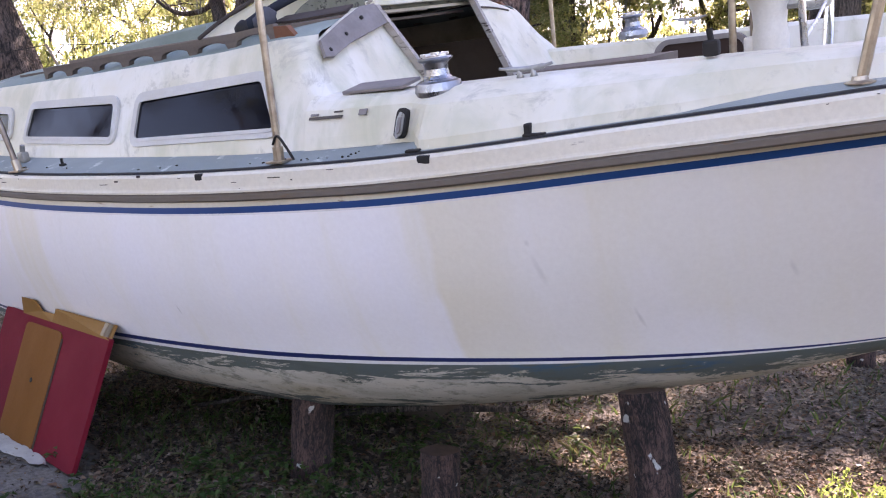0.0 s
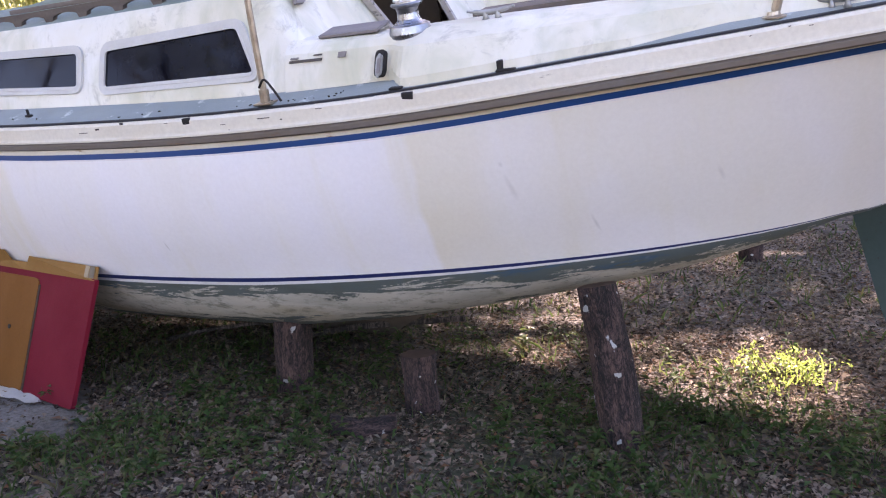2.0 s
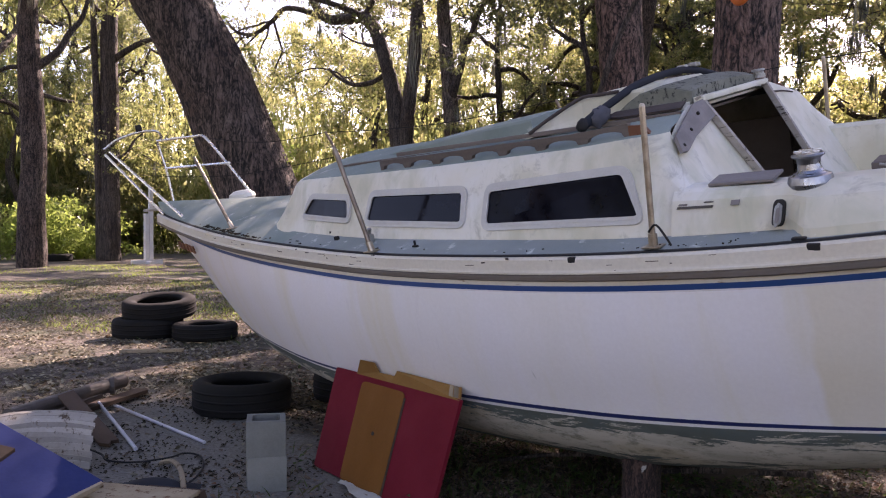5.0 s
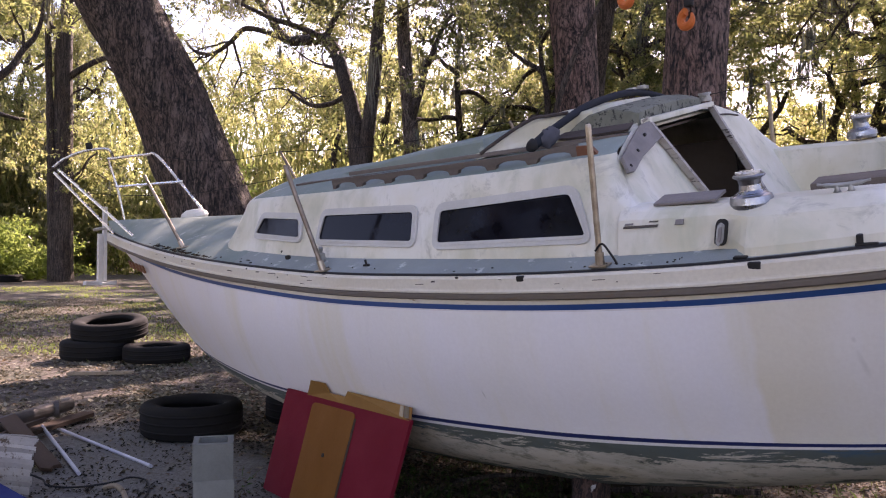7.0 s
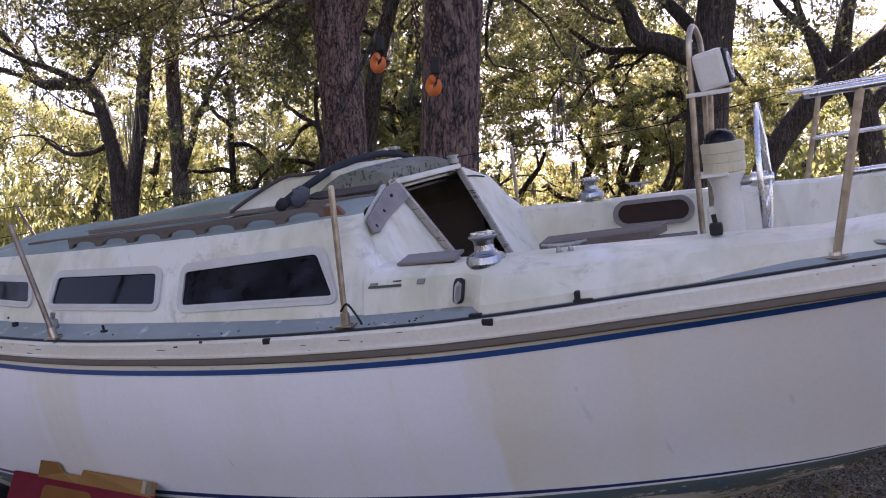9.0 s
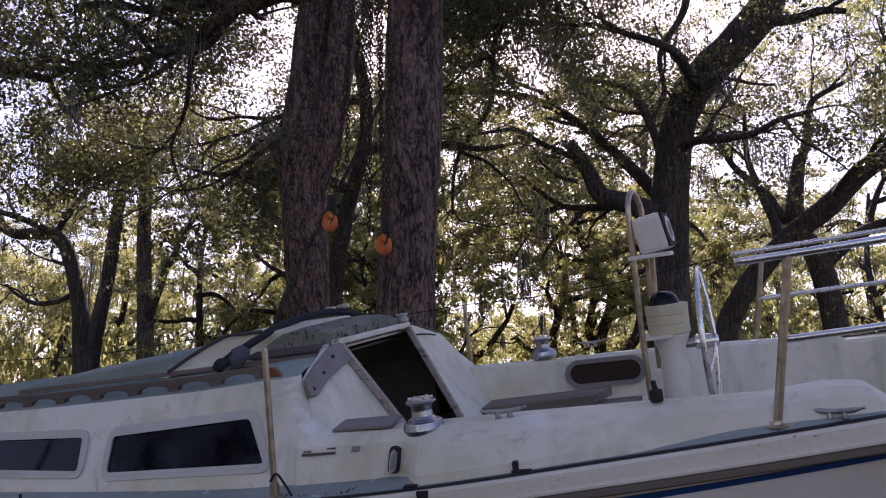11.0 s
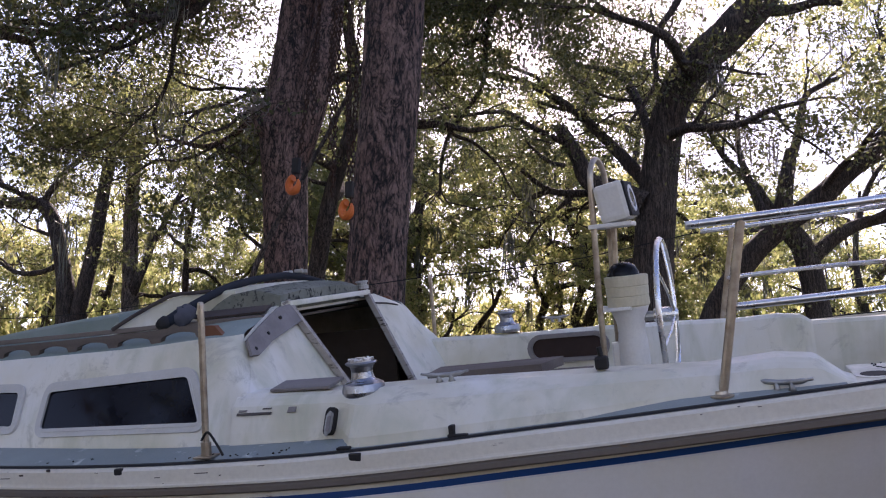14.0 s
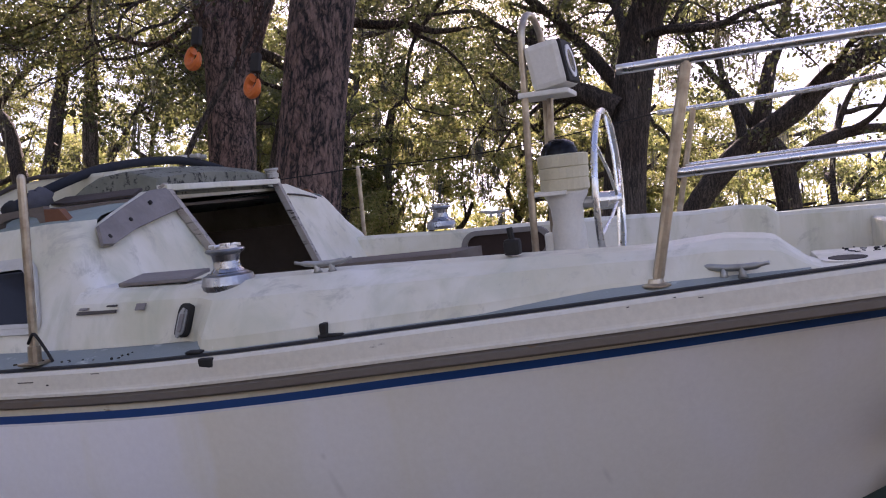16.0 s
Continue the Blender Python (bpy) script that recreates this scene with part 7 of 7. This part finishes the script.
part("collar", lathe([(0.057, -0.06), (0.068, -0.055), (0.068, -0.02), (0.061, -0.015), (0.061, 0.015), (0.068, 0.02), (0.068, 0.055), (0.057, 0.06)], 18, caps=False), M_GREYPIPE, pc)
rod("grey_conduit", "grey conduit leaning from the scrap heap", "pipe", (-5.15, -1.10, 0.06), (-3.88, -1.50, 0.012), 0.013, M_PVC)


def plank(label, a, b, wide, thick, mat, roll=0.0):
    """A sawn board from a to b, split at one end."""
    a, b = Vector(a), Vector(b)
    d = b - a
    t = thing("loose_plank", label, "plank", Matrix.Translation((a + b) / 2) @ d.to_track_quat("X", "Z").to_matrix().to_4x4() @ Matrix.Rotation(roll, 4, "X"), "planks on the scrap heap")
    L = d.length
    o = [(-L / 2, -wide / 2), (L / 2 - 0.06, -wide / 2), (L / 2, -wide * 0.1), (L / 2 - 0.03, wide * 0.1), (L / 2 - 0.01, wide / 2), (-L / 2, wide / 2)]
    part("board", slab([(x, y, -thick / 2) for x, y in o], thick, (0, 0, 1)), mat, t)


plank("dark grey weathered plank leaning on the scrap heap", (-4.92, -1.46, 0.21), (-4.06, -1.57, 0.02), 0.11, 0.025, M_OLDPLANK, 0.25)
plank("long brown weathered plank under the pipe", (-4.75, -1.80, 0.06), (-5.45, -0.55, 0.04), 0.13, 0.03, M_OLDPLANK)
plank("split dark brown plank beside the pipe", (-4.60, -1.95, 0.10), (-5.05, -1.15, 0.13), 0.16, 0.03, M_OLDPLANK, -0.3)
plank("brown weathered plank across the scrap heap", (-4.35, -1.95, 0.05), (-4.95, -1.35, 0.06), 0.15, 0.03, M_OLDPLANK, 0.2)
rod("thin_plank", "thin pale plank lying in the leaves", "plank", (-7.75, 0.45, 0.02), (-7.3, 0.98, 0.02), 0.025, M_PALEBOARD, 4)


def ribbed_board(m, label):
    """A barrel-backed board of narrow slats on two curved battens."""
    t = thing("slatted_board", label, "board", m)
    for k in range(13):
        a = radians(2 + 7.6 * k)
        bend = [(x, 0.05 * (1 - ((x + 0.1) / 0.36) ** 2) + 0.003 * math.sin(x * 9 + 2 * k)) for x in (-0.42, -0.26, -0.1, 0.05, 0.16, 0.228 + 0.006 * (k % 3))]
        rows = [[Vector((x, 0.34 - (0.34 + q) * math.cos(a) + w * math.sin(a), (0.34 + q) * math.sin(a) * 0.66 + w * math.cos(a) + d)) for q, w in ((0, -0.022), (0.012, -0.0205), (0.012, 0.0205), (0, 0.022))] for x, d in bend]
        part("slat", grid(rows), M_SLAT, t)
    for x in (-0.34, 0.205):
        part("batten", tube([Vector((x, 0.34 - 0.325 * math.cos(radians(q)), 0.325 * math.sin(radians(q)) * 0.66)) for q in range(0, 96, 12)], 0.016, 6), M_TEAK, t)


ribbed_board(Matrix.Translation((-3.78, -2.10, 0.02)) @ Matrix.Rotation(radians(58), 4, "Z"), "weathered ribbed board on the scrap heap")
bu = Vector((-0.956, -0.194, 0.223)).normalized()
bv = Vector((0.166, -0.97, -0.171))
bv = (bv - bu * bv.dot(bu)).normalized()
blue_pose = Matrix.Translation((-2.899, -2.214, 0.18)) @ Matrix((bu, bv, bu.cross(bv))).transposed().to_4x4()
bl = thing("blue_board", "blue painted board resting on the scrap heap", "board", blue_pose)
part("sheet", box(1.05, 0.52, 0.022, 0.004, (0.525, 0.26, -0.011)), M_BLUESHEET, bl)
part("lip", box(0.02, 0.50, 0.028, 0.004, (-0.008, 0.26, -0.012)), M_PALEBOARD, bl, "pale worn edge")
bl2 = thing("brown_board", "dark brown board lying on the blue board", "board", blue_pose @ Matrix.Translation((0.60, 0.22, 0.011)) @ Matrix.Rotation(radians(20), 4, "Z"))
part("sheet", box(0.22, 0.14, 0.022, 0.004), M_OLDPLANK, bl2)
sup = thing("crate", "pale stained crate beside the boards", "crate", Matrix.Translation((-2.80, -2.12, 0.05)) @ Matrix.Rotation(radians(28), 4, "Z"))
part("lid", box(0.55, 0.34, 0.02, 0.008, (0, 0, 0.04)), M_STAINBOARD, sup)
for yy in (-0.16, 0.16):
    part("crate_side", box(0.53, 0.02, 0.085, 0.003, (0, yy, -0.005)), M_PALEBOARD, sup)
sup = thing("crate", "dark crate under the blue board", "crate", Matrix.Translation((-3.40, -2.38, 0.06)) @ Matrix.Rotation(radians(-28), 4, "Z"))
part("lid", box(0.6, 0.36, 0.02, 0.004, (0, 0, 0.05)), M_TEAK, sup)
for yy in (-0.17, 0.17):
    part("crate_side", box(0.58, 0.02, 0.10, 0.003, (0, yy, -0.005)), M_TEAK, sup)
plank("short broken reddish-brown piece of wood", (-2.92, -1.98, 0.045), (-2.62, -1.84, 0.05), 0.10, 0.05, M_OLDPLANK, 0.4)
plank("short broken dark piece of wood", (-2.66, -2.02, 0.03), (-2.44, -1.93, 0.035), 0.09, 0.04, M_TEAK, -0.5)
scrap = thing("blue_scrap", "small crumpled scrap of blue sheet", "scrap", Matrix.Translation((-2.52, -1.90, 0.0)))
part("sheet", grid([[Vector((-0.06 + 0.03 * i, -0.04 + 0.03 * k, 0.012 + 0.03 * abs(noise.noise((i * 0.9, k * 0.9, 7.5))))) for k in range(4)] for i in range(5)]), M_BLUESHEET, scrap)
bag = thing("dark_bag", "crumpled dark cloth bag on the sand", "bag", Matrix.Translation((-3.08, -1.84, 0.0)) @ Matrix.Rotation(radians(40), 4, "Z"))
part("cloth", grid([[Vector((-0.24 + 0.06 * i, -0.12 + 0.06 * k, max(0.0, 0.075 * math.sin(math.pi * i / 8) * math.sin(math.pi * k / 4) + 0.02 * noise.noise((i * 0.8, k * 0.9, 2))))) for k in range(5)] for i in range(9)]), M_HOSE, bag, smooth=True)
cw = thing("bent_trim", "bent pale wooden trim strip", "trim strip", Matrix.Translation((-3.48, -1.56, 0.012)))
part("strip", tube(curve_points([(0, 0, 0), (0.16, -0.03, 0.05), (0.34, -0.09, 0.06), (0.50, -0.17, 0.05), (0.68, -0.27, 0.0)], 6), 0.015, 6), M_PALEBOARD, cw)
cord = thing("black_cord", "loop of thin black cord on the sand", "cord", Matrix.Translation((-3.6, -1.55, 0.008)))
part("cord", tube(curve_points([(0.60, -0.16, 0.004), (0.50, -0.02, 0), (0.354, 0.121, 0), (0.158, 0.23, 0.004), (0.05, 0.19, 0.01), (0.10, 0.05, 0.02), (0.0, -0.12, 0.01), (-0.12, -0.22, 0.02), (-0.22, -0.20, 0.03), (-0.34, -0.21, 0.04), (-0.50, -0.18, 0.02)], 8), 0.006, 6), M_BLACK, cord)

# white post on a cross foot, far beyond the bow
wp = thing("white_post", "white wooden post on a cross foot", "post", Matrix.Translation((-27.0, 11.75, 0)) @ Matrix.Scale(1.4, 4))
part("upright", box(0.11, 0.11, 1.35, 0.01, (0, 0, 0.675)), M_POST, wp)
part("upright", box(0.10, 0.10, 2.05, 0.01, (0.02, 0.115, 1.025)), M_POST, wp)
part("foot_beam", box(0.14, 0.85, 0.13, 0.01, (0, 0.02, 0.065)), M_POST, wp)
part("foot_beam", box(0.6, 0.14, 0.10, 0.01, (0, 0.0, 0.05)), M_POST, wp)


# chain hoists hung over the cabin
def chain_shape(length, link=0.040, r=0.0043, w=0.011):
    out = []
    n = int(length / (link * 0.78))
    loop = [Vector((w * math.cos(a), 0, (link / 2 - w) * (1 if math.sin(a) > 0 else -1) + w * math.sin(a))) for a in [i * math.pi / 4 + 0.2 for i in range(8)]]
    V, Fs = tube(loop + [loop[0]], r, 4, caps=False)
    for k in range(n):
        out.append(moved((V, Fs), Matrix.Translation((0, 0, -k * link * 0.78)) @ Matrix.Rotation(radians(90 * (k % 2) + 17), 4, "Z")))
    return joined(*out)


def hoist(hook, top, label, turn):
    h, t = Vector(hook), Vector(top)
    th = thing("chain_hoist", label, "hoist", Matrix.Translation(t), "chain hoists")
    part("rope", tube([(0, 0, 0.06), (0.02, 0.1, 0.9), (0.05, 0.25, 1.75)], 0.012, 6), M_BLACK, th, "dark hanging strap")
    rot = Matrix.Rotation(turn, 4, "Z") @ Matrix.Rotation(radians(90), 4, "X")
    part("hoist_body", moved(lathe([(0.03, -0.055), (0.080, -0.05), (0.086, -0.035), (0.086, 0.035), (0.080, 0.05), (0.03, 0.055)], 24), rot), M_ORANGE, th, "round orange hoist body")
    d = h - t
    part("hook_block", moved(box(0.05, 0.035, 0.10, 0.012), Matrix.Translation(d + Vector((0.01, 0, 0.115)))), M_BLACK, th, "black hook block")
    arc = [Vector((0.043 * math.cos(a), 0, 0.043 * math.sin(a))) for a in [radians(100 + i * 14) for i in range(22)]]
    part("hook", moved(tube(arc, [0.024] * 16 + [0.021, 0.018, 0.015, 0.012, 0.009, 0.006], 9), Matrix.Translation(d) @ Matrix.Rotation(turn, 4, "Z")), M_ORANGE, th, "orange lifting hook")
    L = -d.z
    for dx, dy, f in ((0.012, 0.0, 0.93), (-0.05, 0.01, 0.80), (0.06, -0.01, 0.72), (0.10, 0.02, 1.06)):
        ob = new("chain", mesh_of("chain", *moved(chain_shape(L * f - 0.05), Matrix.Translation((dx, dy, -0.06))), M_CHAIN))
        ob.parent = th
        if dx == 0.012:
            ob.rotation_euler = (math.atan2(d.y, -d.z), math.atan2(-d.x, -d.z), 0)


hoist((-0.755, 0.27, 2.70), (-0.84, 0.27, 4.53), "orange chain hoist with an open hook over the cabin", radians(-25))
hoist((-1.13, 0.30, 2.89), (-0.98, 0.30, 4.65), "orange chain hoist hanging beside another", radians(-20))
lb = thing("hoist_beam", "dark limb to which the hoists are tied", "limb", Matrix.Translation((-1.3, 2.1, 6.3)))
part("limb", tube(curve_points([(0, 0, 0), (0.15, -0.8, 0.06), (0.35, -1.6, 0.02), (0.5, -2.5, 0.1)], 6), [0.09] * 6 + [0.075] * 7 + [0.06] * 6, 10), M_LIMB, lb)


# ---------------------------------------------------------------- grass, weeds and fallen leaves
def blades(name, label, pts, h0, h1, width, material, seed, lean=0.5):
    r = np.random.default_rng(seed)
    P = np.asarray(pts)
    n = len(P)
    h = r.uniform(h0, h1, n)[:, None]
    a = r.uniform(0, 2 * math.pi, n)
    side = np.stack([np.cos(a), np.sin(a), np.zeros(n)], 1) * width * r.uniform(0.6, 1.4, n)[:, None]
    bend = np.stack([r.normal(0, lean, n), r.normal(0, lean, n), np.ones(n)], 1)
    mid = P + bend * h * np.array([0.4, 0.4, 0.55])
    tip = P + bend * h * np.array([1.0, 1.0, 0.9])
    V = np.stack([P - side, P + side, mid + side * 0.7, tip, mid - side * 0.7], 1).reshape(-1, 3)
    me = bpy.data.meshes.new(name)
    me.from_pydata(V.tolist(), [], [(5 * i, 5 * i + 1, 5 * i + 2, 5 * i + 3, 5 * i + 4) for i in range(n)])
    me.materials.append(material)
    return tagged(new(name, me), label, "grass", kind="stuff")


def scatter(n, x0, x1, y0, y1, seed, keep):
    r = np.random.default_rng(seed)
    out = []
    while len(out) < n:
        x, y = r.uniform(x0, x1), r.uniform(y0, y1)
        if r.uniform() < keep(x, y):
            out.append((x, y, ground_height(x, y) - 0.005))
    return out


patch = lambda x, y, s=1.0: max(0.0, min(1.0, 0.5 + 1.6 * noise.noise((x * 1.3 * s, y * 1.3 * s, 4.2))))
sandy = lambda x, y: 1.0 if min(((x + 4.0) / 2.0) ** 2 + ((y + 1.3) / 0.95) ** 2, ((x + 2.65) / 1.2) ** 2 + ((y + 1.25 + 0.17 * (x + 2.65)) / 0.58) ** 2) + 0.5 * noise.noise((x * 3, y * 3, 1.5)) > 1 else 0.06
fade = lambda x, y: max(0.0, min(1.0, 1.35 - math.hypot((x - 0.7) / 3.6, (y + 1.2) / 2.9) + 0.35 * noise.noise((x * 0.8, y * 0.8, 9.0))))
shore = lambda x, y: (1 if y < -0.2 else 0.35 if y < 0.6 else 0.05) * sandy(x, y)
# Under the hull, fewer leaves and added weeds deepen the shade on the ground.
under = lambda x, y: math.exp(-((x + 1.2) / 1.3) ** 2 - ((y - 0.3) / 1.0) ** 2)
blades("grass", "low dark weedy grass before the boat", scatter(10500, -3.6, 5.2, -5.2, 1.2, 3, lambda x, y: shore(x, y) * patch(x, y) * fade(x, y)), 0.02, 0.105, 0.0035, M_GRASS, 4)
blades("grass", "sparse low dark weeds in the hollow under the boat", scatter(900, -3.2, 0.7, -0.9, 1.7, 7, lambda x, y: under(x, y) * patch(x * 1.4, y * 1.4)), 0.03, 0.09, 0.0045, M_GRASS, 9, 0.6)
blades("grass", "thin woodland grass beyond the boat", scatter(9000, -18, 6, 1.0, 12, 5, lambda x, y: patch(x, y, 0.35) ** 2), 0.03, 0.12, 0.006, M_GRASS, 6)


def weeds(n, seed):
    """Rosettes of broad leaves."""
    r = np.random.default_rng(seed)
    pts = scatter(n, -3.2, 4.6, -4.6, 1.3, seed, lambda x, y: max(shore(x, y) * patch(x + 9, y) * fade(x, y), 0.15 * under(x, y)))
    V, Fs = [], []
    for x, y, z in pts:
        for k in range(int(r.integers(5, 10))):
            a, ln, w = r.uniform(0, 2 * math.pi), r.uniform(0.018, 0.065), r.uniform(0.004, 0.014)
            d, s = Vector((math.cos(a), math.sin(a), 0)), Vector((-math.sin(a), math.cos(a), 0))
            h, up = r.uniform(0.005, 0.09), r.uniform(0.0, 0.025)
            p = Vector((x, y, z + h))
            o = len(V)
            V += [p, p + d * ln * 0.5 + s * w + Vector((0, 0, up)), p + d * ln + Vector((0, 0, up * 1.2 - 0.01)), p + d * ln * 0.5 - s * w + Vector((0, 0, up))]
            Fs.append((o, o + 1, o + 2, o + 3))
    me = mesh_of("weeds", V, Fs, M_GRASS)
    return tagged(new("weeds", me), "broad-leaved green weeds under the boat", "weeds", kind="stuff")


weeds(2600, 8)


sun_weed = scatter(70, 1.0, 1.7, 0.0, 0.8, 61, lambda x, y: math.exp(-((x - 1.32) ** 2 + (y - 0.36) ** 2) / 0.03))
blades("grass", "bright green weed tuft in a patch of sun", sun_weed, 0.04, 0.12, 0.004, M_BRIGHTLEAF, 62, 0.5)
tuft_rng = np.random.default_rng(63)
tuft = new("weeds", leaf_mesh("weeds", [(1.32 + tuft_rng.normal(0, 0.11), 0.34 + tuft_rng.normal(0, 0.12), 0.02 + 0.07 * tuft_rng.uniform()) for _ in range(46)], 0.02, 800, 0.018, M_BRIGHTLEAF, tuft_rng, spray=12, tight=0.022))
tagged(tuft, "bright green small-leaved weed in a patch of sun", "weeds", kind="stuff")


def litter(name, label, n, box_, size, seed, keep=lambda x, y: 1.0, material=M_LITTER):
    r = np.random.default_rng(seed)
    P = np.array(scatter(n, *box_, seed, keep)) + np.array([0, 0, 0.012])
    n = len(P)
    a = r.uniform(0, 2 * math.pi, n)
    tilt = r.normal(0, 0.30, (n, 2))
    d = np.stack([np.cos(a), np.sin(a), tilt[:, 0]], 1)
    s = np.stack([-np.sin(a), np.cos(a), tilt[:, 1]], 1)
    L = (size * r.uniform(0.5, 1.5, n))[:, None]
    w = L * r.uniform(0.18, 0.42, n)[:, None]
    up = np.array([0, 0, 0.006])
    V = np.stack([P - d * L * 0.5, P + s * w + up, P + d * L * 0.5, P - s * w + up], 1).reshape(-1, 3)
    me = bpy.data.meshes.new(name)
    me.from_pydata(V.tolist(), [], [(4 * i, 4 * i + 1, 4 * i + 2, 4 * i + 3) for i in range(n)])
    me.materials.append(material)
    return tagged(new(name, me), label, "leaf litter", kind="stuff")


litter("leaf_litter", "brown and grey fallen oak leaves on the ground", 36000, (-5.5, 6.5, -5.5, 6.0), 0.040, 21, lambda x, y: (0.25 + 0.75 * patch(x * 0.6 + 3, y * 0.6)) * max(0.12, sandy(x, y)) * (1 - 0.5 * under(x, y)))
litter("leaf_litter", "small broken grey-brown leaf bits under the stern", 66000, (-3.0, 4.6, -2.4, 5.0), 0.027, 23, lambda x, y: (0.35 + 0.65 * patch(x * 0.8 + 5, y * 0.8)) * max(0.12, sandy(x, y)) * (1 - 0.5 * under(x, y)))
litter("leaf_litter", "curled brown leaf bits among the weeds", 42000, (-3.2, 3.6, -3.0, 0.9), 0.026, 24, lambda x, y: (0.3 + 0.7 * patch(x * 0.9 + 7, y * 0.9)) * max(0.12, sandy(x, y)) * (1 - 0.5 * under(x, y)))
# Litter in the paler, sunlight-toned colour.
litter("leaf_litter", "fallen leaves in the clearing beyond, paled to stand for sunlight", 62000, (-20, -3.0, -2.6, 7.5), 0.046, 22, lambda x, y: (0.25 + 0.75 * patch(x, y)) * (0.08 if sandy(x, y) < 0.5 else 1), M_PALELITTER)
litter("leaf_litter", "dark broken leaves and twigs lying on the sand", 3600, (-6.2, -2.0, -2.5, 0.2), 0.024, 25, lambda x, y: patch(x * 1.7 + 2, y * 1.7) ** 1.5, M_DARKLITTER)
blades("grass", "short yellow-green grass in the sunny clearing", scatter(12000, -27, -9.5, 1, 13, 65, lambda x, y: patch(x, y, 0.4) ** 2), 0.02, 0.07, 0.008, M_BRIGHTLEAF, 66, 0.6)


def deck_dirt(n, seed):
    """Bits of bark and leaf caught along the seam."""
    r = np.random.default_rng(seed)
    shapes = []
    for _ in range(n):
        x = float(r.choice([-0.62 + 0.5 * r.uniform() ** 2, -0.30 + r.normal(0, 0.07), -4.15 + r.normal(0, 0.2), -3.7 + r.normal(0, 0.2), r.uniform(-3.4, -1.0)], p=[0.05, 0.06, 0.43, 0.32, 0.14]))
        b = sheer_b(x) - 0.014 - 0.034 * r.uniform(0, 1) ** 2
        m = Matrix.Translation((x, -b, deck_z(x, b) + 0.012)) @ Matrix.Rotation(r.uniform(0, 6), 4, "Z") @ Matrix.Rotation(r.uniform(-0.6, 0.6), 4, "X")
        shapes.append(moved(box(r.uniform(0.004, 0.011 if x > -2 else 0.034), r.uniform(0.003, 0.006 if x > -2 else 0.014), r.uniform(0.002, 0.005)), m))
    return joined(*shapes)


part("deck_dirt", deck_dirt(115, 31), M_DARKLITTER, boat, "dark leaf mould caught along the seam")["kind"] = "stuff"
